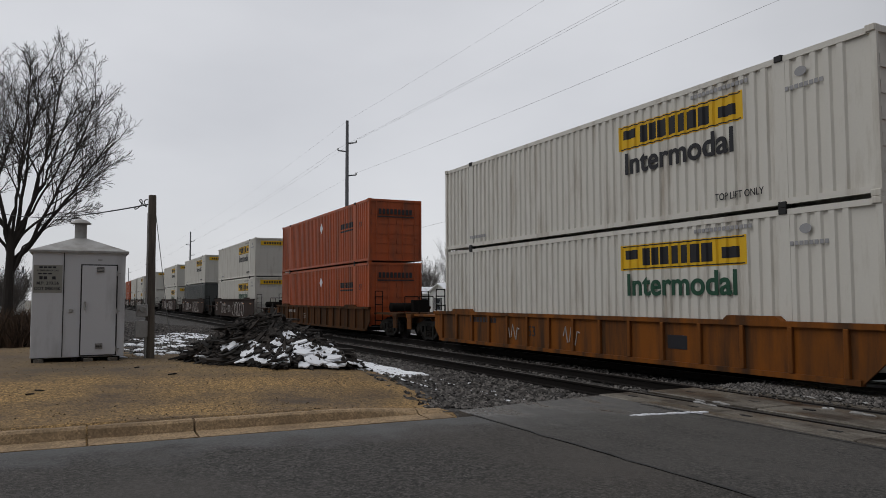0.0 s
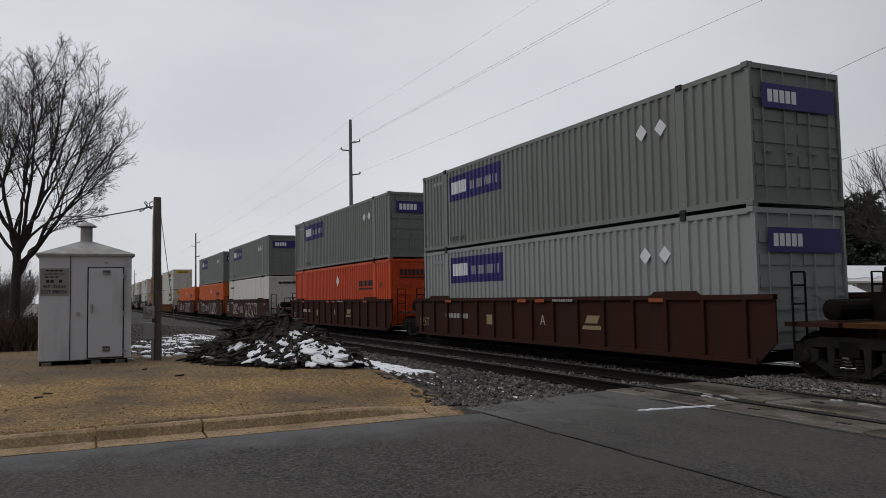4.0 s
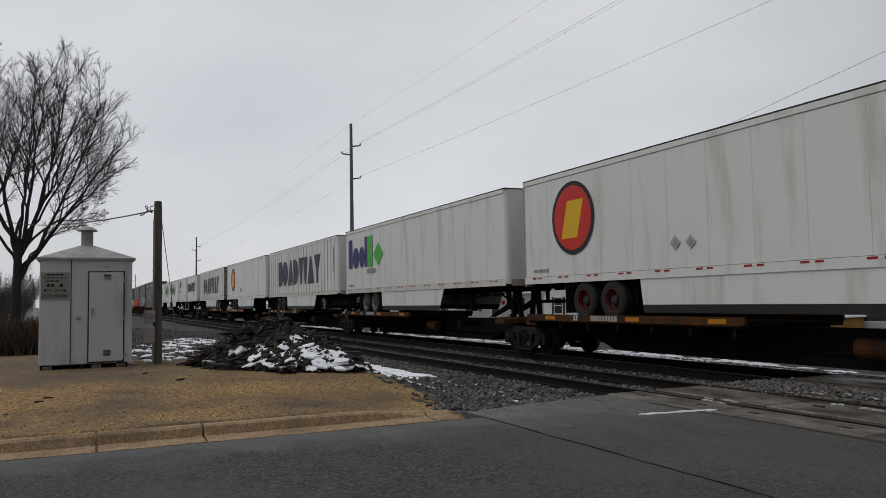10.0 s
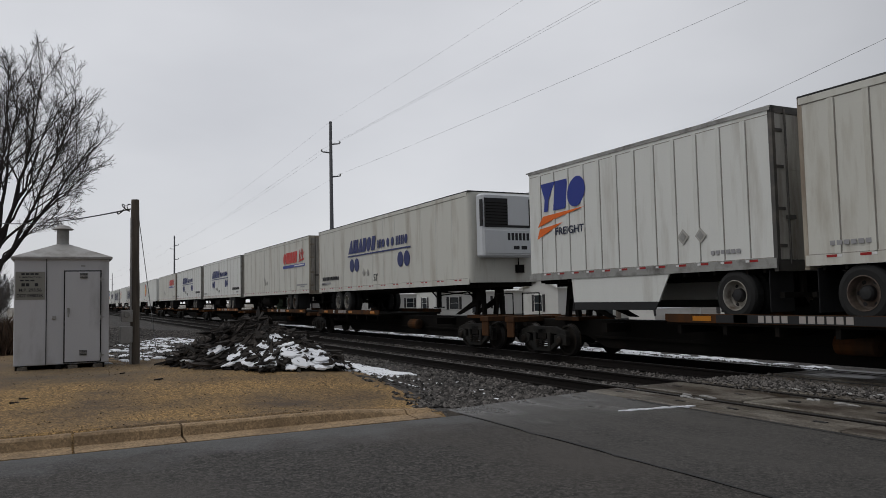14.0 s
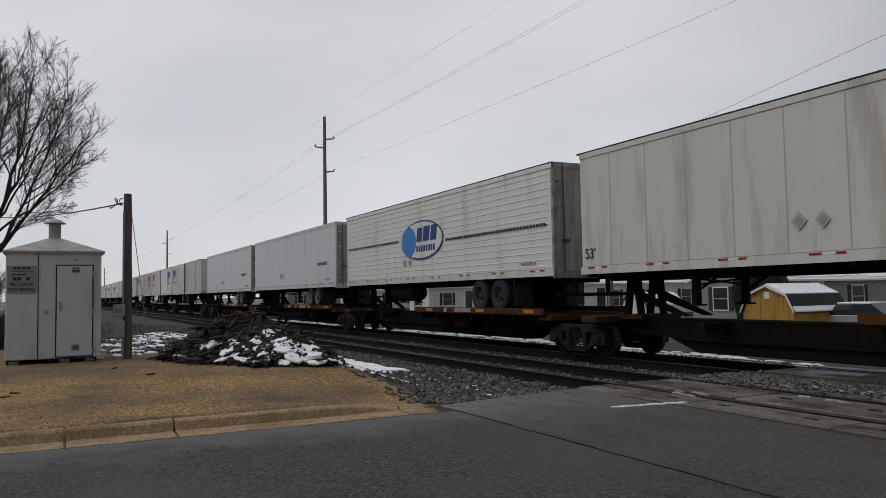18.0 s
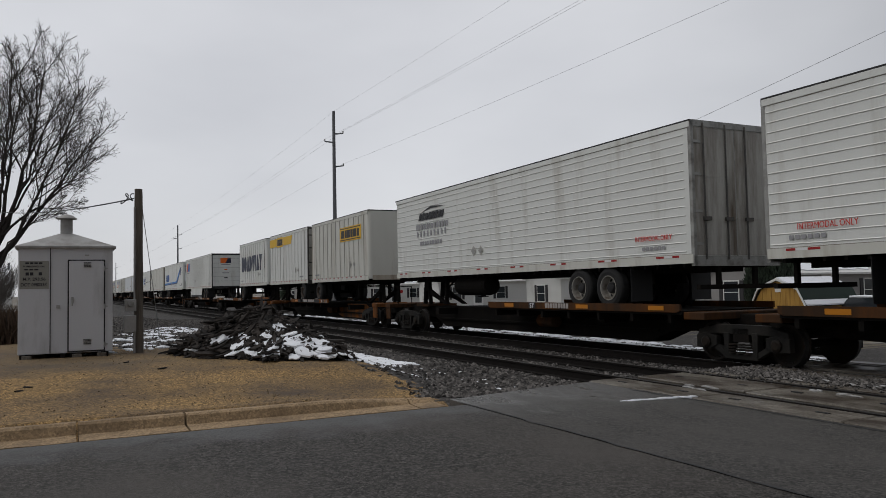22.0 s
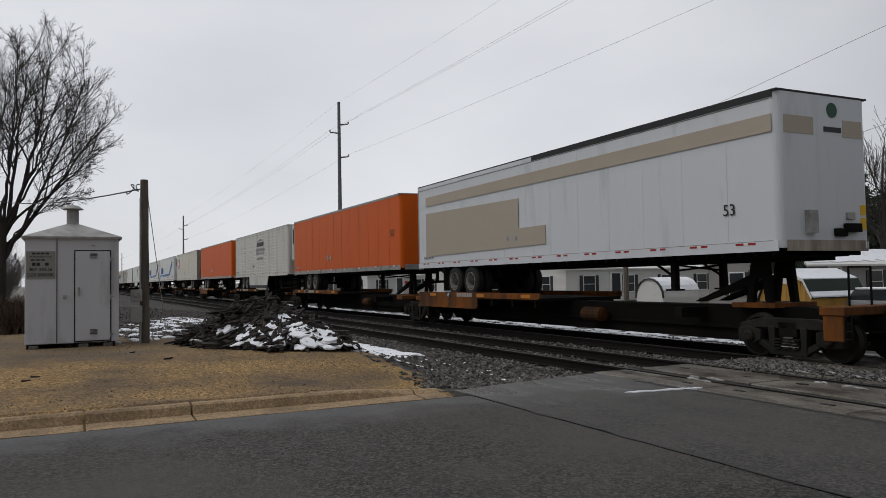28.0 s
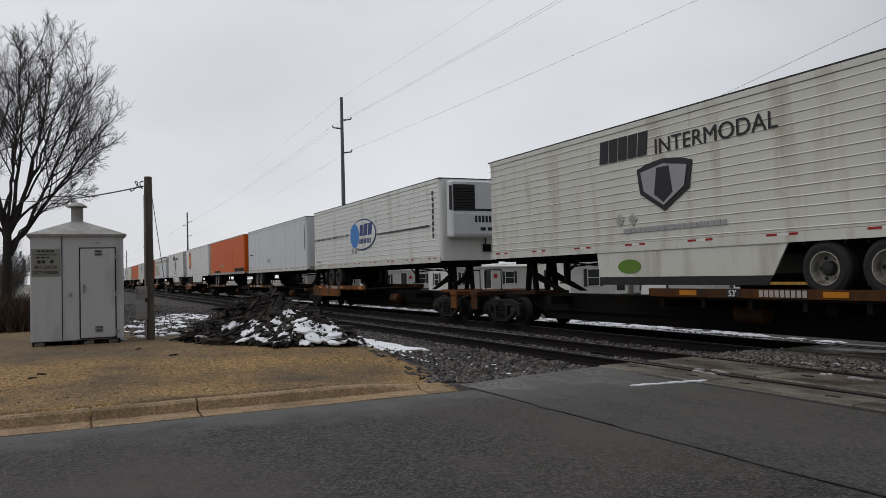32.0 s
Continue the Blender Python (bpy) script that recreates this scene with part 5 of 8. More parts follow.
def barn():
    x0, x1, y0, y1, base = -26.3, -23.5, 29.6, 33.2, -0.68
    b = thing("garden_barn", "small yellow plank barn with green gambrel roof", "shed", at=((x0 + x1) / 2, y0, base))
    hw, L = (x1 - x0) / 2, y1 - y0
    prof = [(-hw, 0), (-hw, 1.2), (-hw * 0.72, 1.98), (0, 2.42), (hw * 0.72, 1.98), (hw, 1.2), (hw, 0)]
    n = 11
    for k in range(n):
        u0, u1 = -hw + 2 * hw * k / n, -hw + 2 * hw * (k + 1) / n
        def roof_z(u):
            for (a, za), (c, zc) in zip(prof[1:], prof[2:]):
                if a <= u <= c:
                    return za + (zc - za) * (u - a) / (c - a)
            return 1.2
        bm = bmesh.new()
        prism(bm, [(u0 + 0.008, 0.05), (u1 - 0.008, 0.05), (u1 - 0.008, roof_z(u1) - 0.03), (u0 + 0.008, roof_z(u0) - 0.03)], 0.0, 0.03)
        part("plank", bm, BARN_WOOD, b)
    bm = bmesh.new()
    prism(bm, [(x * 0.99, max(z - 0.02, 0.02)) for x, z in prof], 0.03, L)
    part("body", bm, BARN_WOOD, b)
    bm = bmesh.new()
    for (xa, za), (xb, zb) in zip(prof[1:5], prof[2:6]):
        prism(bm, [(xa * 1.06, za), (xa * 1.06, za + 0.06), (xb * 1.06, zb + 0.06), (xb * 1.06, zb)], -0.08, L + 0.1)
    part("roof", bm, BARN_GREEN, b, "dark green shingle roof")
    bm = bmesh.new()
    for (xa, za), (xb, zb) in zip(prof[1:5], prof[2:6]):
        prism(bm, [(xa * 1.07, za - 0.03), (xa * 1.07, za + 0.075), (xb * 1.07, zb + 0.075), (xb * 1.07, zb - 0.03)], -0.13, -0.06)
    part("bargeboard", bm, TRIM, b, "white bargeboard")
    bm = bmesh.new()
    for xa, za, xb, zb in ((0, 2.48, hw * 0.74, 2.04), (-hw * 0.74, 2.04, 0, 2.48)):
        prism(bm, [(xa, za), (xa, za + 0.07), (xb, zb + 0.05), (xb, zb)], -0.05, L + 0.05)
    prism(bm, [(hw * 0.98, 1.42), (hw * 0.98, 1.5), (hw * 1.08, 1.30), (hw * 1.08, 1.24)], 0.0, L)
    part("roof_snow", bm, SNOW, b, "snow on the barn roof")
    bm = bmesh.new()
    box(bm, -0.16, 0.16, -0.02, 0.0, 1.85, 2.15)
    part("vent", bm, TRIM, b)


barn()


def garden_hut():
    h = thing("garden_hut", "small white arched garden hut with snowy roof", "shed", at=(-38.5, 33.5, -0.62))
    arc = [(1.25 * math.cos(math.pi * k / 10), 0.9 + 1.2 * math.sin(math.pi * k / 10)) for k in range(11)]
    bm = bmesh.new()
    prism(bm, [(1.25, 0)] + arc + [(-1.25, 0)], 0, 3.0)
    part("body", bm, SIDING_W, h)
    bm = bmesh.new()
    prism(bm, [(x * 1.05, z + 0.02) for x, z in arc] + [(x * 1.01, z - 0.06) for x, z in arc[::-1]], -0.08, 0.05)
    part("arch_trim", bm, SHUTTER, h)
    bm = bmesh.new()
    prism(bm, [(x * 1.03, z + 0.06) for x, z in arc[1:-1]] + [(x * 1.0, z) for x, z in arc[-2:0:-1]], 0.06, 3.05)
    part("roof_snow", bm, SNOW, h)


garden_hut()


def parked_car(at, turn, colour, label):
    """A saloon seen far off behind the train."""
    c = thing("parked_car", label, "car", "", at)
    c.rotation_euler = (0, 0, radians(turn))
    bm = bmesh.new()
    prism(bm, [(-2.2, 0.3), (-2.25, 0.75), (-1.6, 0.92), (1.2, 0.92), (2.1, 0.78), (2.25, 0.5), (2.2, 0.3)], -0.85, 0.85)
    part("body", bm, paint("car_paint", colour, rough=0.3), c, bevel=0.04)
    bm = bmesh.new()
    prism(bm, [(-1.5, 0.92), (-1.0, 1.42), (0.5, 1.45), (1.15, 0.92)], -0.74, 0.74)
    part("cabin", bm, GLASS, c, bevel=0.03)
    bm = bmesh.new()
    box(bm, -1.0, 0.5, -0.72, 0.72, 1.42, 1.50)
    part("roof_snow", bm, SNOW, c, bevel=0.02)
    for x in (-1.4, 1.4):
        for y in (-0.85, 0.67):
            bm = bmesh.new()
            lathe(bm, [(0.2, 0.0), (0.32, 0.02), (0.32, 0.16), (0.2, 0.18)], "y", 16, (x, y, 0.32))
            part("wheel", bm, TYRE, c)


parked_car((-22.3, 33.0, -0.55), 8, (0.30, 0.31, 0.33), "silver saloon car with snow on its roof")


# ---------------------------------------------------------------- dead weeds behind the cabinet
def weeds():
    rng = np.random.default_rng(3)
    verts, faces = [], []
    for k in range(26000):
        x = -23.5 - 26 * rng.random() ** 1.6
        y = -16 + 16.2 * rng.random()
        if y > -0.6 + 1.2 * math.sin(x) * 0.4 - 0.05 * (x + 23) and rng.random() < 0.9:
            continue
        z = ground_height(x, y)
        h = rng.uniform(0.5, 1.25) * (0.6 + 0.4 * math.sin(x * 0.7 + y * 0.4) ** 2)
        a, lean = rng.uniform(0, 6.28), rng.normal(0, 0.22, 2)
        w = rng.uniform(0.012, 0.035)
        b = len(verts)
        verts.extend([(x - w * math.cos(a), y - w * math.sin(a), z), (x + w * math.cos(a), y + w * math.sin(a), z),
                      (x + lean[0] * 0.5 + w * 0.6, y + lean[1] * 0.5, z + h * 0.6), (x + lean[0], y + lean[1], z + h)])
        faces.extend([(b, b + 1, b + 2), (b, b + 2, b + 3)])
    tagged(put("weeds", from_arrays("weeds", verts, faces, WEED)), "dense dead brown weeds behind the cabinet", "weeds", kind="stuff")


weeds()


# ---------------------------------------------------------------- the train
TRUCK_STEEL = material("grimy_cast_steel", (0.015, 0.0145, 0.0135), 0.8, 0, 0.4, 3, 30, 0.3, (0.034, 0.030, 0.025), 0.58, spec=0.15)
# dark strips for rivet rows and for shade along rails and posts
RIVET_SHADE = material("rivet_and_shade_line", (0.30, 0.29, 0.265), 0.6, 0, 0.3, 9, 60, 0.2, (0.20, 0.17, 0.13), 0.55)
RUSTY_WHITE = paint("rust_stained_white", (0.42, 0.38, 0.31), dirt=(0.10, 0.05, 0.025), dirt_at=0.55)
GRIMY_DOOR = paint("grimy_white_door", (0.44, 0.43, 0.40), dirt=(0.09, 0.062, 0.040), dirt_at=0.52, rough=0.6, vary=0.15)
DARK_FRAME = material("dirty_dark_frame", (0.075, 0.072, 0.068), 0.55, 0.2, 0.25, 4, 40, 0.1, (0.16, 0.14, 0.12), 0.6)
SEAM_SOFT = material("body_seam", (0.62, 0.625, 0.605), 0.6, 0, 0.1, 4)
SEAM = material("pale_seam", (0.40, 0.39, 0.36), 0.6, 0, 0.15, 4)
MOVERS = []          # every thing on the far track with its place along the train
DECK = 1.07          # deck height above the rail heads
FLOOR, TOP = 2.14, 5.17
LONG, SHORT = 16.15, 8.45


def rider(ob, s):
    MOVERS.append((ob, s))
    return ob


def wheelset_meshes():
    def wheel():
        bm = bmesh.new()
        lathe(bm, [(0.10, -0.05), (0.12, -0.02), (0.34, -0.01), (0.36, -0.06), (0.415, -0.06), (0.425, 0.06), (0.45, 0.075), (0.45, 0.10), (0.12, 0.09), (0.10, 0.1)], "y", 24)
        me = mesh_of("wheel", bm, STEEL)
        me.materials.append(RAIL_TOP)
        for q in me.polygons[24 * 4:24 * 5]:
            q.material_index = 1
        return me

    def frame_side():
        bm = bmesh.new()
        prism(bm, [(-1.18, 0.52), (-1.12, 0.68), (-0.6, 0.80), (0.6, 0.80), (1.12, 0.68), (1.18, 0.52), (0.7, 0.60), (-0.7, 0.60)], -0.07, 0.07)
        for f in (-1, 1):
            prism(bm, [(f * 1.18, 0.30), (f * 1.18, 0.56), (f * 0.92, 0.62), (f * 0.62, 0.56), (f * 0.62, 0.36), (f * 0.80, 0.28)], -0.09, 0.06)
            prism(bm, [(f * 0.66, 0.40), (f * 0.72, 0.30), (f * 0.40, 0.12), (f * 0.30, 0.20)], -0.07, 0.07)
            prism(bm, [(f * 0.30, 0.18), (f * 0.42, 0.18), (f * 0.44, 0.64), (f * 0.28, 0.64)], -0.09, 0.07)
        prism(bm, [(-0.42, 0.10), (0.42, 0.10), (0.40, 0.22), (-0.40, 0.22)], -0.09, 0.07)
        bmesh.ops.recalc_face_normals(bm, faces=bm.faces[:])
        return mesh_of("side_frame", bm, TRUCK_STEEL, 0.012)

    def springs():
        bm = bmesh.new()
        for x in (-0.2, 0.0, 0.2):
            for k in range(4):
                lathe(bm, [(0.085, 0.22 + 0.055 * k), (0.085, 0.25 + 0.055 * k)], "z", 10, (x, 0, 0))
        return mesh_of("spring_nest", bm, STEEL)

    def bolster():
        bm = bmesh.new()
        box(bm, -0.2, 0.2, -1.05, 1.05, 0.45, 0.72)
        tube(bm, (-0.89, -0.78, 0.43), (-0.89, 0.78, 0.43), 0.08, n=10)
        tube(bm, (0.89, -0.78, 0.43), (0.89, 0.78, 0.43), 0.08, n=10)
        return mesh_of("truck", bm, UNDER)

    def cap():
        bm = bmesh.new()
        lathe(bm, [(0.12, 0.0), (0.12, -0.05), (0.08, -0.08)], "y", 12)
        return mesh_of("bearing_cap", bm, STEEL)
    return once("truck", lambda: (wheel(), frame_side(), springs(), bolster(), cap()))


def truck(parent, x):
    """A two-axle freight truck under the car at x."""
    wheel, side, springs, bolster, cap = wheelset_meshes()
    t = put("truck", bolster, parent, (x, 0, 0), "grimy cast steel truck")
    for s in (-1, 1):
        put("side_frame", side, t, (0, s * 0.98, 0))
        tagged(put("spring_nest", springs, t, (0, s * 1.04, 0)), kind="stuff")
        for ax in (-0.89, 0.89):
            put("wheel", wheel, t, (ax, s * 0.76, 0.43), turn=pose(0, 0, 0, 0, 0, 0 if s < 0 else 180))
            put("bearing_cap", cap, t, (ax, s * 1.06, 0.43), turn=pose(0, 0, 0, 0, 0, 0 if s < 0 else 180))


def end_details(car, x, face, mat):
    """Coupler, crosswalk, grab irons and brake hose at one end of a car; face is -1 or 1."""
    def walkway():
        bm = bmesh.new()
        box(bm, -0.25, 0.25, -1.38, 1.38, 0.90, 1.06)
        box(bm, -0.2, 0.2, -1.36, -1.30, 0.45, 0.9)
        box(bm, -0.2, 0.2, 1.30, 1.36, 0.45, 0.9)
        return mesh_of("end_platform", bm, mat, 0.015)
    put("end_platform", once(("endp", mat.name), walkway), car, (x, 0, 0))

    def coupler():
        bm = bmesh.new()
        box(bm, -0.1, 0.75, -0.13, 0.13, 0.72, 0.98)
        box(bm, 0.7, 0.98, -0.2, 0.16, 0.68, 1.02)
        return mesh_of("coupler", bm, UNDER, 0.03)
    put("coupler", once("coupler", coupler), car, (x + 0.2 * face, 0, 0), turn=pose(0, 0, 0, 0, 0, 0 if face > 0 else 180))

    def steps():
        bm = bmesh.new()
        for k in range(3):
            tube(bm, (0, 0, 0.5 + 0.14 * k), (0.35, 0, 0.5 + 0.14 * k), 0.012, n=5)
        for sx in (0.0, 0.35):
            tube(bm, (sx, 0, 0.47), (sx, 0, 0.92), 0.014, n=5)
        return mesh_of("step_iron", bm, UNDER)

    def rail():
        bm = bmesh.new()
        tube(bm, (0.0, -0.9, 1.06), (0.0, -0.9, 1.75), 0.02, n=6)
        tube(bm, (0.0, -0.3, 1.06), (0.0, -0.3, 1.75), 0.02, n=6)
        tube(bm, (0.0, -0.9, 1.75), (0.0, -0.3, 1.75), 0.02, n=6)
        return mesh_of("grab_iron", bm, UNDER)
    for y in (-1.33, 1.33):
        put("step_iron", once("step irons", steps), car, (x, y, 0))
    put("grab_iron", once("grab rail", rail), car, (x, 0, 0))


def tyre_mesh():
    bm = bmesh.new()
    lathe(bm, [(0.30, 0.0), (0.40, -0.012), (0.48, 0.02), (0.505, 0.06), (0.505, 0.22), (0.48, 0.26), (0.30, 0.27)], "y", 28, caps=False)
    return mesh_of("tyre", bm, TYRE)


def rim_mesh(mat):
    """A deep dished steel disc wheel with dark hand holes and a dark hub."""
    bm = bmesh.new()
    lathe(bm, [(0.302, 0.02), (0.305, -0.010), (0.290, -0.012), (0.278, 0.06), (0.266, 0.17), (0.235, 0.19), (0.155, 0.165), (0.140, 0.15)], "y", 24, caps=False)
    dark = len(bm.faces)
    lathe(bm, [(0.140, 0.15), (0.132, 0.08), (0.105, 0.045), (0.03, 0.035)], "y", 24)
    for k in range(6):
        a = 2 * math.pi * k / 6
        lathe(bm, [(0.040, 0.2), (0.040, 0.172)], "y", 8, (0.205 * math.cos(a), 0, 0.205 * math.sin(a)))
    me = mesh_of("rim", bm, mat)
    me.materials.append(BLACK)
    for p in me.polygons[dark:]:
        p.material_index = 1
    return me


def flip(x, L, right):
    return L - x if right else x


def body_mesh(L, mat, right):
    """The box of a trailer: square at the doors, rounded at the nose."""
    def build():
        bm = bmesh.new()
        r, o = 0.16, []
        pts = [(0, -1.285), (0, 1.285)]
        for k in range(6):
            a = math.pi / 2 - math.pi / 2 * k / 5
            pts.append((L - r + r * math.cos(a), 1.285 - r + r * math.sin(a)))
        for k in range(6):
            a = -math.pi / 2 * k / 5
            pts.append((L - r + r * math.cos(a), -1.285 + r + r * math.sin(a)))
        for x, y in pts:
            o.append((flip(x, L, right), y))
        slab(bm, o, FLOOR, TOP - 0.04)
        return mesh_of("body", bm, mat)
    return once(("body", L, mat.name, right), build)


def trailer(name, s, L, right, mat, style, label, category="trailer", trim=None, rim=None, skirt=None, reefer=False, tape=True, tank=False, lower=None, rollup=False, axle=1.05, clean=False):
    """A box trailer on the deck. right: its wheels and doors are at the rear end along the train."""
    t = thing(name, label, category, "trailers on the train")
    pale = mat in (WHITE, WHITE_OLD, WHITE_COOL, CREAM)
    trim = trim or (BLACK if pale else ALU)
    if pale and trim is BLACK and lower is None:
        lower = WHITE_OLD
    put("body", body_mesh(L, mat, right), t)
    f = lambda x: flip(x, L, right)

    def span(bm, a, b, *rest):
        box(bm, min(f(a), f(b)), max(f(a), f(b)), *rest)

    def roof():
        bm = bmesh.new()
        span(bm, -0.015, L + 0.01, -1.30, 1.30, TOP - 0.035, TOP)
        return mesh_of("roof_cap", bm, trim)

    def top_rail():
        bm = bmesh.new()
        span(bm, 0, L - 0.1, -1.30, -1.285, TOP - (0.09 if top is ALU else 0.16), TOP - 0.036)
        span(bm, 0, L - 0.1, 1.285, 1.30, TOP - 0.16, TOP - 0.036)
        return mesh_of("top_rail", bm, top)
    top = mat if trim is BLACK else trim
    put("top_rail", once(("toprail", L, right, top.name), top_rail), t)
    put("roof_cap", once(("roof", L, right, trim.name), roof), t)

    def base():
        bm = bmesh.new()
        span(bm, 0, L - 0.05, -1.302, -1.285, FLOOR - 0.06, FLOOR + 0.13)
        span(bm, 0, L - 0.05, 1.285, 1.302, FLOOR - 0.06, FLOOR + 0.13)
        return mesh_of("base_rail", bm, lower or trim)
    put("base_rail", once(("base", L, right, (lower or trim).name), base), t)

    # thin dark strips along the rails: their edge shade drawn as colour
    def lines():
        bm = bmesh.new()
        span(bm, 0.05, L - 0.18, -1.2875, -1.284, TOP - 0.178, TOP - 0.162)
        span(bm, 0.05, L - 0.18, -1.2875, -1.284, FLOOR + 0.132, FLOOR + 0.146)
        return mesh_of("rail_line", bm, RIVET_SHADE)
    if pale:
        tagged(put("rail_line", once(("lines", L, right), lines), t), kind="stuff")

    def under():
        bm = bmesh.new()
        x = 0.3
        while x < L - 0.2:
            span(bm, x, x + 0.06, -1.25, 1.25, FLOOR - 0.14, FLOOR)
            x += 0.42
        span(bm, 0.3, L - 0.2, -0.48, -0.40, FLOOR - 0.24, FLOOR - 0.1)
        span(bm, 0.3, L - 0.2, 0.40, 0.48, FLOOR - 0.24, FLOOR - 0.1)
        span(bm, L - 2.2, L - 0.2, -0.9, 0.9, FLOOR - 0.16, FLOOR - 0.02)
        return mesh_of("floor_frame", bm, UNDER)
    tagged(put("floor_frame", once(("under", L, right), under), t), kind="stuff")
    # running gear
    axles = (2.9, 4.1) if L > 10 else (axle,)

    def bogie():
        bm = bmesh.new()
        a0, a1 = axles[0] - 0.75, axles[-1] + 0.75
        span(bm, a0, a1, -0.56, -0.46, 1.66, FLOOR - 0.14)
        span(bm, a0, a1, 0.46, 0.56, 1.66, FLOOR - 0.14)
        for a in axles:
            tube(bm, (f(a), -1.0, DECK + 0.51), (f(a), 1.0, DECK + 0.51), 0.075, n=10)
            span(bm, a - 0.35, a + 0.35, -0.58, -0.44, 1.55, 1.75)
            span(bm, a - 0.35, a + 0.35, 0.44, 0.58, 1.55, 1.75)
        return mesh_of("bogie", bm, UNDER)
    put("bogie", once(("bogie", L, right, axle), bogie), t)
    tyre, rimm = once("tyre", tyre_mesh), once(("rim", (rim or RIM).name), lambda: rim_mesh(rim or RIM))
    for a in axles:
        for side in (-1, 1):
            for k, y in enumerate((1.27, 0.93)):
                w = put("tyre", tyre, t, (f(a), side * y, DECK + 0.51), turn=pose(0, 0, 0, 0, 0, 0 if side < 0 else 180))
                if k == 0:
                    put("rim", rimm, w)

    def gear():
        bm = bmesh.new()
        x = L - 3.4 if L > 10 else L - 2.6
        for y in (-0.75, 0.75):
            span(bm, x - 0.07, x + 0.07, y - 0.07, y + 0.07, 1.34, FLOOR - 0.1)
            span(bm, x - 0.16, x + 0.16, y - 0.14, y + 0.14, 1.30, 1.34)
            tube(bm, (f(x), y, 1.6), (f(x - 0.8), y, FLOOR - 0.12), 0.03)
        tube(bm, (f(x), -0.75, 1.75), (f(x), 0.75, FLOOR - 0.25), 0.025)
        tube(bm, (f(x), 0.75, 1.75), (f(x), -0.75, FLOOR - 0.25), 0.025)
        return mesh_of("landing_gear", bm, UNDER)
    put("landing_gear", once(("gear", L, right), gear), t)

    # doors, frame, lock rods, bumper at the tail
    def tail():
        bm = bmesh.new()
        for y in (-1.29, 1.21):
            span(bm, -0.03, 0.06, y, y + 0.08, FLOOR - 0.1, TOP - 0.01)
        span(bm, -0.03, 0.06, -1.29, 1.29, TOP - 0.14, TOP - 0.01)
        span(bm, -0.03, 0.06, -1.29, 1.29, FLOOR - 0.12, FLOOR + 0.1)
        if not rollup:
            span(bm, -0.012, 0.0, -0.012, 0.012, FLOOR + 0.1, TOP - 0.14)
        return mesh_of("rear_frame", bm, rear)
    rear = RUSTY_WHITE if mat is WHITE_OLD and trim is BLACK else trim if rollup or trim is WHITE_OLD else DARK_FRAME if L < 10 or style == "posts" else ALU
    put("rear_frame", once(("tail", L, right, rear.name, rollup), tail), t)

    def rod():
        bm = bmesh.new()
        tube(bm, (f(-0.045), 0, FLOOR + 0.02), (f(-0.045), 0, TOP - 0.06), 0.02, n=6)
        span(bm, -0.075, -0.02, -0.05, 0.16, 3.0, 3.08)
        return mesh_of("lock_rod", bm, DARK_FRAME)

    def hinge():
        bm = bmesh.new()
        span(bm, -0.035, -0.0, -0.1, 0.1, -0.03, 0.03)
        return mesh_of("hinge", bm, rear)
    if rollup:
        def seam():
            bm = bmesh.new()
            span(bm, -0.006, 0.0, -1.2, 1.2, -0.008, 0.008)
            return mesh_of("door_seam", bm, ALU)
        for z in (2.7, 3.1, 3.5, 3.9, 4.3, 4.7):
            put("door_seam", once(("seam", L, right), seam), t, (0, 0, z))
    elif right:
        def leaf():
            bm = bmesh.new()
            span(bm, -0.010, 0.0, -0.59, 0.59, FLOOR + 0.11, TOP - 0.15)
            for z in (3.05, 3.95):
                span(bm, -0.014, -0.009, -0.58, 0.58, z, z + 0.02)
            return mesh_of("door", bm, GRIMY_DOOR if pale and not clean else mat)
        for y in (-0.605, 0.605):
            put("door", once(("leaf", L, clean, mat.name), leaf), t, (0, y, 0), "grimy door leaf" if pale and not clean else "")
        for y in (-0.95, -0.3, 0.3, 0.95):
            put("lock_rod", once(("rod", L, right, rear.name), rod), t, (0, y, 0))
        for z in (2.5, 3.2, 4.0, 4.7):
            put("hinge", once(("hinge", L, right, rear.name), hinge), t, (0, -1.12, z))

    def bumper():
        bm = bmesh.new()
        span(bm, -0.02, 0.08, -1.15, 1.15, 1.52, 1.62)
        for y in (-0.6, 0.5):
            span(bm, 0.0, 0.08, y, y + 0.1, 1.6, FLOOR - 0.05)
        return mesh_of("bumper", bm, UNDER)
    put("bumper", once(("bumper", L, right), bumper), t)

    # mud flaps
    def flaps():
        bm = bmesh.new()
        x = axles[0] - 0.85
        span(bm, x, x + 0.012, -0.325, 0.325, 1.25, FLOOR - 0.1)
        return mesh_of("mud_flap", bm, BLACK)
    for y in (-0.945, 0.945):
        put("mud_flap", once(("flaps", L, right, axle), flaps), t, (0, y, 0))
    if tape:
        pitch = 0.61 if style == "posts" else 1.2 if style == "plain" else 1.75
        n = int((L - 0.9) / pitch)

        def strip():
            bm = bmesh.new()
            for k in range(n):
                x = 0.42 + (L - 1.5) * k / (n - 1)
                span(bm, x, x + 0.2, -1.306, -1.302, FLOOR + 0.075, FLOOR + 0.12)
                if style == "plain":
                    span(bm, x + 0.32, x + 0.5, -1.306, -1.302, FLOOR + 0.075, FLOOR + 0.12)
                elif style != "posts":
                    span(bm, x + 0.47, x + 0.72, -1.306, -1.302, FLOOR + 0.075, FLOOR + 0.12)
            return mesh_of("red_tape", bm, REFLECT_RED)

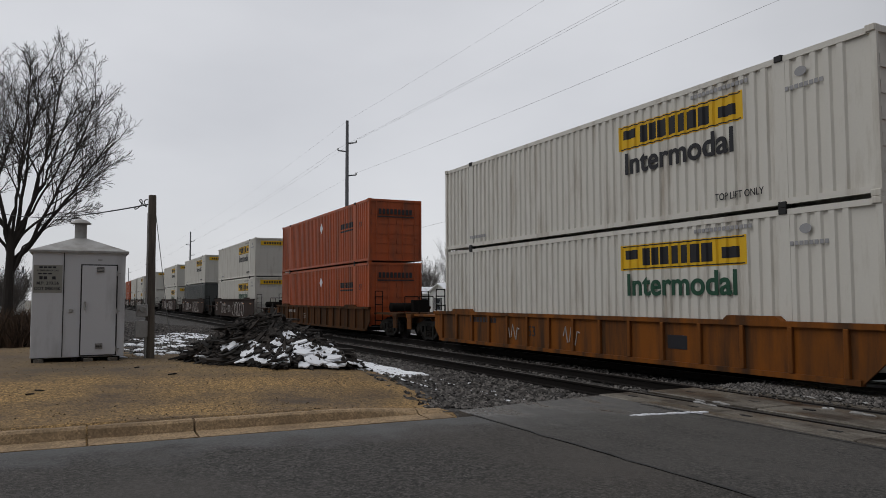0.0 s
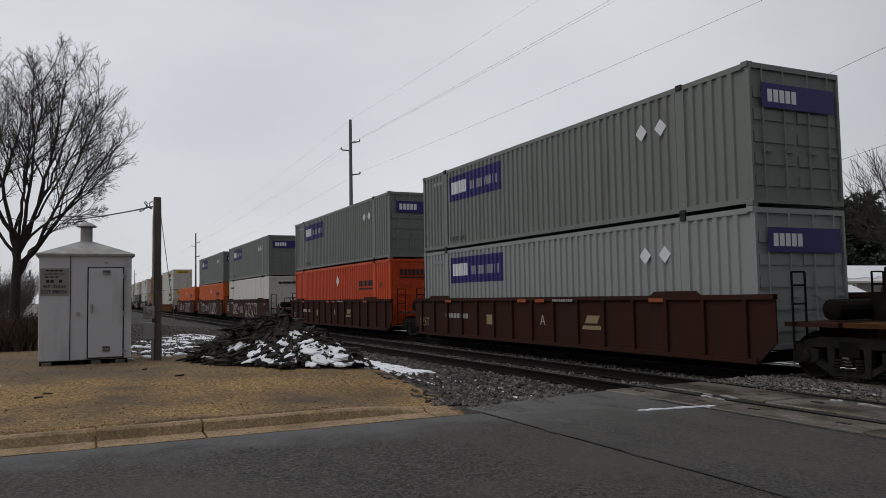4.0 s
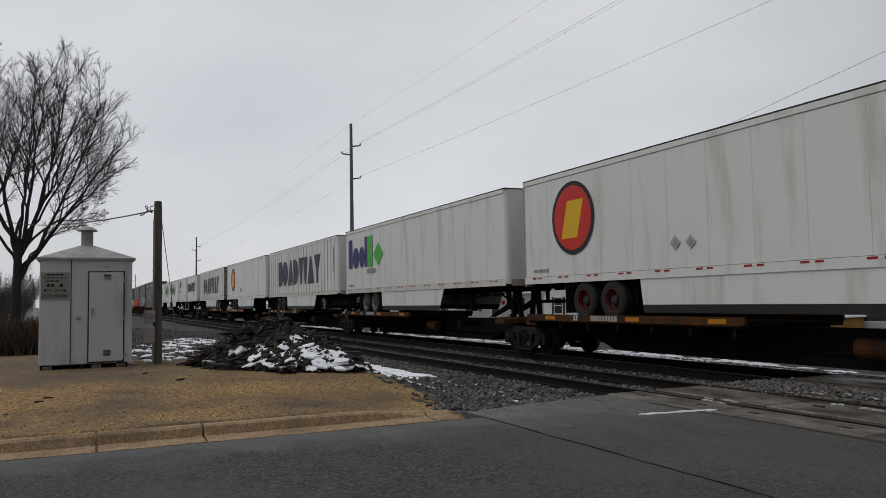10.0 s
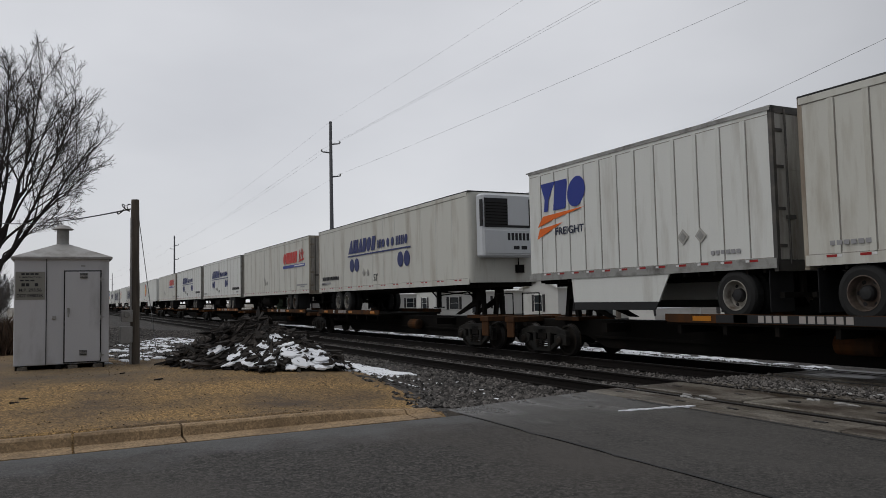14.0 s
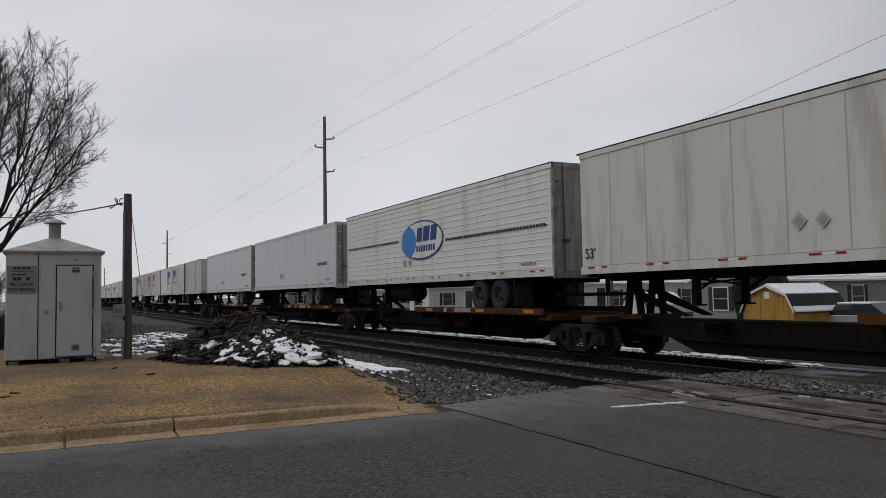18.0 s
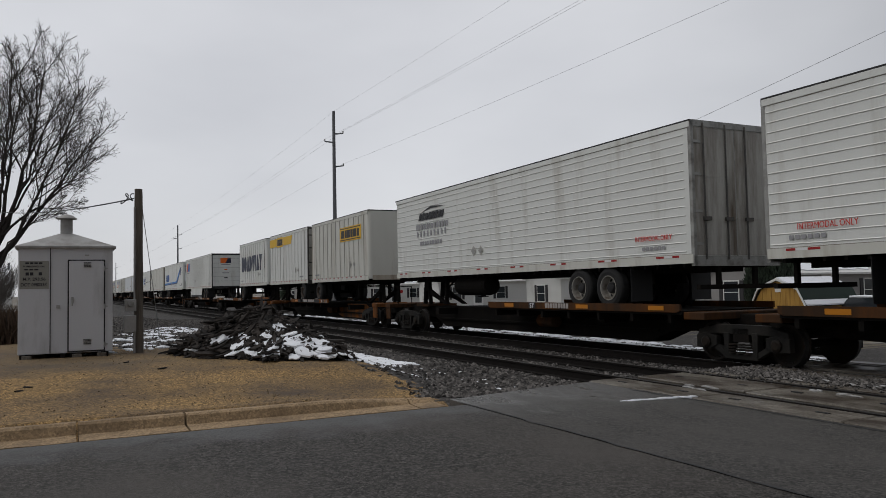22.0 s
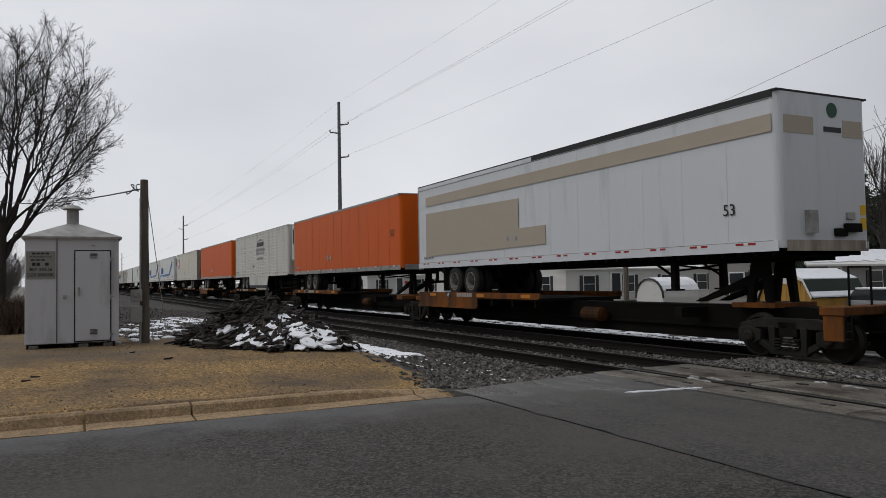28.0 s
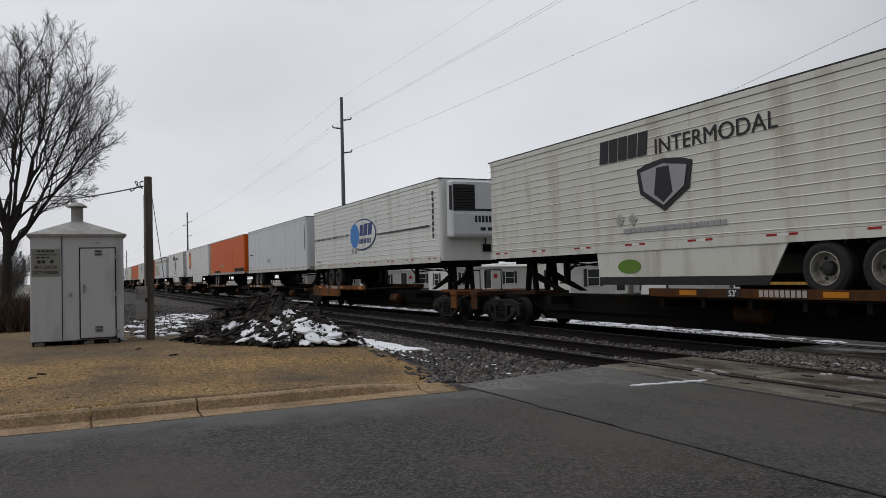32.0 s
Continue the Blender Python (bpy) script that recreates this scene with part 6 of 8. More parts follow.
        def strip2():
            bm = bmesh.new()
            for k in range(n):
                x = 0.42 + (L - 1.5) * k / (n - 1)
                span(bm, x + 0.21, x + (0.45 if pitch > 1.5 else 0.3), -1.306, -1.302, FLOOR + 0.075, FLOOR + 0.12)
            return mesh_of("white_tape", bm, REFLECT_WHITE)
        tagged(put("red_tape", once(("tape", L, right, pitch), strip), t), kind="stuff")
        tagged(put("white_tape", once(("tape2", L, right, pitch), strip2), t), kind="stuff")
    if style == "posts":
        n = int(L / 0.61)

        def post(bm, x, y0, y1):
            box(bm, x - 0.05, x + 0.05, y0, y1, FLOOR + 0.14, TOP - 0.17)
            box(bm, x - 0.075, x - 0.051, y0 + (0.009 if y0 < 0 else 0), y1 - (0.009 if y0 > 0 else 0), FLOOR + 0.14, TOP - 0.17)

        def near_post():
            bm = bmesh.new()
            post(bm, 0, -1.306, -1.284)
            return mesh_of("side_post", bm, mat)

        def far_posts():
            bm = bmesh.new()
            for k in range(1, n):
                post(bm, L * k / n, 1.284, 1.301)
            return mesh_of("far_side_post", bm, mat)
        for k in range(1, n):
            put("side_post", once(("post", mat.name), near_post), t, (L * k / n, 0, 0))
        tagged(put("far_side_post", once(("posts", L, mat.name), far_posts), t), kind="stuff")

        # one dark strip beside each post: rivet row and the post's shade together
        def rivet_shade_strips():
            bm = bmesh.new()
            for k in range(1, n):
                box(bm, L * k / n + 0.052, L * k / n + 0.070, -1.2885, -1.284, FLOOR + 0.16, TOP - 0.19)
            return mesh_of("rivet_line", bm, RIVET_SHADE)
        if pale:
            tagged(put("rivet_line", once(("rivet_shade_strips", L), rivet_shade_strips), t), kind="stuff")
    elif style in ("panel", "plain"):
        w = 0.012 if style == "panel" else 0.006

        def seams():
            bm = bmesh.new()
            n = int(L / 1.24)
            for k in range(1, n):
                x = L * k / n
                for y0, y1 in ((-1.290, -1.284), (1.284, 1.290)):
                    box(bm, x - w, x + w, y0, y1, FLOOR + 0.14, TOP - 0.17)
            return mesh_of("panel_seam", bm, ORANGE_C if mat is ORANGE else SEAM_SOFT if style == "plain" else SEAM)
        tagged(put("panel_seam", once(("seams", L, mat.name, style), seams), t), kind="stuff")
    elif style == "ribbed":
        def rib(d):
            bm = bmesh.new()
            y = 1.285 * d
            v = [bm.verts.new(q) for q in ((0.08, y, -0.016), (L - 0.2, y, -0.016), (L - 0.2, y + d * 0.014, 0), (0.08, y + d * 0.014, 0), (L - 0.2, y, 0.016), (0.08, y, 0.016))]
            for f in ((0, 1, 2, 3), (3, 2, 4, 5), (0, 3, 5), (1, 4, 2)):
                bm.faces.new([v[i] for i in f])
            return mesh_of("side_rib", bm, mat)
        for k in range(14):
            put("side_rib", once(("rib", L, mat.name), lambda: rib(-1)), t, (0, 0, FLOOR + 0.20 + 0.194 * k))
    if skirt:
        a, b = skirt[0], skirt[1]
        if len(skirt) > 2:
            shape = [(a + 0.05, 1.47), (a, FLOOR - 0.06), (b, FLOOR - 0.06), (b - 0.12, 1.47)]
        else:
            shape = [(a + 0.08, 1.47), (a, FLOOR - 0.06), (b, FLOOR - 0.06), (b - 0.36, 1.47)]

            def flap():
                bm = bmesh.new()
                prism(bm, [(a + 0.1, 1.28), (a + 0.08, 1.47), (b - 0.36, 1.47), (b - 0.5, 1.28)], -0.012, 0.012)
                return mesh_of("skirt_flap", bm, BLACK)
            for y in (-1.262, 1.262):
                put("skirt_flap", once(("flap", skirt), flap), t, (0, y, 0), "black rubber edge of the skirt")

        def panel():
            bm = bmesh.new()
            prism(bm, shape, -0.015, 0.015)
            return mesh_of("side_skirt", bm, mat)
        for y in (-1.265, 1.265):
            put("side_skirt", once(("skirt", skirt, mat.name), panel), t, (0, y, 0))
    if not reefer:
        def nose_sill():
            bm = bmesh.new()
            span(bm, L - 0.004, L + 0.012, -1.12, 1.12, FLOOR - 0.06, FLOOR + 0.15)
            return mesh_of("nose_sill", bm, RUSTY_WHITE if pale else trim)

        def plug_box():
            bm = bmesh.new()
            span(bm, L - 0.004, L + 0.09, -0.16, 0.16, 2.36, 2.52)
            return mesh_of("plug_box", bm, UNDER, 0.015)
        put("nose_sill", once(("nose sill", L, right, pale, trim.name), nose_sill), t)
        put("plug_box", once(("plug box", L, right), plug_box), t, (0, 0.35, 0), "black hose and plug box")
    if tank:
        def fuel():
            bm = bmesh.new()
            lathe(bm, [(0.1, -1.1), (0.3, -1.05), (0.33, -0.9), (0.33, 0.9), (0.3, 1.05), (0.1, 1.1)], "x", 18, (f(L - 5.6), -0.75, 1.72))
            return mesh_of("fuel_tank", bm, UNDER)
        put("fuel_tank", once(("tank", L, right), fuel), t)
    if reefer:
        def unit():
            bm = bmesh.new()
            span(bm, L, L + 0.50, -1.04, 1.04, 2.95, 5.04)
            return mesh_of("cooling_unit", bm, WHITE_COOL, 0.07)
        u = put("cooling_unit", once(("reefer", L, right), unit), t, label="white refrigeration unit with black grille")

        def grille():
            bm = bmesh.new()
            span(bm, L + 0.49, L + 0.512, -0.98, -0.10, 3.92, 4.88)
            return mesh_of("grille", bm, BLACK, 0.004)

        def vent():
            bm = bmesh.new()
            span(bm, L + 0.30, L + 0.49, -0.009, 0.009, 3.96, 4.84)
            return mesh_of("side_vent", bm, BLACK)
        for y in (-1.042, 1.042):
            put("side_vent", once(("side vent", L, right), vent), u, (0, y, 0))

        def side_grille():
            bm = bmesh.new()
            span(bm, L + 0.49, L + 0.512, 0.72, 0.98, 3.92, 4.88)
            return mesh_of("grille", bm, BLACK)

        def sill_grille():
            bm = bmesh.new()
            span(bm, L + 0.49, L + 0.510, -0.10, 0.72, 3.92, 4.00)
            return mesh_of("grille", bm, BLACK)
        g = put("grille", once(("grille", L, right), grille), u)
        put("grille", once(("grille2", L, right), side_grille), u)
        put("grille", once(("grille3", L, right), sill_grille), u)

        def slat():
            bm = bmesh.new()
            span(bm, L + 0.512, L + 0.525, -0.94, -0.14, -0.012, 0.012)
            return mesh_of("slat", bm, UNDER)
        for k in range(8):
            put("slat", once(("slat", L, right), slat), g, (0, 0, 4.02 + 0.1 * k))

        def lid():
            bm = bmesh.new()
            span(bm, L + 0.44, L + 0.52, -1.0, 1.0, 3.06, 3.84)
            return mesh_of("service_lid", bm, WHITE_COOL, 0.02)
        lid_ob = put("service_lid", once(("lid", L, right), lid), u)

        def mark():
            bm = bmesh.new()
            span(bm, L + 0.52, L + 0.524, -0.05, 0.05, -0.12, 0.12)
            return mesh_of("lid_mark", bm, INKBLACK)
        for k in range(6):
            put("lid_mark", once(("lid mark", L, right), mark), lid_ob, (0, -0.08 + 0.145 * k, 3.62))
        for y in (0.2, 0.5):
            put("lid_mark", once(("lid mark", L, right), mark), lid_ob, (0, y, 3.26), turn=Matrix.Diagonal((1, 2.2, 0.5, 1)))

        def fittings():
            bm = bmesh.new()
            span(bm, L, L + 0.10, 0.45, 0.75, 2.45, 2.72)
            tube(bm, (f(L + 0.05), 0.55, 2.72), (f(L + 0.12), 0.5, 2.95), 0.02)
            return mesh_of("hose_fitting", bm, UNDER)
        put("hose_fitting", once(("fittings", L, right), fittings), u)
    return rider(t, s)


SIDE = -1.3045        # face of the near side, for signs


def plate(t, name, outline, mat, label="", d=0.004, y=SIDE):
    """A flat painted shape on the near side: outline of (x, z)."""
    bm = bmesh.new()
    prism(bm, outline, y - d, y + 0.004)
    return part(name, bm, mat, t, label)


def disc(t, name, x, z, rx, rz, mat, label="", d=0.004, y=SIDE):
    return plate(t, name, [(x + rx * math.cos(2 * math.pi * k / 28), z + rz * math.sin(2 * math.pi * k / 28)) for k in range(28)], mat, label, d, y)


def wordmark(t, x0, x1, z0, z1, n, mat, slant=0.0, gap=0.16, y=SIDE, seed=1, d=0.004):
    """A brand's lettering reduced to a row of plain solid blocks in its colour, uneven in width and height."""
    rng = random.Random(seed)
    widths = [rng.uniform(0.75, 1.25) for _ in range(n)]
    w = (x1 - x0) / sum(widths)
    a = x0
    for k in widths:
        b = a + w * k * (1 - gap)
        top = z1 - (z1 - z0) * rng.choice((0.0, 0.0, 0.0, 0.06))
        bm = bmesh.new()
        h = slant * (top - z0)
        prism(bm, [(a, z0), (a + h, top), (b + h, top), (b, z0)], y - d, y + 0.004)
        part("wordmark_block", bm, mat, t)
        a += w * k


def bars(t, x0, x1, z0, z1, n, mat, y=SIDE):
    """Writing too small to read, or a number: a row of plain bars."""
    bm = bmesh.new()
    w = (x1 - x0) / n
    for k in range(n):
        box(bm, x0 + w * k, x0 + w * (k + 0.74), y - 0.004, y + 0.003, z0, z1)
    tagged(part("number_mark", bm, mat, t), kind="stuff")


def upright_bars(t, x, z0, z1, n, mat, w=0.12):
    bm = bmesh.new()
    h = (z1 - z0) / n
    for k in range(n):
        box(bm, x, x + w, SIDE - 0.004, SIDE + 0.003, z0 + h * k, z0 + h * (k + 0.72))
    tagged(part("number_mark", bm, mat, t), kind="stuff")


def words(t, text, x, z, height, mat, bold=0.0, wide=1.0, y=SIDE, width=0.0):
    put("lettering", lettering(text, height, mat, bold, wide, width), t, (x, y - 0.002, z))


def diamond(t, x, z, r, mat=SEAM):
    """A hinged hazard placard frame, nothing in it."""
    holder = plate(t, "placard_holder", [(x - r, z), (x - r * 0.3, z + r * 0.7), (x, z + r), (x + r * 0.3, z + r * 0.7), (x + r, z), (x, z - r)], mat, d=0.006)
    if mat is SEAM:
        k = r * 0.62
        plate(holder, "placard_face", [(x - k, z), (x, z + k), (x + k, z), (x, z - k)], ALU, d=0.010)


# ---- containers and well cars
RIDGE = 0.278


def ridge_y(x):
    """Depth of the corrugated side at x."""
    u = (x - 0.25) % RIDGE
    if u < 0.03:
        q = u / 0.03
    elif u < 0.145:
        q = 1.0
    elif u < 0.175:
        q = (0.175 - u) / 0.03
    else:
        q = 0.0
    return -1.250 - 0.044 * q


def wavy_sign(c, name, x0, x1, z0, z1, mat, label="", lift=0.004):
    """Paint that follows the ridges of the side."""
    xs = [x0]
    k = math.floor((x0 - 0.25) / RIDGE)
    while True:
        base = 0.25 + RIDGE * k
        for u in (0.0, 0.03, 0.145, 0.175):
            if x0 < base + u < x1:
                xs.append(base + u)
        if base > x1:
            break
        k += 1
    xs.append(x1)
    bm = bmesh.new()
    cols = [(bm.verts.new((x, ridge_y(x) - lift, z0)), bm.verts.new((x, ridge_y(x) - lift, z1)), bm.verts.new((x, ridge_y(x) + 0.006, z0)), bm.verts.new((x, ridge_y(x) + 0.006, z1))) for x in xs]
    for a, b in zip(cols, cols[1:]):
        bm.faces.new((a[0], b[0], b[1], a[1]))
        bm.faces.new((a[2], a[3], b[3], b[2]))
        bm.faces.new((a[1], b[1], b[3], a[3]))
        bm.faces.new((a[0], a[2], b[2], b[0]))
    for a in (cols[0], cols[-1]):
        bm.faces.new((a[0], a[1], a[3], a[2]))
    return part(name, bm, mat, c, label)


def wavy_blocks(c, x0, x1, z0, z1, n, mat, gap=0.16, seed=1):
    rng = random.Random(seed)
    widths = [rng.uniform(0.75, 1.25) for _ in range(n)]
    w = (x1 - x0) / sum(widths)
    for k in widths:
        wavy_sign(c, "wordmark_block", x0, x0 + w * k * (1 - gap), z0, z1, mat, lift=0.008)
        x0 += w * k


def container_mesh(mat, L=LONG, flat=False):
    """Corrugated sides, ends, roof and floor in one sheet."""
    def build():
        bm = bmesh.new()
        C = 2.896
        xs = [0.06]
        for k in range(int((L - 0.5) / RIDGE)):
            xs += [0.25 + RIDGE * k + u for u in (0.0, 0.03, 0.145, 0.175)] if not flat else []
        xs.append(L - 0.06)
        ring = [(x, -1.285 if flat else ridge_y(x) if 0.1 < x < L - 0.1 else -1.250) for x in xs]
        ring += [(x, -y) for x, y in reversed(ring)]
        slab(bm, ring, 0.10, C - 0.03)
        return mesh_of("box_shell", bm, mat)
    return once(("shell", mat.name, L, flat), build)


def container_frame(mat, L=LONG):
    def build():
        bm = bmesh.new()
        C = 2.896
        for y0, y1 in ((-1.30, -1.24), (1.24, 1.30)):
            box(bm, 0, L, y0, y1, 0.065, 0.18)
            box(bm, 0, L, y0, y1, C - 0.11, C)
            for x in (0.0, L - 0.12):
                box(bm, x, x + 0.12, y0, y1, 0.17, C - 0.11)
            for x in (1.98 - 0.13, L - 1.98 - 0.13):
                box(bm, x, x + 0.26, y0, y1, 0.17, C - 0.11)
        for x in (0.0, L - 0.1):
            box(bm, x, x + 0.1, -1.24, 1.24, 0.065, 0.17)
            box(bm, x, x + 0.1, -1.24, 1.24, C - 0.11, C)
        return mesh_of("frame", bm, mat)
    return once(("cframe", mat.name, L), build)


def container_doors(mat, L=LONG):
    def build():
        bm = bmesh.new()
        for z in (0.42, 0.85, 1.3, 1.75, 2.2):
            for y in (-1.18, 0.06):
                box(bm, L - 0.07, L - 0.03, y, y + 1.12, z, z + 0.22)
        for y in (-0.95, -0.35, 0.35, 0.95):
            tube(bm, (L + 0.0, y, 0.1), (L + 0.0, y, 2.85), 0.018, n=6)
            box(bm, L - 0.02, L + 0.03, y, y + 0.2, 1.1, 1.16)
        return mesh_of("door_ribs", bm, mat)
    return once(("cdoors", mat.name, L), build)


def casting(mat=BLACK):
    bm = bmesh.new()
    box(bm, -0.09, 0.09, -0.08, 0.08, -0.06, 0.06)
    return mesh_of("corner_casting", bm, mat, 0.01)


def container(s, level, mat, label, brand=None, stage=0.42, L=LONG):
    """level 0 sits in the well, level 1 on top of the lower box."""
    z = stage + level * 2.92
    c = thing("container", label, "shipping container", "containers on the train", (0, 0, z))
    put("box_shell", container_mesh(mat, L, brand == "low_number"), c)
    put("frame", container_frame(mat, L), c)
    put("door_panel", container_doors(mat, L), c)
    cast = once("casting", casting)
    corner = once(("corner", mat.name), lambda: casting(mat))
    for x in (0.1, 1.98, L - 1.98, L - 0.1):
        for zz in (0.06, 2.86):
            put("corner_casting", cast if 1 < x < L - 1 else corner, c, (x, -1.255 if 1 < x < L - 1 else -1.25, zz))
    Y = -1.302
    if brand == "yellow_sign":
        wavy_sign(c, "sign", 9.82, 13.72, 1.90, 2.50, YELLOW, "yellow sign with dark lettering blocks")
        for z0, z1 in ((1.92, 1.945), (2.455, 2.48)):
            wavy_sign(c, "sign_line", 9.87, 13.67, z0, z1, INKBLACK, lift=0.008)
        wavy_blocks(c, 10.62, 12.88, 2.0, 2.4, 7, INKBLACK, seed=4)
        wavy_sign(c, "sign_emblem", 13.06, 13.5, 2.05, 2.28, INKBLACK, lift=0.008)
        wavy_sign(c, "sign_emblem", 10.0, 10.42, 2.16, 2.38, INKBLACK, lift=0.008)
        words(c, "Intermodal", 11.76, 1.55, 0.52, DKGREEN if level == 0 else INKBLACK, 0.03, y=Y, width=3.4)
        words(c, "TOP LIFT ONLY", 13.56, 0.40, 0.15, INKBLACK, 0.0, y=Y, width=1.25)
        bars(c, 12.3, 13.9, 2.62, 2.70, 14, GREY, Y)
        bars(c, 14.75, 15.6, 2.2, 2.28, 8, GREY, Y)
        disc(c, "emblem", 15.1, 2.5, 0.13, 0.09, GREY, y=Y)
        bars(c, 1.9, 3.0, 0.32, 0.42, 9, GREY, Y)
        bm = bmesh.new()
        box(bm, L + 0.03, L + 0.036, -0.9, 0.9, 2.35, 2.68)
        part("end_sign", bm, YELLOW, c, "yellow sign on the doors")
        bm = bmesh.new()
        for k in range(7):
            box(bm, L + 0.036, L + 0.04, -0.65 + 0.19 * k, -0.53 + 0.19 * k, 2.42, 2.6)
        part("end_sign_block", bm, INKBLACK, c)
    elif brand == "navy_sign":
        wavy_sign(c, "sign", 2.33, 6.08, 1.70, 2.60, PURPLE, "dark blue sign with pale lettering blocks")
        wavy_blocks(c, 2.5, 3.7, 1.95, 2.38, 4, INKWHITE, 0.14, 3)
        wavy_blocks(c, 3.95, 5.9, 1.97, 2.26, 10, GREY, 0.45, 9)
        words(c, "TOP LIFT ONLY", 2.95, 0.36, 0.15, INKBLACK, 0.0, y=Y, width=1.25)
        diamond(c, 12.87, 2.1, 0.2, INKWHITE)
        diamond(c, 13.54, 2.1, 0.2, INKWHITE)
        bars(c, 1.0, 1.8, 2.45, 2.55, 6, GREY, Y)
        bm = bmesh.new()
        box(bm, L + 0.03, L + 0.036, -1.0, 1.1, 2.0, 2.5)
        part("end_sign", bm, PURPLE, c, "dark blue sign on the doors")
        bm = bmesh.new()
        for k in range(5):
            box(bm, L + 0.036, L + 0.04, -0.85 + 0.17 * k, -0.72 + 0.17 * k, 2.12, 2.38)
        part("end_sign_block", bm, INKWHITE, c)
    elif brand == "dark_wordmark":
        wavy_blocks(c, 12.0, 13.8, 1.78, 2.04, 9, INKBLACK, 0.16, 6)
        wavy_sign(c, "underline", 11.95, 13.8, 1.62, 1.70, INKBLACK)
        diamond(c, 8.65, 2.12, 0.27, INKWHITE)
        words(c, "53'", 15.0, 1.8, 0.26, INKBLACK, 0.0, 1.0, Y)
        bm = bmesh.new()
        for k in range(9):
            box(bm, L + 0.03, L + 0.036, -0.85 + 0.19 * k, -0.72 + 0.19 * k, 2.2, 2.45)
        box(bm, L + 0.03, L + 0.036, -0.9, 0.9, 2.06, 2.12)
        part("end_block", bm, INKBLACK, c)
    elif brand == "low_number":
        bars(c, 0.9, 2.6, 2.2, 2.36, 8, INKBLACK, Y)
        bm = bmesh.new()
        box(bm, L, L + 0.008, -0.6, 0.9, 2.35, 2.5)
        part("end_bars", bm, INKBLACK, c)
    return rider(c, s)


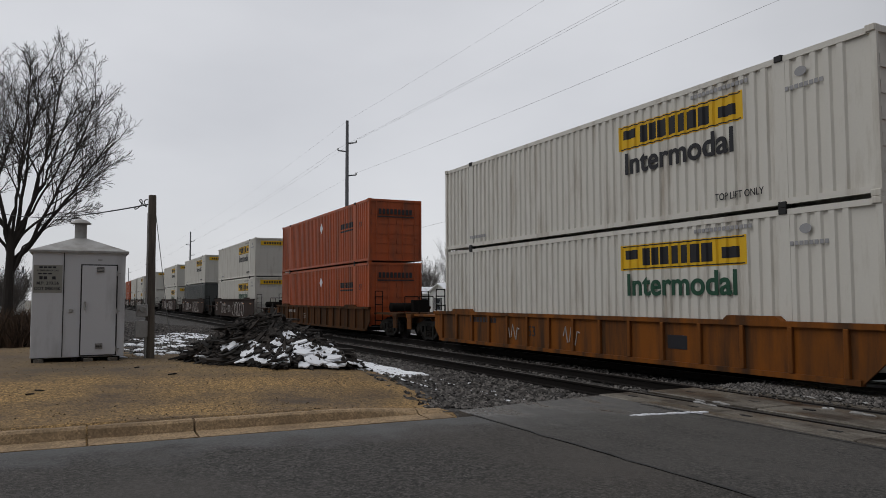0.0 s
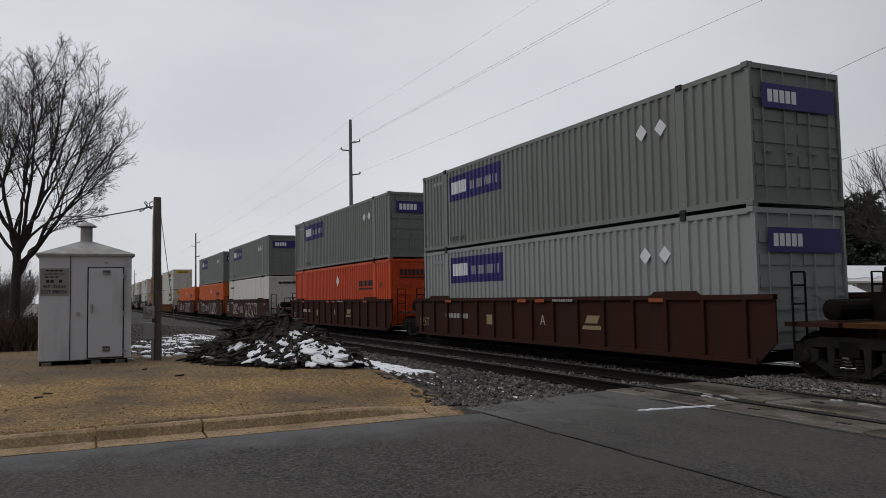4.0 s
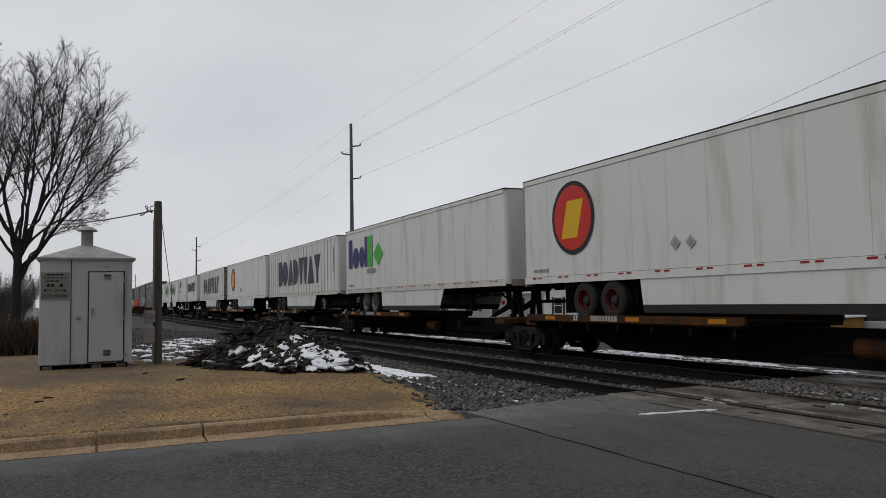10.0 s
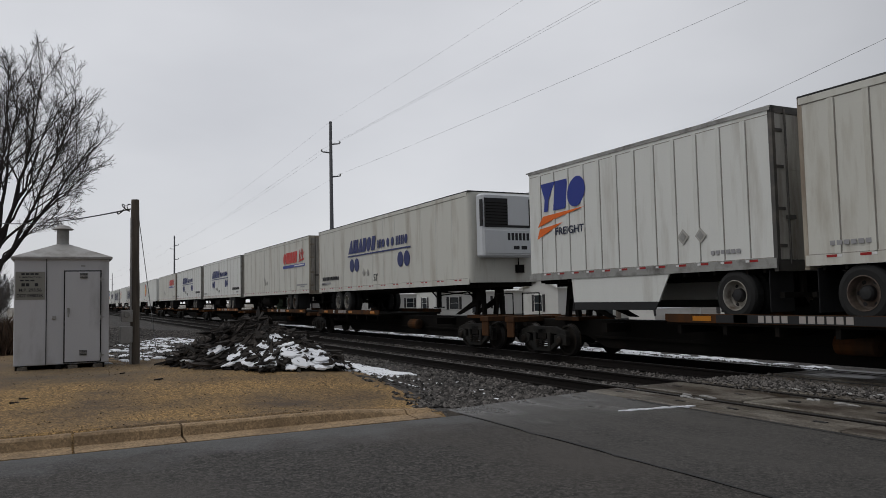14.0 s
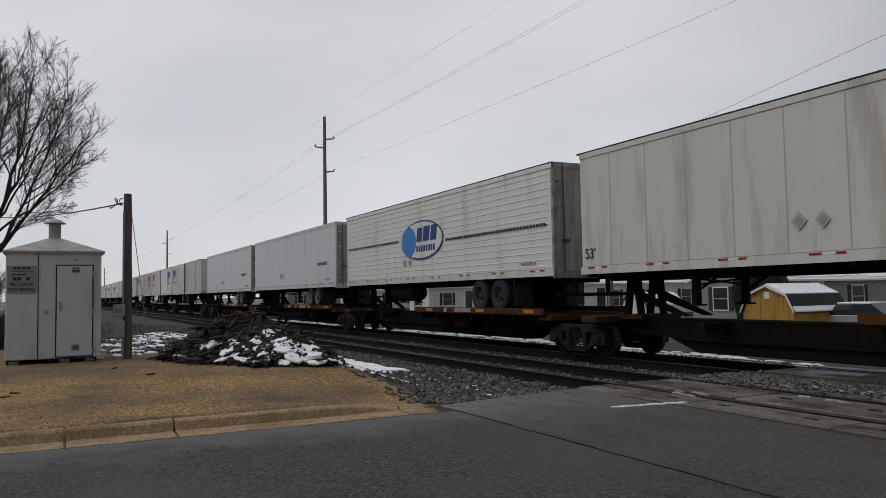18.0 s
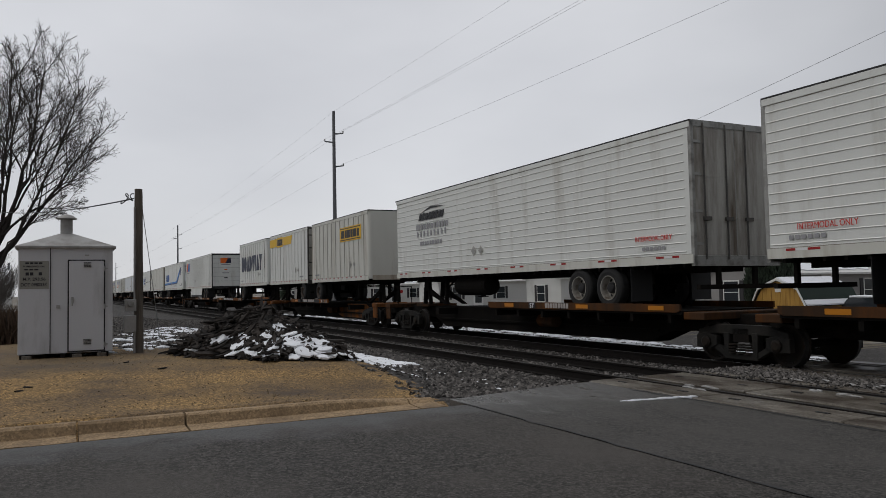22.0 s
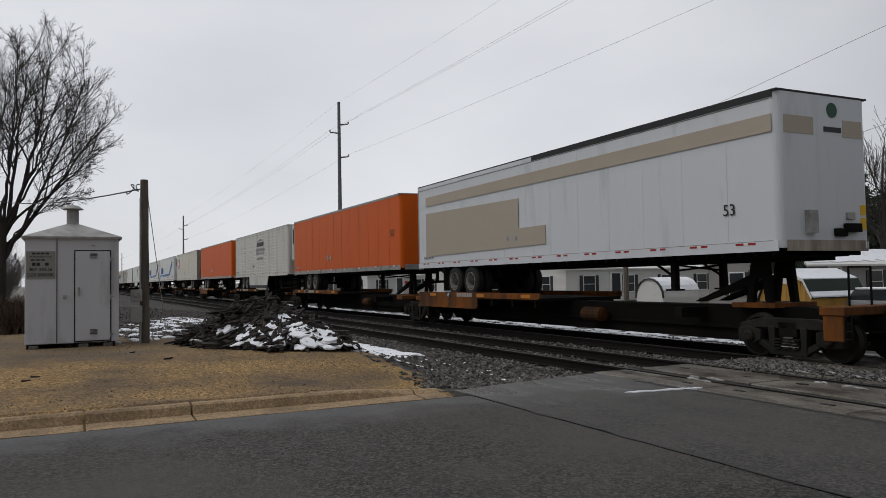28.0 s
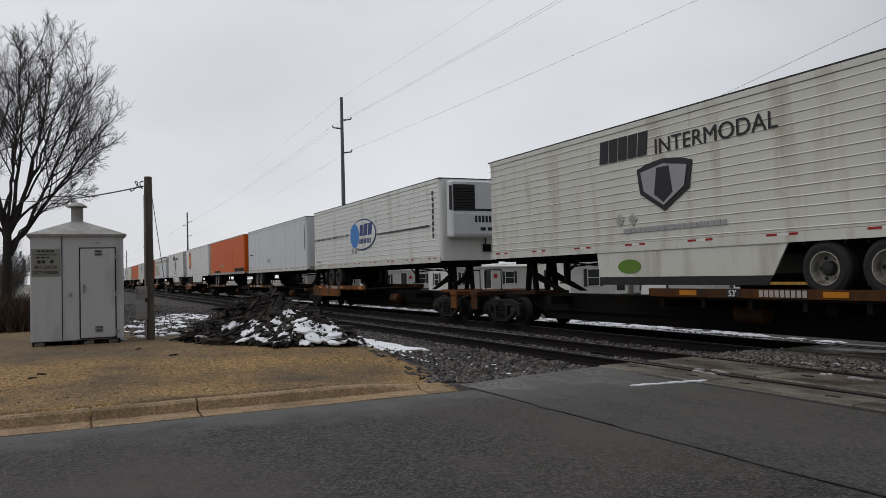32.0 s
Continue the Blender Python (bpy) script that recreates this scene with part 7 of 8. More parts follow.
def well_car(s, mat, kind, label, junction0, junction1, coupled0, coupled1, number="53", ribs=True):
    """One well unit; junctions are the distances from the container's front to the car's ends."""
    car = thing("well_car", label, "railway car", "well cars of the train")
    ztop, zlow = {"high": (1.70, 0.26), "low": (1.22, 0.20), "mid": (1.30, 0.24), "tall": (1.59, 0.26)}[kind]
    a, b = -0.55, LONG + 0.55
    for side in (-1, 1):
        bm = bmesh.new()
        y0, y1 = (-1.47, -1.43) if side < 0 else (1.43, 1.47)
        prism(bm, [(a, ztop), (b, ztop), (b, zlow + 0.42), (b - 0.45, zlow), (a + 0.45, zlow), (a, zlow + 0.42)], y0, y1)
        w = part("well_side", bm, mat, car)
        bm = bmesh.new()
        y0, y1 = (-1.53, -1.40) if side < 0 else (1.40, 1.53)
        box(bm, a, b, y0, y1, ztop - 0.10, ztop)
        box(bm, a + 0.45, b - 0.45, y0, y1, zlow - 0.02, zlow + 0.08)
        part("top_chord", bm, mat, w)
        if ribs:
            n = 15 if kind != "high" else 6
            for k in range(n):
                x = a + 0.7 + (b - a - 1.4) * k / (n - 1)
                rib = once(("rib", kind, mat.name), lambda: mesh_of("rib", (lambda q: (box(q, -0.05, 0.05, -0.05, 0.05, zlow + 0.08, ztop - 0.1), q)[1])(bmesh.new()), mat, 0.01))
                if kind == "high":
                    continue
                put("rib", rib, w, (x, side * 1.49, 0))
        # flat brackets on the top chord
        for x in (0.9, LONG - 2.9):
            bm = bmesh.new()
            prism(bm, [(x, ztop), (x + 0.12, ztop + 0.09), (x + 1.3, ztop + 0.09), (x + 1.42, ztop)], *((-1.52, -1.36) if side < 0 else (1.36, 1.52)))
            part("guide", bm, mat, w)
    bm = bmesh.new()
    for x in (0.2, LONG - 0.5):
        box(bm, x, x + 0.3, -1.43, 1.43, 0.22, 0.40)
    box(bm, 5.5, 5.8, -1.43, 1.43, 0.22, 0.40)
    box(bm, 10.3, 10.6, -1.43, 1.43, 0.22, 0.40)
    part("well_floor", bm, UNDER, car)
    Y = -1.472
    if kind == "high":
        words(car, number, 0.4, 0.95, 0.55, CHALK, 0.01, 1.1, Y)
        for x in (0.5, 4.2, 12.5, 15.2):
            plate(car, "reflector", [(x, 1.30), (x, 1.37), (x + 0.6, 1.37), (x + 0.6, 1.30)], REFLECT_YELLOW, y=Y)
        bars(car, 2.2, 3.1, 1.36, 1.46, 6, CHALK, Y)
        # scrawled paint as plain looping strokes
        rng = random.Random(int(s * 7) + 3)
        for x, n, size in ((3.4, 4, 1.0), (6.4, 3, 0.7), (8.8, 6, 1.35)):
            for j in range(n):
                bm = bmesh.new()
                cx = x + 0.55 * size * j
                phase, turns = rng.uniform(0, 6.28), int(rng.uniform(9, 15))
                pts = [(cx + 0.36 * size * math.cos(q * 0.55 + phase) * (1 + 0.35 * math.sin(q * 1.3 + j)), Y - 0.006,
                        0.88 + 0.40 * size * math.sin(q * 0.55 + phase + 0.5 * math.sin(j * 2.1))) for q in range(turns)]
                cord(bm, pts, 0.016 if size < 1 else 0.024, 4)
                part("scrawl", bm, CHALK, car, "pale spray paint scrawl")
    else:
        bars(car, 2.2, 4.0, 0.90, 1.06, 8, CHALK if mat is not CAR_YELLOW else INKBLACK, Y)
        words(car, number, 8.61 if number == "A" else 6.0, 0.94 if number == "A" else 0.72, 0.3, CHALK if mat is not CAR_YELLOW else INKBLACK, 0.0, 1.0, Y)
        if mat is CAR_YELLOW:
            plate(car, "stencil_panel", [(11.6, 0.55), (11.6, 0.85), (12.2, 0.85), (12.2, 0.55)], INKBLACK, y=Y)
            rng = random.Random(9)
            for x in (4.6, 7.6):
                bm = bmesh.new()
                pts = [(x + 0.09 * q, 0.65 + 0.28 * math.sin(q * 1.9) * (1 - 0.03 * q)) for q in range(9)]
                cord(bm, [(px, Y - 0.004, pz) for px, pz in pts], 0.02, 4)
                part("scrawl", bm, CHALK, car, "pale spray paint scrawl")
        elif number == "A":
            stencil = ink("stencil_yellow", (0.26, 0.205, 0.11))
            words(car, "125T", 0.35, 0.72, 0.32, stencil, 0.0, 1.0, Y)
            plate(car, "emblem", [(10.62, 0.90), (10.74, 1.10), (11.27, 1.10), (11.15, 0.90)], stencil, y=Y)
            plate(car, "emblem", [(10.48, 0.74), (10.56, 0.84), (11.30, 0.84), (11.30, 0.74)], stencil, y=Y)
            plate(car, "paint_patch", [(5.28, 0.74), (5.28, 1.05), (5.80, 1.05), (5.80, 0.74)], stencil, y=Y)
            for x in (2.3, 7.33, 8.31, 13.2):
                plate(car, "reflector", [(x, 1.44), (x, 1.53), (x + 0.48, 1.53), (x + 0.48, 1.44)], ORANGE_OLD, y=-1.532)
            bars(car, 9.2, 10.2, 1.46, 1.52, 9, CHALK, -1.532)
    for jx, face, coupled in ((junction0, -1, coupled0), (junction1, 1, coupled1)):
        edge = a if face < 0 else b
        bm = bmesh.new()
        lo, hi = sorted((edge, jx - face * (0.5 if coupled else 0.05)))
        box(bm, lo, hi, -0.32, 0.32, 0.62, 1.0)
        box(bm, lo, hi, -1.25, 1.25, 0.98, 1.06)
        part("end_sill", bm, mat, car)
        bm = bmesh.new()
        for y in (-1.3, -0.95, 0.95, 1.3):
            tube(bm, (edge + face * 0.25, y, 0.5), (edge + face * 0.25, y, 2.0), 0.022, n=5)
        for z in (0.7, 1.05, 1.4, 1.75, 2.0):
            tube(bm, (edge + face * 0.25, -1.3, z), (edge + face * 0.25, -0.95, z), 0.018, n=5)
            tube(bm, (edge + face * 0.25, 0.95, z), (edge + face * 0.25, 1.3, z), 0.018, n=5)
        part("ladder", bm, UNDER, car)
        bm = bmesh.new()
        lathe(bm, [(0.08, -0.75), (0.2, -0.7), (0.2, 0.7), (0.08, 0.75)], "y", 14, (edge + face * 0.6, 0, 1.28))
        box(bm, edge + face * 0.9 - 0.15, edge + face * 0.9 + 0.15, 0.2, 0.9, 1.06, 1.6)
        part("brake_cylinder", bm, UNDER, car)
        if coupled:
            truck(car, jx - face * 2.0)
            end_details(car, jx - face * 0.75, face, mat)
        elif face < 0:
            truck(car, jx)
    return rider(car, s)


def spine_car(s, L, right, j0, j1, coupled0, coupled1, mat, hitch_at, twin=False, number=True, platforms=None, deep=False, belly=None, worded=False):
    """One platform of a spine car under a trailer that starts at s; j0, j1: its ends."""
    car = thing("spine_car", "weathered yellow-brown spine car with dark centre sill" if mat is CAR_YELLOW else "rusty spine car with dark centre sill",
                "railway car", "spine cars of the train")
    a, b = j0 + (0.5 if coupled0 else 0.08), j1 - (0.5 if coupled1 else 0.08)
    bm = bmesh.new()
    prism(bm, [(a, 0.98), (b, 0.98), (b, 0.62), (b - 2.6, 0.56), (b - 3.4, 0.24), (a + 3.4, 0.24), (a + 2.6, 0.56), (a, 0.62)], -0.33, 0.33)
    part("centre_sill", bm, UNDER, car, bevel=0.02)
    if belly:
        bm = bmesh.new()
        p, q = belly
        prism(bm, [(p, 0.95), (q - 1.0, 0.95), (q, 0.62), (q, 0.30), (p + 0.8, 0.30), (p, 0.45)], -0.345, 0.345)
        box(bm, p, q - 1.0, -0.38, 0.38, 0.93, 0.97)
        part("belly_plate", bm, mat, car, "yellow-brown painted belly of the sill")
    rng = random.Random(int(s * 13) + 1)
    for pa, pb in platforms:
        bm = bmesh.new()
        box(bm, pa, pb, -1.40, 1.40, 0.98, DECK - 0.004)
        deck = part("wheel_platform", bm, UNDER, car)
        bm = bmesh.new()
        x = pa + 0.3
        while x < pb - 0.2:
            box(bm, x, x + 0.1, -1.38, 1.38, 0.80, 0.978)
            x += 1.25
        tagged(part("deck_frame", bm, UNDER, deck), kind="stuff")
        for side in (-1, 1):
            bm = bmesh.new()
            y = side * 1.40
            h = DECK - 0.04
            prism(bm, [(pa, DECK + 0.14), (pb, DECK + 0.14), (pb, h + 0.04), (pb - 0.12, h), (pa + 0.12, h), (pa, h + 0.04)], min(y, y + side * 0.05), max(y, y + side * 0.05))
            sill = part("side_sill", bm, mat, deck)
            if deep:
                bm = bmesh.new()
                da, db = (pa, pa + 4.5) if not right else (pb - 4.5, pb)
                prism(bm, [(da, 1.03), (db, 1.03), (db, 0.76), (db - 0.1, 0.70), (da + 0.1, 0.70), (da, 0.76)], min(y, y + side * 0.04), max(y, y + side * 0.04))
                box(bm, da, db, min(y, y + side * 0.09), max(y, y + side * 0.09), 0.68, 0.73)
                part("deep_sill", bm, mat, sill)
            if side < 0:
                Y = -1.452
                for u in (0.12, 0.55, 0.88):
                    x = pa + (pb - pa) * u
                    plate(sill, "reflector", [(x, 1.07), (x, 1.17), (x + 0.5, 1.17), (x + 0.5, 1.07)], REFLECT_YELLOW, y=Y)
                plate(sill, "number_plate", [(pa + (pb - pa) * 0.28, 1.045), (pa + (pb - pa) * 0.28, 1.205), (pa + (pb - pa) * 0.28 + 0.34, 1.205), (pa + (pb - pa) * 0.28 + 0.34, 1.045)], BLACK, y=Y - 0.001)
                if number:
                    if twin:
                        m = (pa + pb) / 2
                        plate(sill, "stencil_panel", [(m - 1.95, 1.04), (m - 1.95, 1.20), (m + 1.95, 1.20), (m + 1.95, 1.04)], BLACK, y=Y - 0.001)
                        if worded:
                            words(sill, "TWIN 28'-ALL PURPOSE SPINE CAR", m, 1.12, 0.11, INKWHITE, 0.0, y=Y - 0.006, width=3.7)
                        else:
                            bars(sill, m - 0.9, m - 0.2, 1.06, 1.19, 4, CHALK, Y - 0.004)
                            bars(sill, m + 0.0, m + 1.1, 1.06, 1.19, 6, CHALK, Y - 0.004)
                        bars(sill, pb - 1.15, pb - 0.12, 1.05, 1.19, 3, CHALK, Y)
                    else:
                        words(sill, "53'", pa + (pb - pa) * 0.28 + 0.17, 1.125, 0.13, INKWHITE, 0.01, 1.0, Y - 0.006)
                        bars(sill, pa + (pb - pa) * 0.38, pa + (pb - pa) * 0.38 + 1.1, 1.06, 1.19, 9, CHALK, Y)
    for hx in hitch_at:
        bm = bmesh.new()
        box(bm, hx - 0.4, hx + 0.4, -0.5, 0.5, FLOOR - 0.13, FLOOR - 0.03)
        h = part("hitch", bm, UNDER, car, "black folding trailer hitch")
        face = 1 if hx < (j0 + j1) / 2 else -1
        for y in (-0.42, 0.30):
            bm = bmesh.new()
            prism(bm, [(hx - 0.34, 1.05), (hx - 0.17, FLOOR - 0.12), (hx + 0.20, FLOOR - 0.12), (hx + 0.30, 1.05), (hx + 0.16, 1.05), (hx + 0.08, 1.55), (hx - 0.10, 1.55), (hx - 0.18, 1.05)], y, y + 0.12)
            part("upright", bm, UNDER, h)
            bm = bmesh.new()
            q = hx + 0.1 * face
            prism(bm, [(q, FLOOR - 0.45), (q, FLOOR - 0.68), (hx + 1.55 * face, 1.05), (hx + 1.85 * face, 1.05)], y + 0.02, y + 0.10)
            part("strut", bm, UNDER, h)
        bm = bmesh.new()
        box(bm, hx - 0.55, hx + 0.55, -0.62, 0.62, 0.96, 1.06)
        part("hitch_base", bm, mat, h)
    bm = bmesh.new()
    lathe(bm, [(0.1, -0.42), (0.19, -0.38), (0.19, 0.38), (0.1, 0.42)], "x", 14, ((a + b) / 2 + rng.uniform(1, 3), -0.62, 0.66))
    part("air_reservoir", bm, CAR_RUST, car)
    bm = bmesh.new()
    for x in (a + 4.2, b - 4.4):
        box(bm, x, x + 0.22, -1.1, 1.1, 0.72, 0.94)
    box(bm, a + 3.0, b - 3.0, -0.42, -0.36, 0.50, 0.56)
    part("cross_bearer", bm, UNDER, car)
    for jx, face, coupled in ((j0, -1, coupled0), (j1, 1, coupled1)):
        if coupled:
            truck(car, jx - face * 1.95)
            end_details(car, jx - face * 0.75, face, mat)
        else:
            def mid(mat=mat):
                q = bmesh.new()
                box(q, -0.3, 0.3, -1.36, 1.36, 0.88, 1.04)
                return mesh_of("end_platform", q, mat, 0.015)
            put("end_platform", once(("midp", mat.name), mid), car, (jx - face * 0.95, 0, 0))
            if face < 0:
                truck(car, jx)
    return rider(car, s)


# ---- what rides on the train, from front to rear; s is the distance of the front end at the clip's start
def stack(s, lower, upper, mat, kind, junctions, coupled, number="53", label="red-brown steel well car", length=LONG):
    lo_mat, lo_brand, lo_label = lower
    well_car(s, mat, kind, label, junctions[0], junctions[1], coupled[0], coupled[1], number)
    container(s, 0, lo_mat, lo_label, lo_brand, L=length)
    if upper:
        container(s, 1, upper[0], upper[2], upper[1], L=length)


W_ = (CONT_WHITE, "yellow_sign", "white corrugated container with yellow sign and dark lettering")
W2_ = (CONT_WHITE, None, "plain white corrugated container")
D_ = (CONT_DARK, None, "dark grey corrugated container")
OR_ = (ORANGE_OLD, "dark_wordmark", "faded orange corrugated container with dark lettering blocks")
OB_ = (ORANGE_C, "dark_wordmark", "bright orange corrugated container with dark lettering blocks")
OD_ = (ORANGE_D, "dark_wordmark", "orange corrugated container with dark lettering blocks")
G_ = (CONT_GREY, "navy_sign", "grey corrugated container with dark blue sign")
GL_ = (CONT_LIGHT, "navy_sign", "pale grey corrugated container with dark blue sign")
N_ = (CONT_WHITE, "low_number", "plain white container with black numbers")

STACKS = [
    (-266.0, W2_, W_, BROWN_DARK, "high", True, True), (-241.0, W2_, W2_, BROWN_DARK, "high", True, True),
    (-216.0, OR_, OR_, BROWN_DARK, "high", True, False), (-195.8, W_, W2_, BROWN_DARK, "high", False, False),
    (-176.0, W_, W_, BROWN_DARK, "high", False, True), (-151.0, W2_, W_, BROWN_DARK, "high", True, True),
    (-121.6, W_, W_, BROWN_DARK, "high", True, True), (-97.6, D_, W_, BROWN_DARK, "high", True, True),
    (-73.42, W_, W_, BROWN_DARK, "high", True, True), (-48.94, OR_, OR_, CAR_RUST, "mid", True, True),
    (-24.82, W_, W_, CAR_YELLOW, "low", True, True),
    (-1.07, OD_, None, BROWN, "high", True, False), (18.89, OD_, G_, BROWN, "high", False, False), (38.19, N_, G_, BROWN, "high", False, True),
    (61.91, OB_, G_, BROWN, "tall", True, False), (81.71, GL_, G_, BROWN, "tall", False, False), (101.32, G_, G_, CAR_RUST, "mid", False, True),
]
for i, (s, lo, up, mat, kind, c0, c1) in enumerate(STACKS):
    prev_end = STACKS[i - 1][0] + LONG if i else s - 8
    next_front = STACKS[i + 1][0] if i + 1 < len(STACKS) else 123.45
    stack(s, lo, up, mat, kind, ((prev_end + s) / 2 - s, (s + LONG + next_front) / 2 - s), (c0, c1),
          "A" if kind == "tall" else "53",
          {"high": "smooth-sided dark red-brown well car with pale scrawls", "mid": "ribbed brown well car", "tall": "ribbed dark red-brown well car with tan stencils", "low": "weathered orange-brown ribbed well car"}[kind], LONG + 0.45 if kind == "low" else LONG)


# ---- brands as plain shapes
def quad(t, name, x0, x1, z0, z1, mat, slant=0.0, label="", d=0.004, y=SIDE):
    k = slant * (z1 - z0)
    return plate(t, name, [(x0, z0), (x0 + k, z1), (x1 + k, z1), (x1, z0)], mat, label, d, y)


ROYAL = ink("royal", (0.020, 0.040, 0.26))


def b_pup_purple_green(t):
    """Two-colour lettering reduced to plain bars, discs and a lozenge."""
    quad(t, "wordmark_block", 0.50, 1.05, 3.28, 4.70, PURPLE)
    disc(t, "wordmark_block", 1.60, 3.77, 0.45, 0.50, PURPLE)
    disc(t, "wordmark_block", 2.47, 3.77, 0.37, 0.50, PURPLE)
    quad(t, "wordmark_block", 2.88, 3.22, 3.28, 4.70, PURPLE)
    quad(t, "wordmark_block", 3.26, 3.95, 3.28, 4.70, GREEN)
    plate(t, "wordmark_block", [(4.05, 3.79), (4.68, 4.32), (5.32, 3.79), (4.68, 3.26)], GREEN)
    bars(t, 3.15, 4.35, 2.98, 3.18, 6, GREY)


def solids(t, kinds, x0, x1, z0, z1, mat, slant=0.0, gap=0.10, y=SIDE, d=0.004):
    """A brand's lettering reduced to plain solid shapes: blocks, discs, half discs, wedges up and down, bars."""
    widths = {"block": 0.9, "disc": 1.2, "half": 1.05, "up": 1.1, "down": 1.1, "pair": 1.6, "stem": 1.05, "bar": 0.42}
    w = (x1 - x0) / sum(widths[k] for k in kinds)
    h = z1 - z0
    a = x0
    for k in kinds:
        b = a + w * widths[k] * (1 - (gap if k not in ("up", "down", "pair", "stem") else 0.0))
        m, r = (a + b) / 2, (b - a) / 2
        if k in ("block", "bar"):
            outlines = [[(a, 0), (a, h), (b - 0.15 * r, h), (b, h * 0.86), (b, h * 0.12), (b - 0.15 * r, 0)]]
        elif k == "disc":
            outlines = [[(m + r * math.cos(2 * math.pi * i / 24), h / 2 + h / 2 * math.sin(2 * math.pi * i / 24)) for i in range(24)]]
        elif k == "half":
            outlines = [[(a, 0), (a, h)] + [(a + 0.4 * r + 1.6 * r * math.cos(math.pi * (0.5 - i / 12)), h / 2 + h / 2 * math.sin(math.pi * (0.5 - i / 12))) for i in range(13)]]
        elif k == "up":
            outlines = [[(a, 0), (m - 0.22 * r, h), (m + 0.22 * r, h), (b, 0)]]
        elif k == "down":
            outlines = [[(a, h), (b, h), (m + 0.2 * r, 0), (m - 0.2 * r, 0)]]
        elif k == "pair":
            outlines = [[(a, h), (m, h), (m - r * 0.35, 0), (m - r * 0.65, 0)], [(m + 0.01, h), (b, h), (m + r * 0.65, 0), (m + r * 0.35, 0)]]
        else:
            outlines = [[(a, h), (b, h), (m + 0.26 * r, h * 0.42), (m + 0.26 * r, 0), (m - 0.26 * r, 0), (m - 0.26 * r, h * 0.42)]]
        for o in outlines:
            plate(t, "wordmark_block", [(px + slant * pz, z0 + pz) for px, pz in o], mat, "", d, y)
        a += w * widths[k]


def b_block_dark(t, x0, x1, z0, z1):
    """Heavy dark lettering as plain solid shapes."""
    solids(t, ("block", "disc", "up", "half", "pair", "up", "stem"), x0, x1, z0, z1, NAVY, gap=0.06)


def nose_blocks(t, L):
    """The small sign on a trailer's nose: plain blocks."""
    for k in range(7):
        bm = bmesh.new()
        box(bm, L, L + 0.008, -0.75 + 0.22 * k, -0.58 + 0.22 * k, 4.42, 4.66)
        part("nose_block", bm, NAVY, t)
    bm = bmesh.new()
    box(bm, L, L + 0.008, -0.1, 0.6, 4.24, 4.34)
    part("nose_block", bm, RED, t)


def b_oval(t, x, z):
    disc(t, "badge_ring", x, z, 0.98, 1.0, INKBLACK, "black oval badge ring")
    disc(t, "badge_field", x, z, 0.86, 0.88, RED, "red oval badge field", d=0.008)
    quad(t, "badge_bar", x - 0.52, x + 0.22, z - 0.55, z + 0.47, YELLOW, 0.3, "yellow slanted block", d=0.012)


def b_blue_orange(t, x):
    solids(t, ("stem", "block", "disc"), x + 0.05, x + 2.15, 3.96, 4.74, ROYAL, 0.16, 0.06)
    plate(t, "swoosh", [(x - 0.02, 3.55), (x + 0.25, 3.84), (x + 2.15, 3.92), (x + 0.75, 3.72)], LOGO_ORANGE)
    plate(t, "swoosh", [(x - 0.05, 3.22), (x + 0.08, 3.5), (x + 1.15, 3.60)], LOGO_ORANGE)
    words(t, "FREIGHT", x + 1.45, 3.38, 0.2, NAVY, 0.02, width=1.25)


def b_ship(t):
    solids(t, ("disc", "bar", "bar", "block", "block", "block", "block"), 10.9, 13.85, 3.84, 4.48, RED, 0.22, 0.14)
    quad(t, "underline", 10.85, 15.4, 3.58, 3.74, ROYAL)
    bars(t, 13.4, 15.3, 3.63, 3.70, 19, INKWHITE, SIDE - 0.005)
    for k in range(3):
        x = 14.25 + 0.3 * k
        plate(t, "sail", [(x, 3.95), (x + 0.16, 4.52 + 0.08 * (k == 1)), (x + 0.24, 4.52), (x + 0.10, 3.97)], RED)
        plate(t, "sail", [(x + 0.08, 4.1), (x + 0.34, 4.3), (x + 0.34, 4.36), (x + 0.1, 4.18)], RED)
    plate(t, "hull", [(14.15, 3.90), (15.35, 4.03), (15.25, 3.93), (14.3, 3.84)], RED)
    bars(t, 13.8, 15.85, 2.52, 2.60, 22, GREY)
    diamond(t, 6.3, 3.05, 0.22)


ROYAL_DARK = ink("dark_royal", (0.018, 0.028, 0.13))


def b_dots(t, x0, site=None):
    solids(t, ("up", "bar", "bar", "bar", "up", "block", "disc", "block"), 4.5, 7.85, 3.76, 4.36, ROYAL_DARK, 0.25, 0.16)
    solids(t, ("bar", "bar", "bar", "disc", "disc", "disc", "bar", "bar", "bar", "bar", "bar", "disc"), 8.1, 11.4, 3.80, 4.16, ROYAL_DARK, 0.06, 0.42)
    quad(t, "underline", 4.4, 11.5, 3.62, 3.68, ROYAL_DARK)
    for x in (4.95, 5.58, 10.5, 11.13):
        disc(t, "dot", x, 3.22, 0.28, 0.30, ROYAL_DARK, "round dark blue dot")
    words(t, "53'", 7.85, 2.6, 0.3, INKBLACK)
    bars(t, 0.5, 1.9, 2.45, 2.55, 10, GREY)
    if site:
        wordmark(t, site, site + 2.5, 2.64, 2.82, 16, INKBLACK, seed=14, gap=0.34)


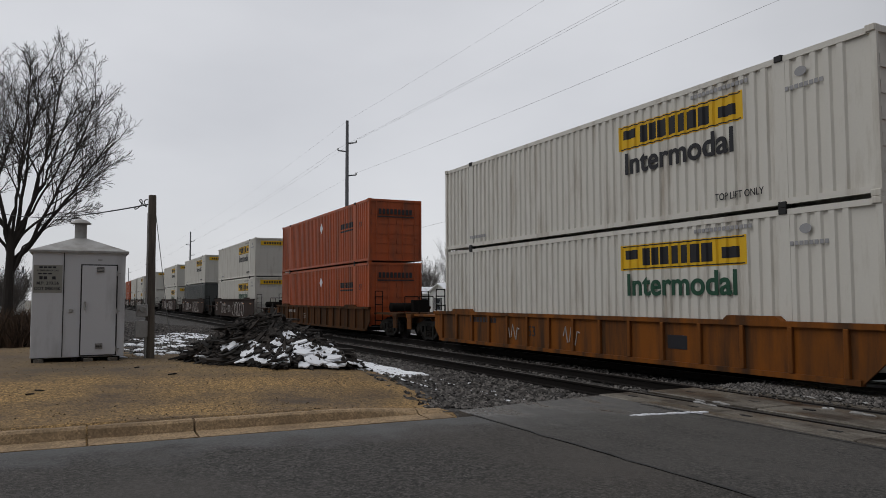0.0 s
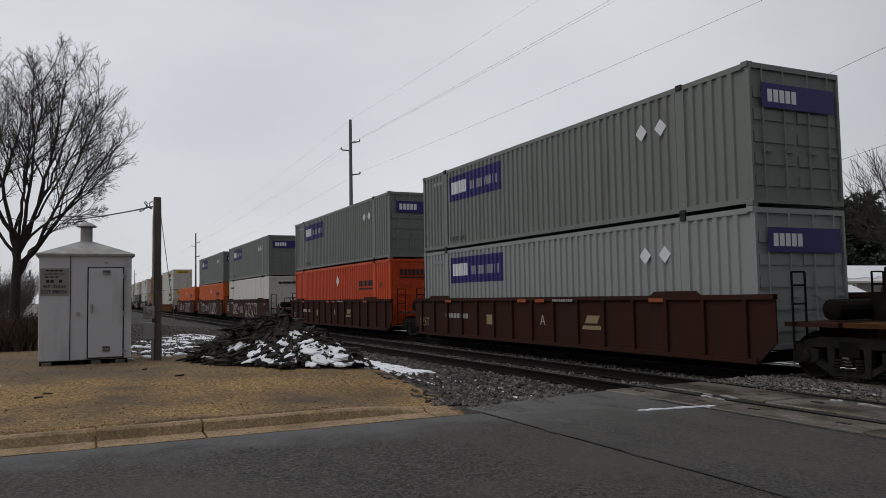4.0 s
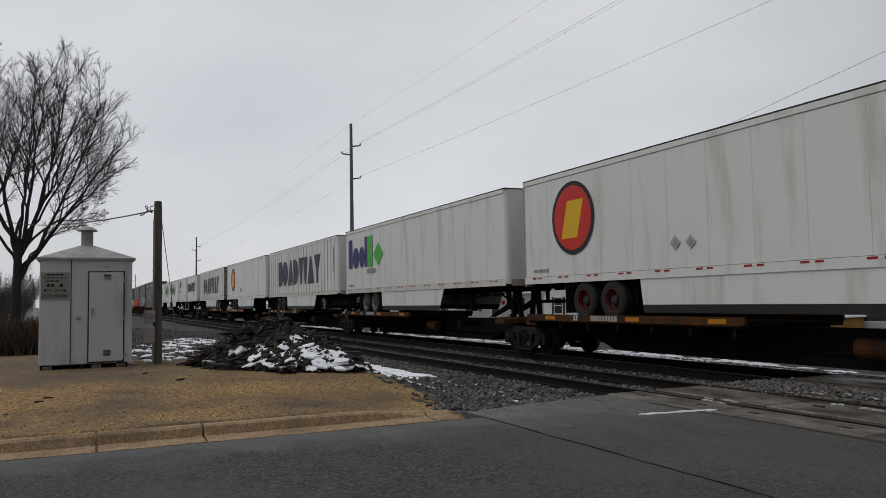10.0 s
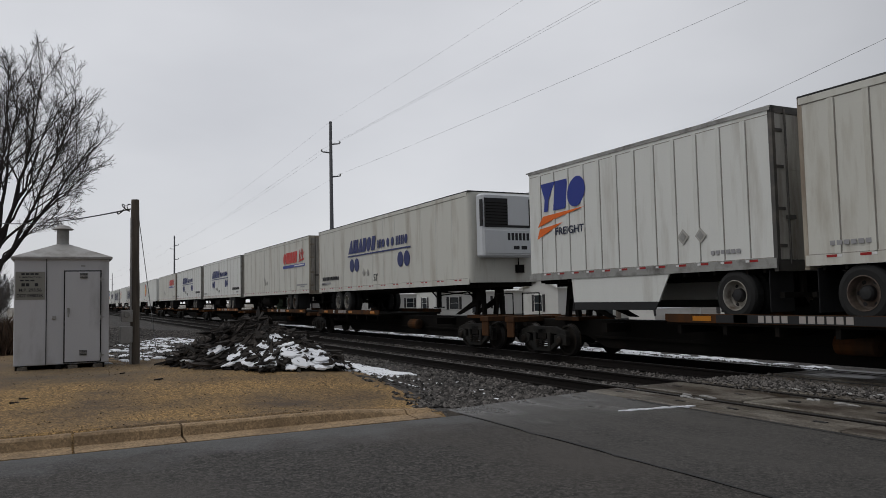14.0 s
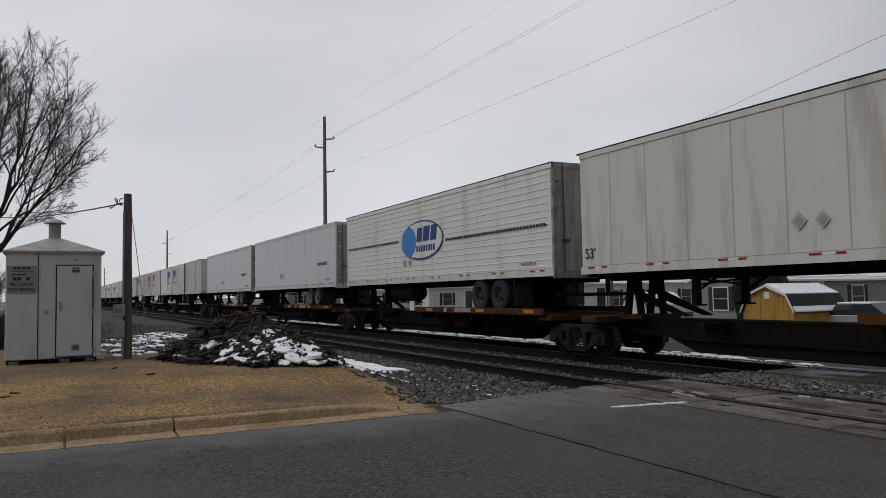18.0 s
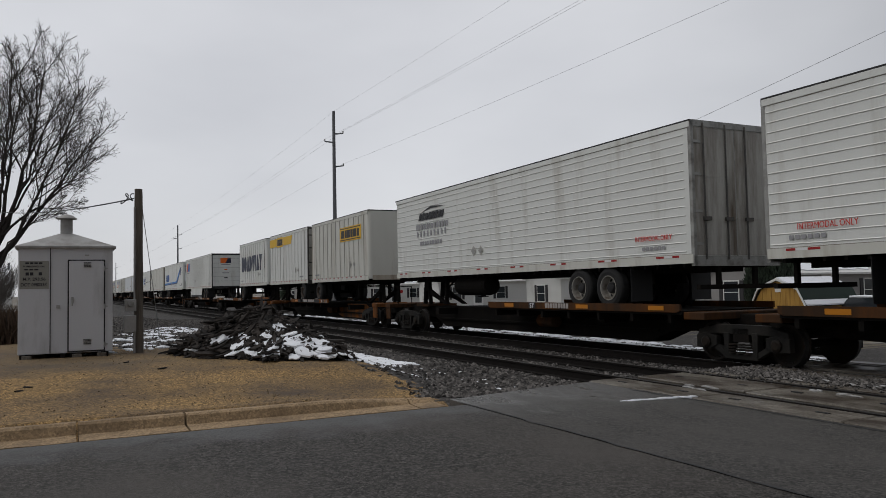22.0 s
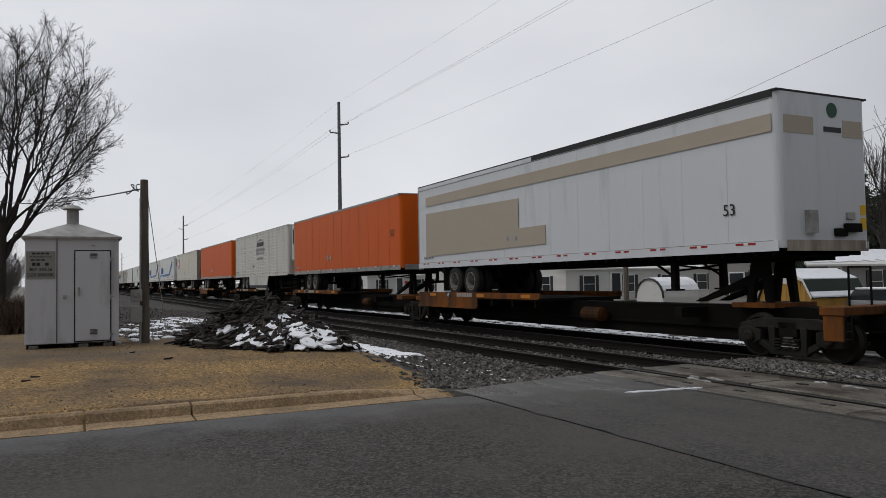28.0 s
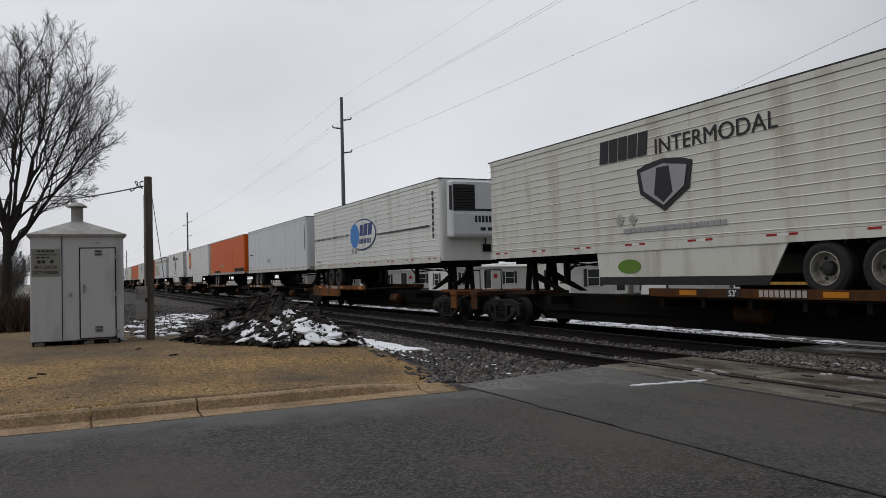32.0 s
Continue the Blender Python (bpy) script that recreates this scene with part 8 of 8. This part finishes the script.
def b_oval_globe(t, x, z):
    disc(t, "badge_ring", x, z, 1.78, 0.72, DKBLUE, "dark blue oval badge ring")
    disc(t, "badge_field", x, z, 1.72, 0.66, WHITE, d=0.020)
    disc(t, "globe", x - 1.0, z - 0.02, 0.62, 0.56, MIDBLUE, "blue globe", d=0.024)
    wordmark(t, x - 0.35, x + 1.35, z - 0.06, z + 0.48, 3, DKBLUE, slant=0.2, seed=3, y=SIDE - 0.02)
    bars(t, x - 0.35, x + 1.2, z - 0.42, z - 0.2, 8, DKBLUE, SIDE - 0.02)


MARK_BLUE = ink("mark_blue", (0.014, 0.085, 0.30))


def b_arrow(t, intermodal=True):
    """Blue wordmark, a stripe that climbs and a dark star-shaped arrowhead."""
    solids(t, ("half", "up", "block", "block", "block", "half"), 1.45, 4.6, 3.10, 3.95, MARK_BLUE, 0.22, 0.16)
    plate(t, "stripe", [(0.05, 2.66), (0.05, 2.92), (11.1, 3.06), (13.85, 4.36), (14.35, 3.98), (11.85, 2.80)], MIDBLUE, "blue stripe that climbs to an arrow")
    plate(t, "stripe_edge", [(0.05, 2.66), (0.05, 2.74), (11.6, 2.90), (14.22, 4.10), (14.35, 3.98), (11.85, 2.80)], DKBLUE, d=0.008)
    plate(t, "arrowhead", [(13.75, 4.18), (14.2, 4.3), (14.33, 4.74), (14.55, 4.56), (15.1, 4.55), (14.75, 4.3), (14.72, 3.72), (14.45, 4.02), (13.9, 3.78), (14.12, 4.08)], DKBLUE, "dark blue arrowhead", d=0.012)
    if intermodal:
        words(t, "INTERMODAL", 3.2, 2.79, 0.16, INKWHITE, 0.0, width=2.6, y=SIDE - 0.008)
    words(t, "53", 15.45, 2.62, 0.28, INKBLACK, 0.01)
    bars(t, 14.1, 14.95, 2.50, 2.60, 5, GREY)
    bars(t, 9.4, 11.0, 2.50, 2.58, 12, GREY)
    upright_bars(t, 15.75, 3.95, 4.95, 6, INKBLACK)
    for x in (6.6, 7.15):
        diamond(t, x, 2.80, 0.2)


def b_script(t, x):
    wordmark(t, x + 0.2, x + 2.3, 4.18, 4.44, 8, INKBLACK, slant=0.5, seed=11, gap=0.2)
    plate(t, "flourish", [(x + 0.4, 4.46), (x + 1.3, 4.66), (x + 2.5, 4.56), (x + 1.3, 4.58)], INKBLACK)
    wordmark(t, x, x + 2.7, 3.84, 4.04, 14, GREY, seed=12, gap=0.3)
    for k in range(9):
        quad(t, "fence_bar", x + 0.05 + 0.29 * k, x + 0.16 + 0.29 * k, 3.58, 3.78, GREY)
    bars(t, x + 0.3, x + 2.2, 3.26, 3.40, 9, GREY)


def b_shield(t):
    for k in range(5):
        quad(t, "wordmark_block", 5.75 + 0.36 * k, 6.06 + 0.36 * k, 4.30, 4.86, INKBLACK, 0.1)
    words(t, "INTERMODAL", 9.5, 4.44, 0.36, INKBLACK, 0.0, width=3.4)
    plate(t, "shield", [(7.15, 3.98), (7.5, 4.08), (8.05, 4.14), (8.6, 4.08), (8.95, 3.98), (8.85, 3.4), (8.05, 2.95), (7.25, 3.4)], INKBLACK, "black shield emblem")
    plate(t, "shield_field", [(7.3, 3.90), (8.05, 4.02), (8.8, 3.90), (8.7, 3.45), (8.05, 3.08), (7.4, 3.45)], GREY, d=0.022)
    plate(t, "shield_block", [(7.75, 3.35), (7.85, 3.95), (8.25, 3.95), (8.35, 3.35), (8.05, 3.15)], INKBLACK, d=0.026)
    bars(t, 6.6, 9.9, 2.52, 2.63, 20, GREY)
    disc(t, "skirt_emblem", 6.75, 1.72, 0.42, 0.17, ink("leaf", (0.10, 0.20, 0.02)), "green oval emblem on the skirt", y=-1.284)


def b_pup_yellow(t, front):
    if front:
        quad(t, "band", 0.05, 1.8, 4.42, 4.92, YELLOW)
        quad(t, "sign", 1.9, 3.28, 4.36, 4.95, YELLOW, label="yellow sign with black lettering blocks")
        wordmark(t, 2.0, 3.2, 4.46, 4.84, 6, INKBLACK, seed=15, y=SIDE - 0.006)
        plate(t, "band", [(3.38, 4.42), (3.38, 4.92), (5.4, 4.92), (5.1, 4.42)], YELLOW)
    else:
        quad(t, "sign", 4.62, 7.55, 3.95, 4.62, YELLOW, label="yellow sign with black lettering blocks")
        quad(t, "sign_line", 4.70, 7.47, 4.0, 4.04, INKBLACK, d=0.008)
        quad(t, "sign_line", 4.70, 7.47, 4.53, 4.57, INKBLACK, d=0.008)
        wordmark(t, 4.85, 7.35, 4.1, 4.47, 6, INKBLACK, seed=15, y=SIDE - 0.006)


def marks(t, L, right, framed):
    """Small stencils low on the side, on every trailer."""
    bars(t, 0.5 if not right else L - 1.6, 1.3 if not right else L - 0.8, 2.42, 2.50, 6, GREY)
    if framed:
        diamond(t, L * 0.40 if L > 10 else L * 0.72, 2.85, 0.17)
        diamond(t, L * 0.43 if L > 10 else L * 0.78, 2.84, 0.16)


SPINES = []


def load(s, L, right, mat, style, label, brand=None, **kw):
    t = trailer("trailer", s, L, right, mat, style, label, **kw)
    if brand:
        brand(t)
    marks(t, L, right, brand is not b_pup_purple_green)
    SPINES.append((s, L, right))
    return t


PURP = "white short trailer with purple and green lettering blocks"
load(123.45, SHORT, True, WHITE, "plain", PURP, b_pup_purple_green, skirt=(2.6, 7.1, 1), axle=0.75)
load(132.32, SHORT, False, WHITE, "plain", PURP, b_pup_purple_green, skirt=(1.3, 5.85, 1), axle=0.75)
load(142.0, SHORT, True, WHITE, "plain", PURP, b_pup_purple_green, skirt=(2.6, 7.1, 1), axle=0.75)
load(151.26, SHORT, False, WHITE, "plain", PURP, b_pup_purple_green, skirt=(1.3, 5.85, 1), axle=0.75)
load(161.0, SHORT, True, WHITE, "panel", "white short trailer with blue and orange emblem", lambda t: b_blue_orange(t, 0.55))
load(170.18, SHORT, False, WHITE, "panel", "white short trailer with heavy dark lettering blocks", lambda t: (nose_blocks(t, SHORT), b_block_dark(t, 0.8, 7.3, 3.26, 4.32), upright_bars(t, 7.9, 3.3, 4.6, 6, INKBLACK)))
DARKL = "white long trailer with heavy dark lettering blocks"
load(181.94, LONG, True, WHITE, "posts", DARKL, lambda t: b_block_dark(t, 2.9, 13.0, 2.78, 4.38), trim=BLACK, skirt=(4.4, 11.5))
OVAL = "white long trailer with red, black and yellow oval badge"
load(199.82, LONG, False, WHITE, "plain", OVAL, lambda t: b_oval(t, 3.0, 3.77), rim=RIM_RED, skirt=(5.2, 12.0), trim=BLACK, lower=WHITE)
load(217.2, LONG, False, WHITE, "posts", DARKL, lambda t: (nose_blocks(t, LONG), b_block_dark(t, 2.9, 13.0, 2.78, 4.38), upright_bars(t, 15.4, 3.3, 4.6, 7, INKBLACK)), trim=BLACK, rim=RIM_DARK, skirt=(5.2, 12.0))


load(234.74, LONG, False, WHITE, "plain", "white long trailer with purple and green lettering blocks", b_pup_purple_green, skirt=(5.0, 11.5))
load(252.02, LONG, False, WHITE, "plain", OVAL, lambda t: b_oval(t, 2.52, 3.83), rim=RIM_RED, skirt=(5.2, 12.0), trim=BLACK, lower=WHITE)
SHIP = "aged white long trailer with red lettering blocks and blue bar"
load(271.53, LONG, True, WHITE_OLD, "panel", SHIP, b_ship, trim=BLACK, rim=RIM_DARK, tank=True, lower=WHITE_OLD)
DOTS = "white long trailer with navy lettering blocks and round dots"
load(288.99, LONG, True, WHITE, "panel", DOTS, lambda t: b_dots(t, 3.9, 13.15), tank=True, trim=ALU, lower=WHITE_OLD)
load(306.63, LONG, True, WHITE, "panel", DOTS, lambda t: b_dots(t, 3.6, 13.15), tank=True, trim=BLACK, lower=WHITE_OLD)
load(323.89, LONG, True, WHITE_OLD, "panel", SHIP, b_ship, trim=BLACK, rim=RIM_DARK, tank=True, lower=WHITE_OLD)
load(341.83, LONG, False, WHITE_OLD, "plain", "white long trailer with navy dots and a cooling unit", lambda t: b_dots(t, 3.9, 0.6), reefer=True, trim=BLACK, lower=WHITE_OLD)
EMBLEM_PUP = "white ribbed short trailer with blue and orange emblem"
load(361.5, SHORT, True, WHITE, "posts", EMBLEM_PUP, lambda t: b_blue_orange(t, 0.55), skirt=(2.0, 5.6), trim=ALU)
load(370.58, SHORT, False, WHITE_OLD, "posts", EMBLEM_PUP, lambda t: b_blue_orange(t, 5.2), rim=RIM_DARK)
load(380.19, SHORT, True, WHITE, "posts", EMBLEM_PUP, lambda t: b_blue_orange(t, 0.55), skirt=(3.0, 6.2))
load(389.2, SHORT, False, WHITE, "plain", "white short trailer with blue and orange emblem", lambda t: b_blue_orange(t, 5.6))
load(398.9, SHORT, True, WHITE, "posts", EMBLEM_PUP, lambda t: b_blue_orange(t, 0.45))
load(408.2, SHORT, False, WHITE_OLD, "posts", "aged white ribbed short trailer", None, rim=RIM_DARK)
load(419.94, LONG, True, WHITE_COOL, "plain", "plain white long trailer", lambda t: (words(t, "AIR RIDE EQUIPPED", 14.0, 3.23, 0.15, INKBLACK, 0.0, width=1.6), bars(t, 3.4, 5.2, 2.5, 2.75, 2, WHITE)), trim=WHITE_OLD, rim=RIM)
load(437.16, LONG, True, WHITE_COOL, "plain", "plain white long trailer", lambda t: (words(t, "AIR RIDE EQUIPPED", 14.15, 3.24, 0.15, INKBLACK, 0.0, width=1.6), words(t, "53", 0.4, 2.75, 0.25, RED)), trim=WHITE_OLD, rim=RIM)


def b_globe_long(t):
    b_oval_globe(t, 7.95, 3.62)
    bars(t, 0.4, 6.0, 3.66, 3.73, 34, INKBLACK, SIDE - 0.016)
    bars(t, 9.9, 15.9, 3.46, 3.54, 36, INKBLACK, SIDE - 0.016)


load(454.79, LONG, True, WHITE, "ribbed", "white ribbed long trailer with blue oval badge", b_globe_long, tank=True, lower=WHITE_OLD, trim=BLACK, rim=RIM_DARK)
load(472.08, LONG, True, WHITE_OLD, "panel", "plain aged white long trailer with panel joints", lambda t: words(t, "53'", 0.45, 2.6, 0.26, INKBLACK), lower=WHITE_OLD, trim=BLACK)
ARROW = "white long trailer with blue arrow stripe and cooling unit"
load(489.94, LONG, False, WHITE, "plain", ARROW, lambda t: b_arrow(t, False), reefer="side", rim=RIM_DARK)


def b_square(t):
    plate(t, "emblem", [(1.04, 3.92), (1.04, 4.72), (3.0, 4.72), (3.0, 3.92)], BLUE, "blue and orange square emblem")
    plate(t, "emblem_wedge", [(1.04, 3.92), (1.04, 4.72), (2.2, 4.72), (1.5, 3.92)], LOGO_ORANGE, d=0.008)
    bars(t, 1.1, 2.9, 3.68, 3.80, 8, GREY)
    bm = bmesh.new()
    box(bm, LONG, LONG + 0.006, -0.52, 0.42, 4.30, 4.78)
    part("door_emblem", bm, NAVY, t)
    bm = bmesh.new()
    v = [bm.verts.new((LONG + dx, y, z)) for dx in (0.0, 0.010) for y, z in ((-0.52, 4.30), (-0.10, 4.30), (0.15, 4.78), (-0.52, 4.78))]
    for f in ((3, 2, 1, 0), (4, 5, 6, 7), (0, 1, 5, 4), (1, 2, 6, 5), (2, 3, 7, 6), (3, 0, 4, 7)):
        bm.faces.new([v[i] for i in f])
    part("door_emblem_wedge", bm, LOGO_ORANGE, t)
    for z, w, m in ((4.18, 0.8, GREY), (3.72, 0.28, LOGO_ORANGE), (3.42, 0.6, GREY), (2.98, 0.35, INKBLACK)):
        bm = bmesh.new()
        box(bm, LONG, LONG + 0.008, -w / 2 - 0.05, w / 2 - 0.05, z - 0.04, z + 0.04)
        part("door_mark", bm, m, t)


load(508.6, LONG, True, WHITE, "posts", "white ribbed long trailer with blue and orange emblem", b_square, skirt=(4.0, 10.8), rim=RIM_DARK, trim=BLACK, lower=WHITE_OLD, rollup=True)
load(536.91, SHORT, False, WHITE, "posts", "white short trailer with heavy dark lettering blocks", lambda t: (nose_blocks(t, SHORT), b_block_dark(t, 0.8, 7.2, 3.12, 4.2), upright_bars(t, 7.8, 3.2, 4.5, 6, INKBLACK)), rim=RIM_DARK)
load(546.29, SHORT, True, WHITE, "posts", "white short trailer with yellow band and sign", lambda t: b_pup_yellow(t, True), rim=RIM_DARK)
load(555.6, SHORT, False, WHITE_OLD, "posts", "white short trailer with yellow sign", lambda t: b_pup_yellow(t, False), rim=RIM_DARK)
SCRIPT = "white ribbed long trailer with black script emblem"
load(567.14, LONG, True, WHITE, "ribbed", SCRIPT, lambda t: (b_script(t, 2.0), words(t, "INTERMODAL ONLY", 14.95, 2.69, 0.12, RED, 0.0, width=1.2, y=SIDE - 0.014)), lower=WHITE_OLD, tank=True)
load(585.2, LONG, False, WHITE, "ribbed", SCRIPT, lambda t: (b_script(t, 10.75), words(t, "INTERMODAL ONLY", 1.3, 2.65, 0.12, RED, 0.0, width=1.2, y=SIDE - 0.014), upright_bars(t, 15.4, 3.6, 4.8, 7, INKBLACK)), lower=WHITE_OLD, skirt=(5.0, 11.4))
PLAIN_OR = "orange long trailer with panel joints"
load(602.54, LONG, False, ORANGE, "panel", PLAIN_OR, lambda t: (diamond(t, 7.2, 2.95, 0.22), diamond(t, 8.0, 2.95, 0.22)), trim=ALU, rim=RIM)
load(620.16, LONG, False, WHITE, "plain", ARROW, b_arrow, reefer=True, rim=RIM)
load(637.57, LONG, False, WHITE, "plain", ARROW, b_arrow, reefer=True, rim=RIM)


def b_red_square(t):
    plate(t, "emblem", [(1.36, 3.63), (1.36, 4.57), (2.26, 4.57), (2.26, 3.63)], RED, "red square emblem with pale shape")
    plate(t, "emblem_shape", [(1.45, 3.95), (1.6, 4.42), (1.8, 4.1), (1.9, 4.38), (2.12, 4.33), (2.0, 4.0), (1.8, 3.8)], INKWHITE, d=0.008)
    bars(t, 1.36, 2.26, 3.45, 3.55, 7, RED)


load(657.27, LONG, True, CREAM, "panel", "cream long trailer with red square emblem", b_red_square, lower=WHITE_OLD, trim=BLACK, tank=True)
load(676.09, LONG, False, ORANGE, "panel", PLAIN_OR, None, trim=ALU)
load(694.05, LONG, False, WHITE_OLD, "ribbed", "aged white ribbed long trailer with cooling unit", lambda t: b_script(t, 7.4), reefer=True, skirt=(5.0, 11.0))
load(711.75, LONG, False, ORANGE, "panel", "orange long trailer with grey rounded nose", lambda t: words(t, "53'", 15.3, 3.6, 0.3, INKBLACK), trim=ALU)


TAN_LONG = 16.52


def b_tan(t):
    plate(t, "stripe", [(0.7, 4.36), (0.7, 4.70), (16.4, 4.70), (16.4, 4.36)], TAN, "tan painted stripe")
    plate(t, "painted_patch", [(0.7, 2.5), (0.7, 4.10), (7.24, 4.02), (7.24, 3.13), (8.66, 3.13), (8.66, 2.6)], TAN, "tan painted-over patch")
    words(t, "53", 15.3, 2.95, 0.24, INKBLACK)
    for y0, y1 in ((-1.12, -0.30), (0.55, 1.12)):
        bm = bmesh.new()
        box(bm, TAN_LONG, TAN_LONG + 0.01, y0, y1, 4.34, 4.68)
        part("nose_stripe", bm, TAN, t)
    for name, y0, y1, z0, z1, d, m in (("nose_box", -0.62, -0.36, 2.42, 2.86, 0.10, ALU), ("plug_socket", 0.48, 0.88, 2.45, 2.62, 0.12, UNDER), ("plug_lid", 0.56, 0.78, 2.70, 2.84, 0.05, ALU),
                                       ("yellow_label", 1.00, 1.16, 2.50, 2.74, 0.012, YELLOW), ("yellow_label", 1.00, 1.16, 2.80, 3.0, 0.012, YELLOW), ("number_bar", 0.0, 0.5, 4.42, 4.52, 0.012, INKBLACK)):
        bm = bmesh.new()
        box(bm, TAN_LONG - 0.005, TAN_LONG + d, y0, y1, z0, z1)
        part(name, bm, m, t)
    bm = bmesh.new()
    lathe(bm, [(0.15, 0.0), (0.15, 0.012)], "x", 18, (TAN_LONG, 0.25, 4.86))
    part("round_badge", bm, DKGREEN, t, "round dark green badge")
    bm = bmesh.new()
    box(bm, 8.0, TAN_LONG - 0.1, -1.306, -1.285, TOP - 0.15, TOP - 0.037)
    part("edge_grime", bm, BLACK, t, "black tar along the roof edge")


load(729.67, TAN_LONG, False, WHITE_COOL, "plain", "white long trailer with tan stripes and painted-over patch", b_tan, trim=BLACK, lower=WHITE_COOL)
SHIELD = "white ribbed long trailer with black shield emblem"
load(749.84, LONG, True, WHITE, "ribbed", SHIELD, b_shield, skirt=(5.5, 11.3), clean=True)
load(768.74, LONG, False, WHITE, "plain", OVAL, lambda t: b_oval(t, 3.17, 3.88), rim=RIM_RED, skirt=(5.2, 12.0), trim=BLACK, lower=WHITE)


def b_scuffed(t):
    plate(t, "scrape", [(2.38, 2.28), (2.38, 2.45), (5.38, 2.45), (5.38, 2.28)], BROWN_DARK, "dark scrape low on the side")
    plate(t, "scrape", [(12.1, 2.28), (12.1, 2.55), (16.0, 2.55), (16.0, 2.28)], BROWN_DARK, "dark scrape low on the side")
    diamond(t, 5.7, 3.0, 0.2)


load(786.55, LONG, False, ORANGE, "panel", "orange long trailer with dark scrapes along the bottom", b_scuffed, trim=ALU)
load(804.32, LONG, False, WHITE_COOL, "plain", "plain white long trailer with upright black number", lambda t: (upright_bars(t, 15.7, 3.3, 4.7, 9, INKBLACK), bars(t, 0.7, 1.8, 3.36, 3.44, 9, INKBLACK)), lower=WHITE_OLD)


def b_states(t):
    words(t, "CALIFORNIA - ARIZONA - OREGON - WASHINGTON - IDAHO - UTAH", 3.1, 3.63, 0.13, INKBLACK, 0.0, width=5.7, y=SIDE - 0.016)
    b_oval_globe(t, 7.86, 3.56)
    bars(t, 9.8, 15.3, 3.42, 3.50, 34, INKBLACK, SIDE - 0.016)
    upright_bars(t, 15.5, 3.0, 4.8, 8, INKBLACK)


load(822.04, LONG, False, WHITE, "ribbed", "white ribbed long trailer with blue oval badge and cooling unit", b_states, reefer="side", lower=WHITE_OLD, rim=RIM_DARK)
load(841.88, LONG, True, WHITE_OLD, "ribbed", SHIELD, b_shield, skirt=(5.5, 11.3))

# spine cars: one platform under each long trailer, one under each pair of short ones
PLAT = []
i = 0
while i < len(SPINES):
    s, L, right = SPINES[i]
    if L > 10:
        PLAT.append((s, s + L, [(0.3, 8.5)] if not right else [(7.6, 15.85)], [LONG - 0.95] if not right else [0.95], False, right))
        i += 1
    elif abs(s - 536.91) < 0.1:
        PLAT.append((s - 9.25, s + SHORT, [(0.63, 10.45)], [0.45, 9.25 + SHORT - 0.8], True, right))
        i += 1
    else:
        s2 = SPINES[i + 1][0]
        PLAT.append((s, s2 + SHORT, [(5.6, 12.4)], [0.8, s2 + SHORT - s - 0.8], True, right))
        i += 2
BRIGHT = (200, 307, 325, 528, 546, 676, 712, 730, 769, 822)
JOINT = {528: 526.95, 676: 674.75, 769: 767.36}
DEEP = (676, 730, 769, 822)
for k, (a, b, plats, hitches, twin, right) in enumerate(PLAT):
    before = PLAT[k - 1][1] if k else 101.32 + LONG
    after = PLAT[k + 1][0] if k + 1 < len(PLAT) else b + 1.3
    joint0, joint1 = JOINT.get(round(a), (before + a) / 2), JOINT.get(round(after), (b + after) / 2)
    c0 = (a - before) > 2.1 and round(a) not in JOINT
    c1 = (after - b) > 2.1 and round(after) not in JOINT or k + 1 == len(PLAT)
    spine_car(a, b - a, right, joint0 - a, joint1 - a, c0, c1, CAR_YELLOW if round(a) in BRIGHT else CAR_RUST, hitches, twin, True, plats, round(a) in DEEP, (10.1, 15.6) if round(a) == 528 else (b - a - 7.2, b - a - 1.9) if twin and round(a) in BRIGHT else None, round(a) in (142, 528))


def travel(t):
    """How far the train has gone after t seconds: it slows very slightly."""
    return 27.2661 * t - 0.0090227 * t * t


def motions():
    for ob, s in MOVERS:
        walk(ob, [(t, pose(s - travel(t), TRAIN_Y, ob.location.z)) for t in (0.0, 8.0, 16.0, 24.0, 32.0)])


motions()
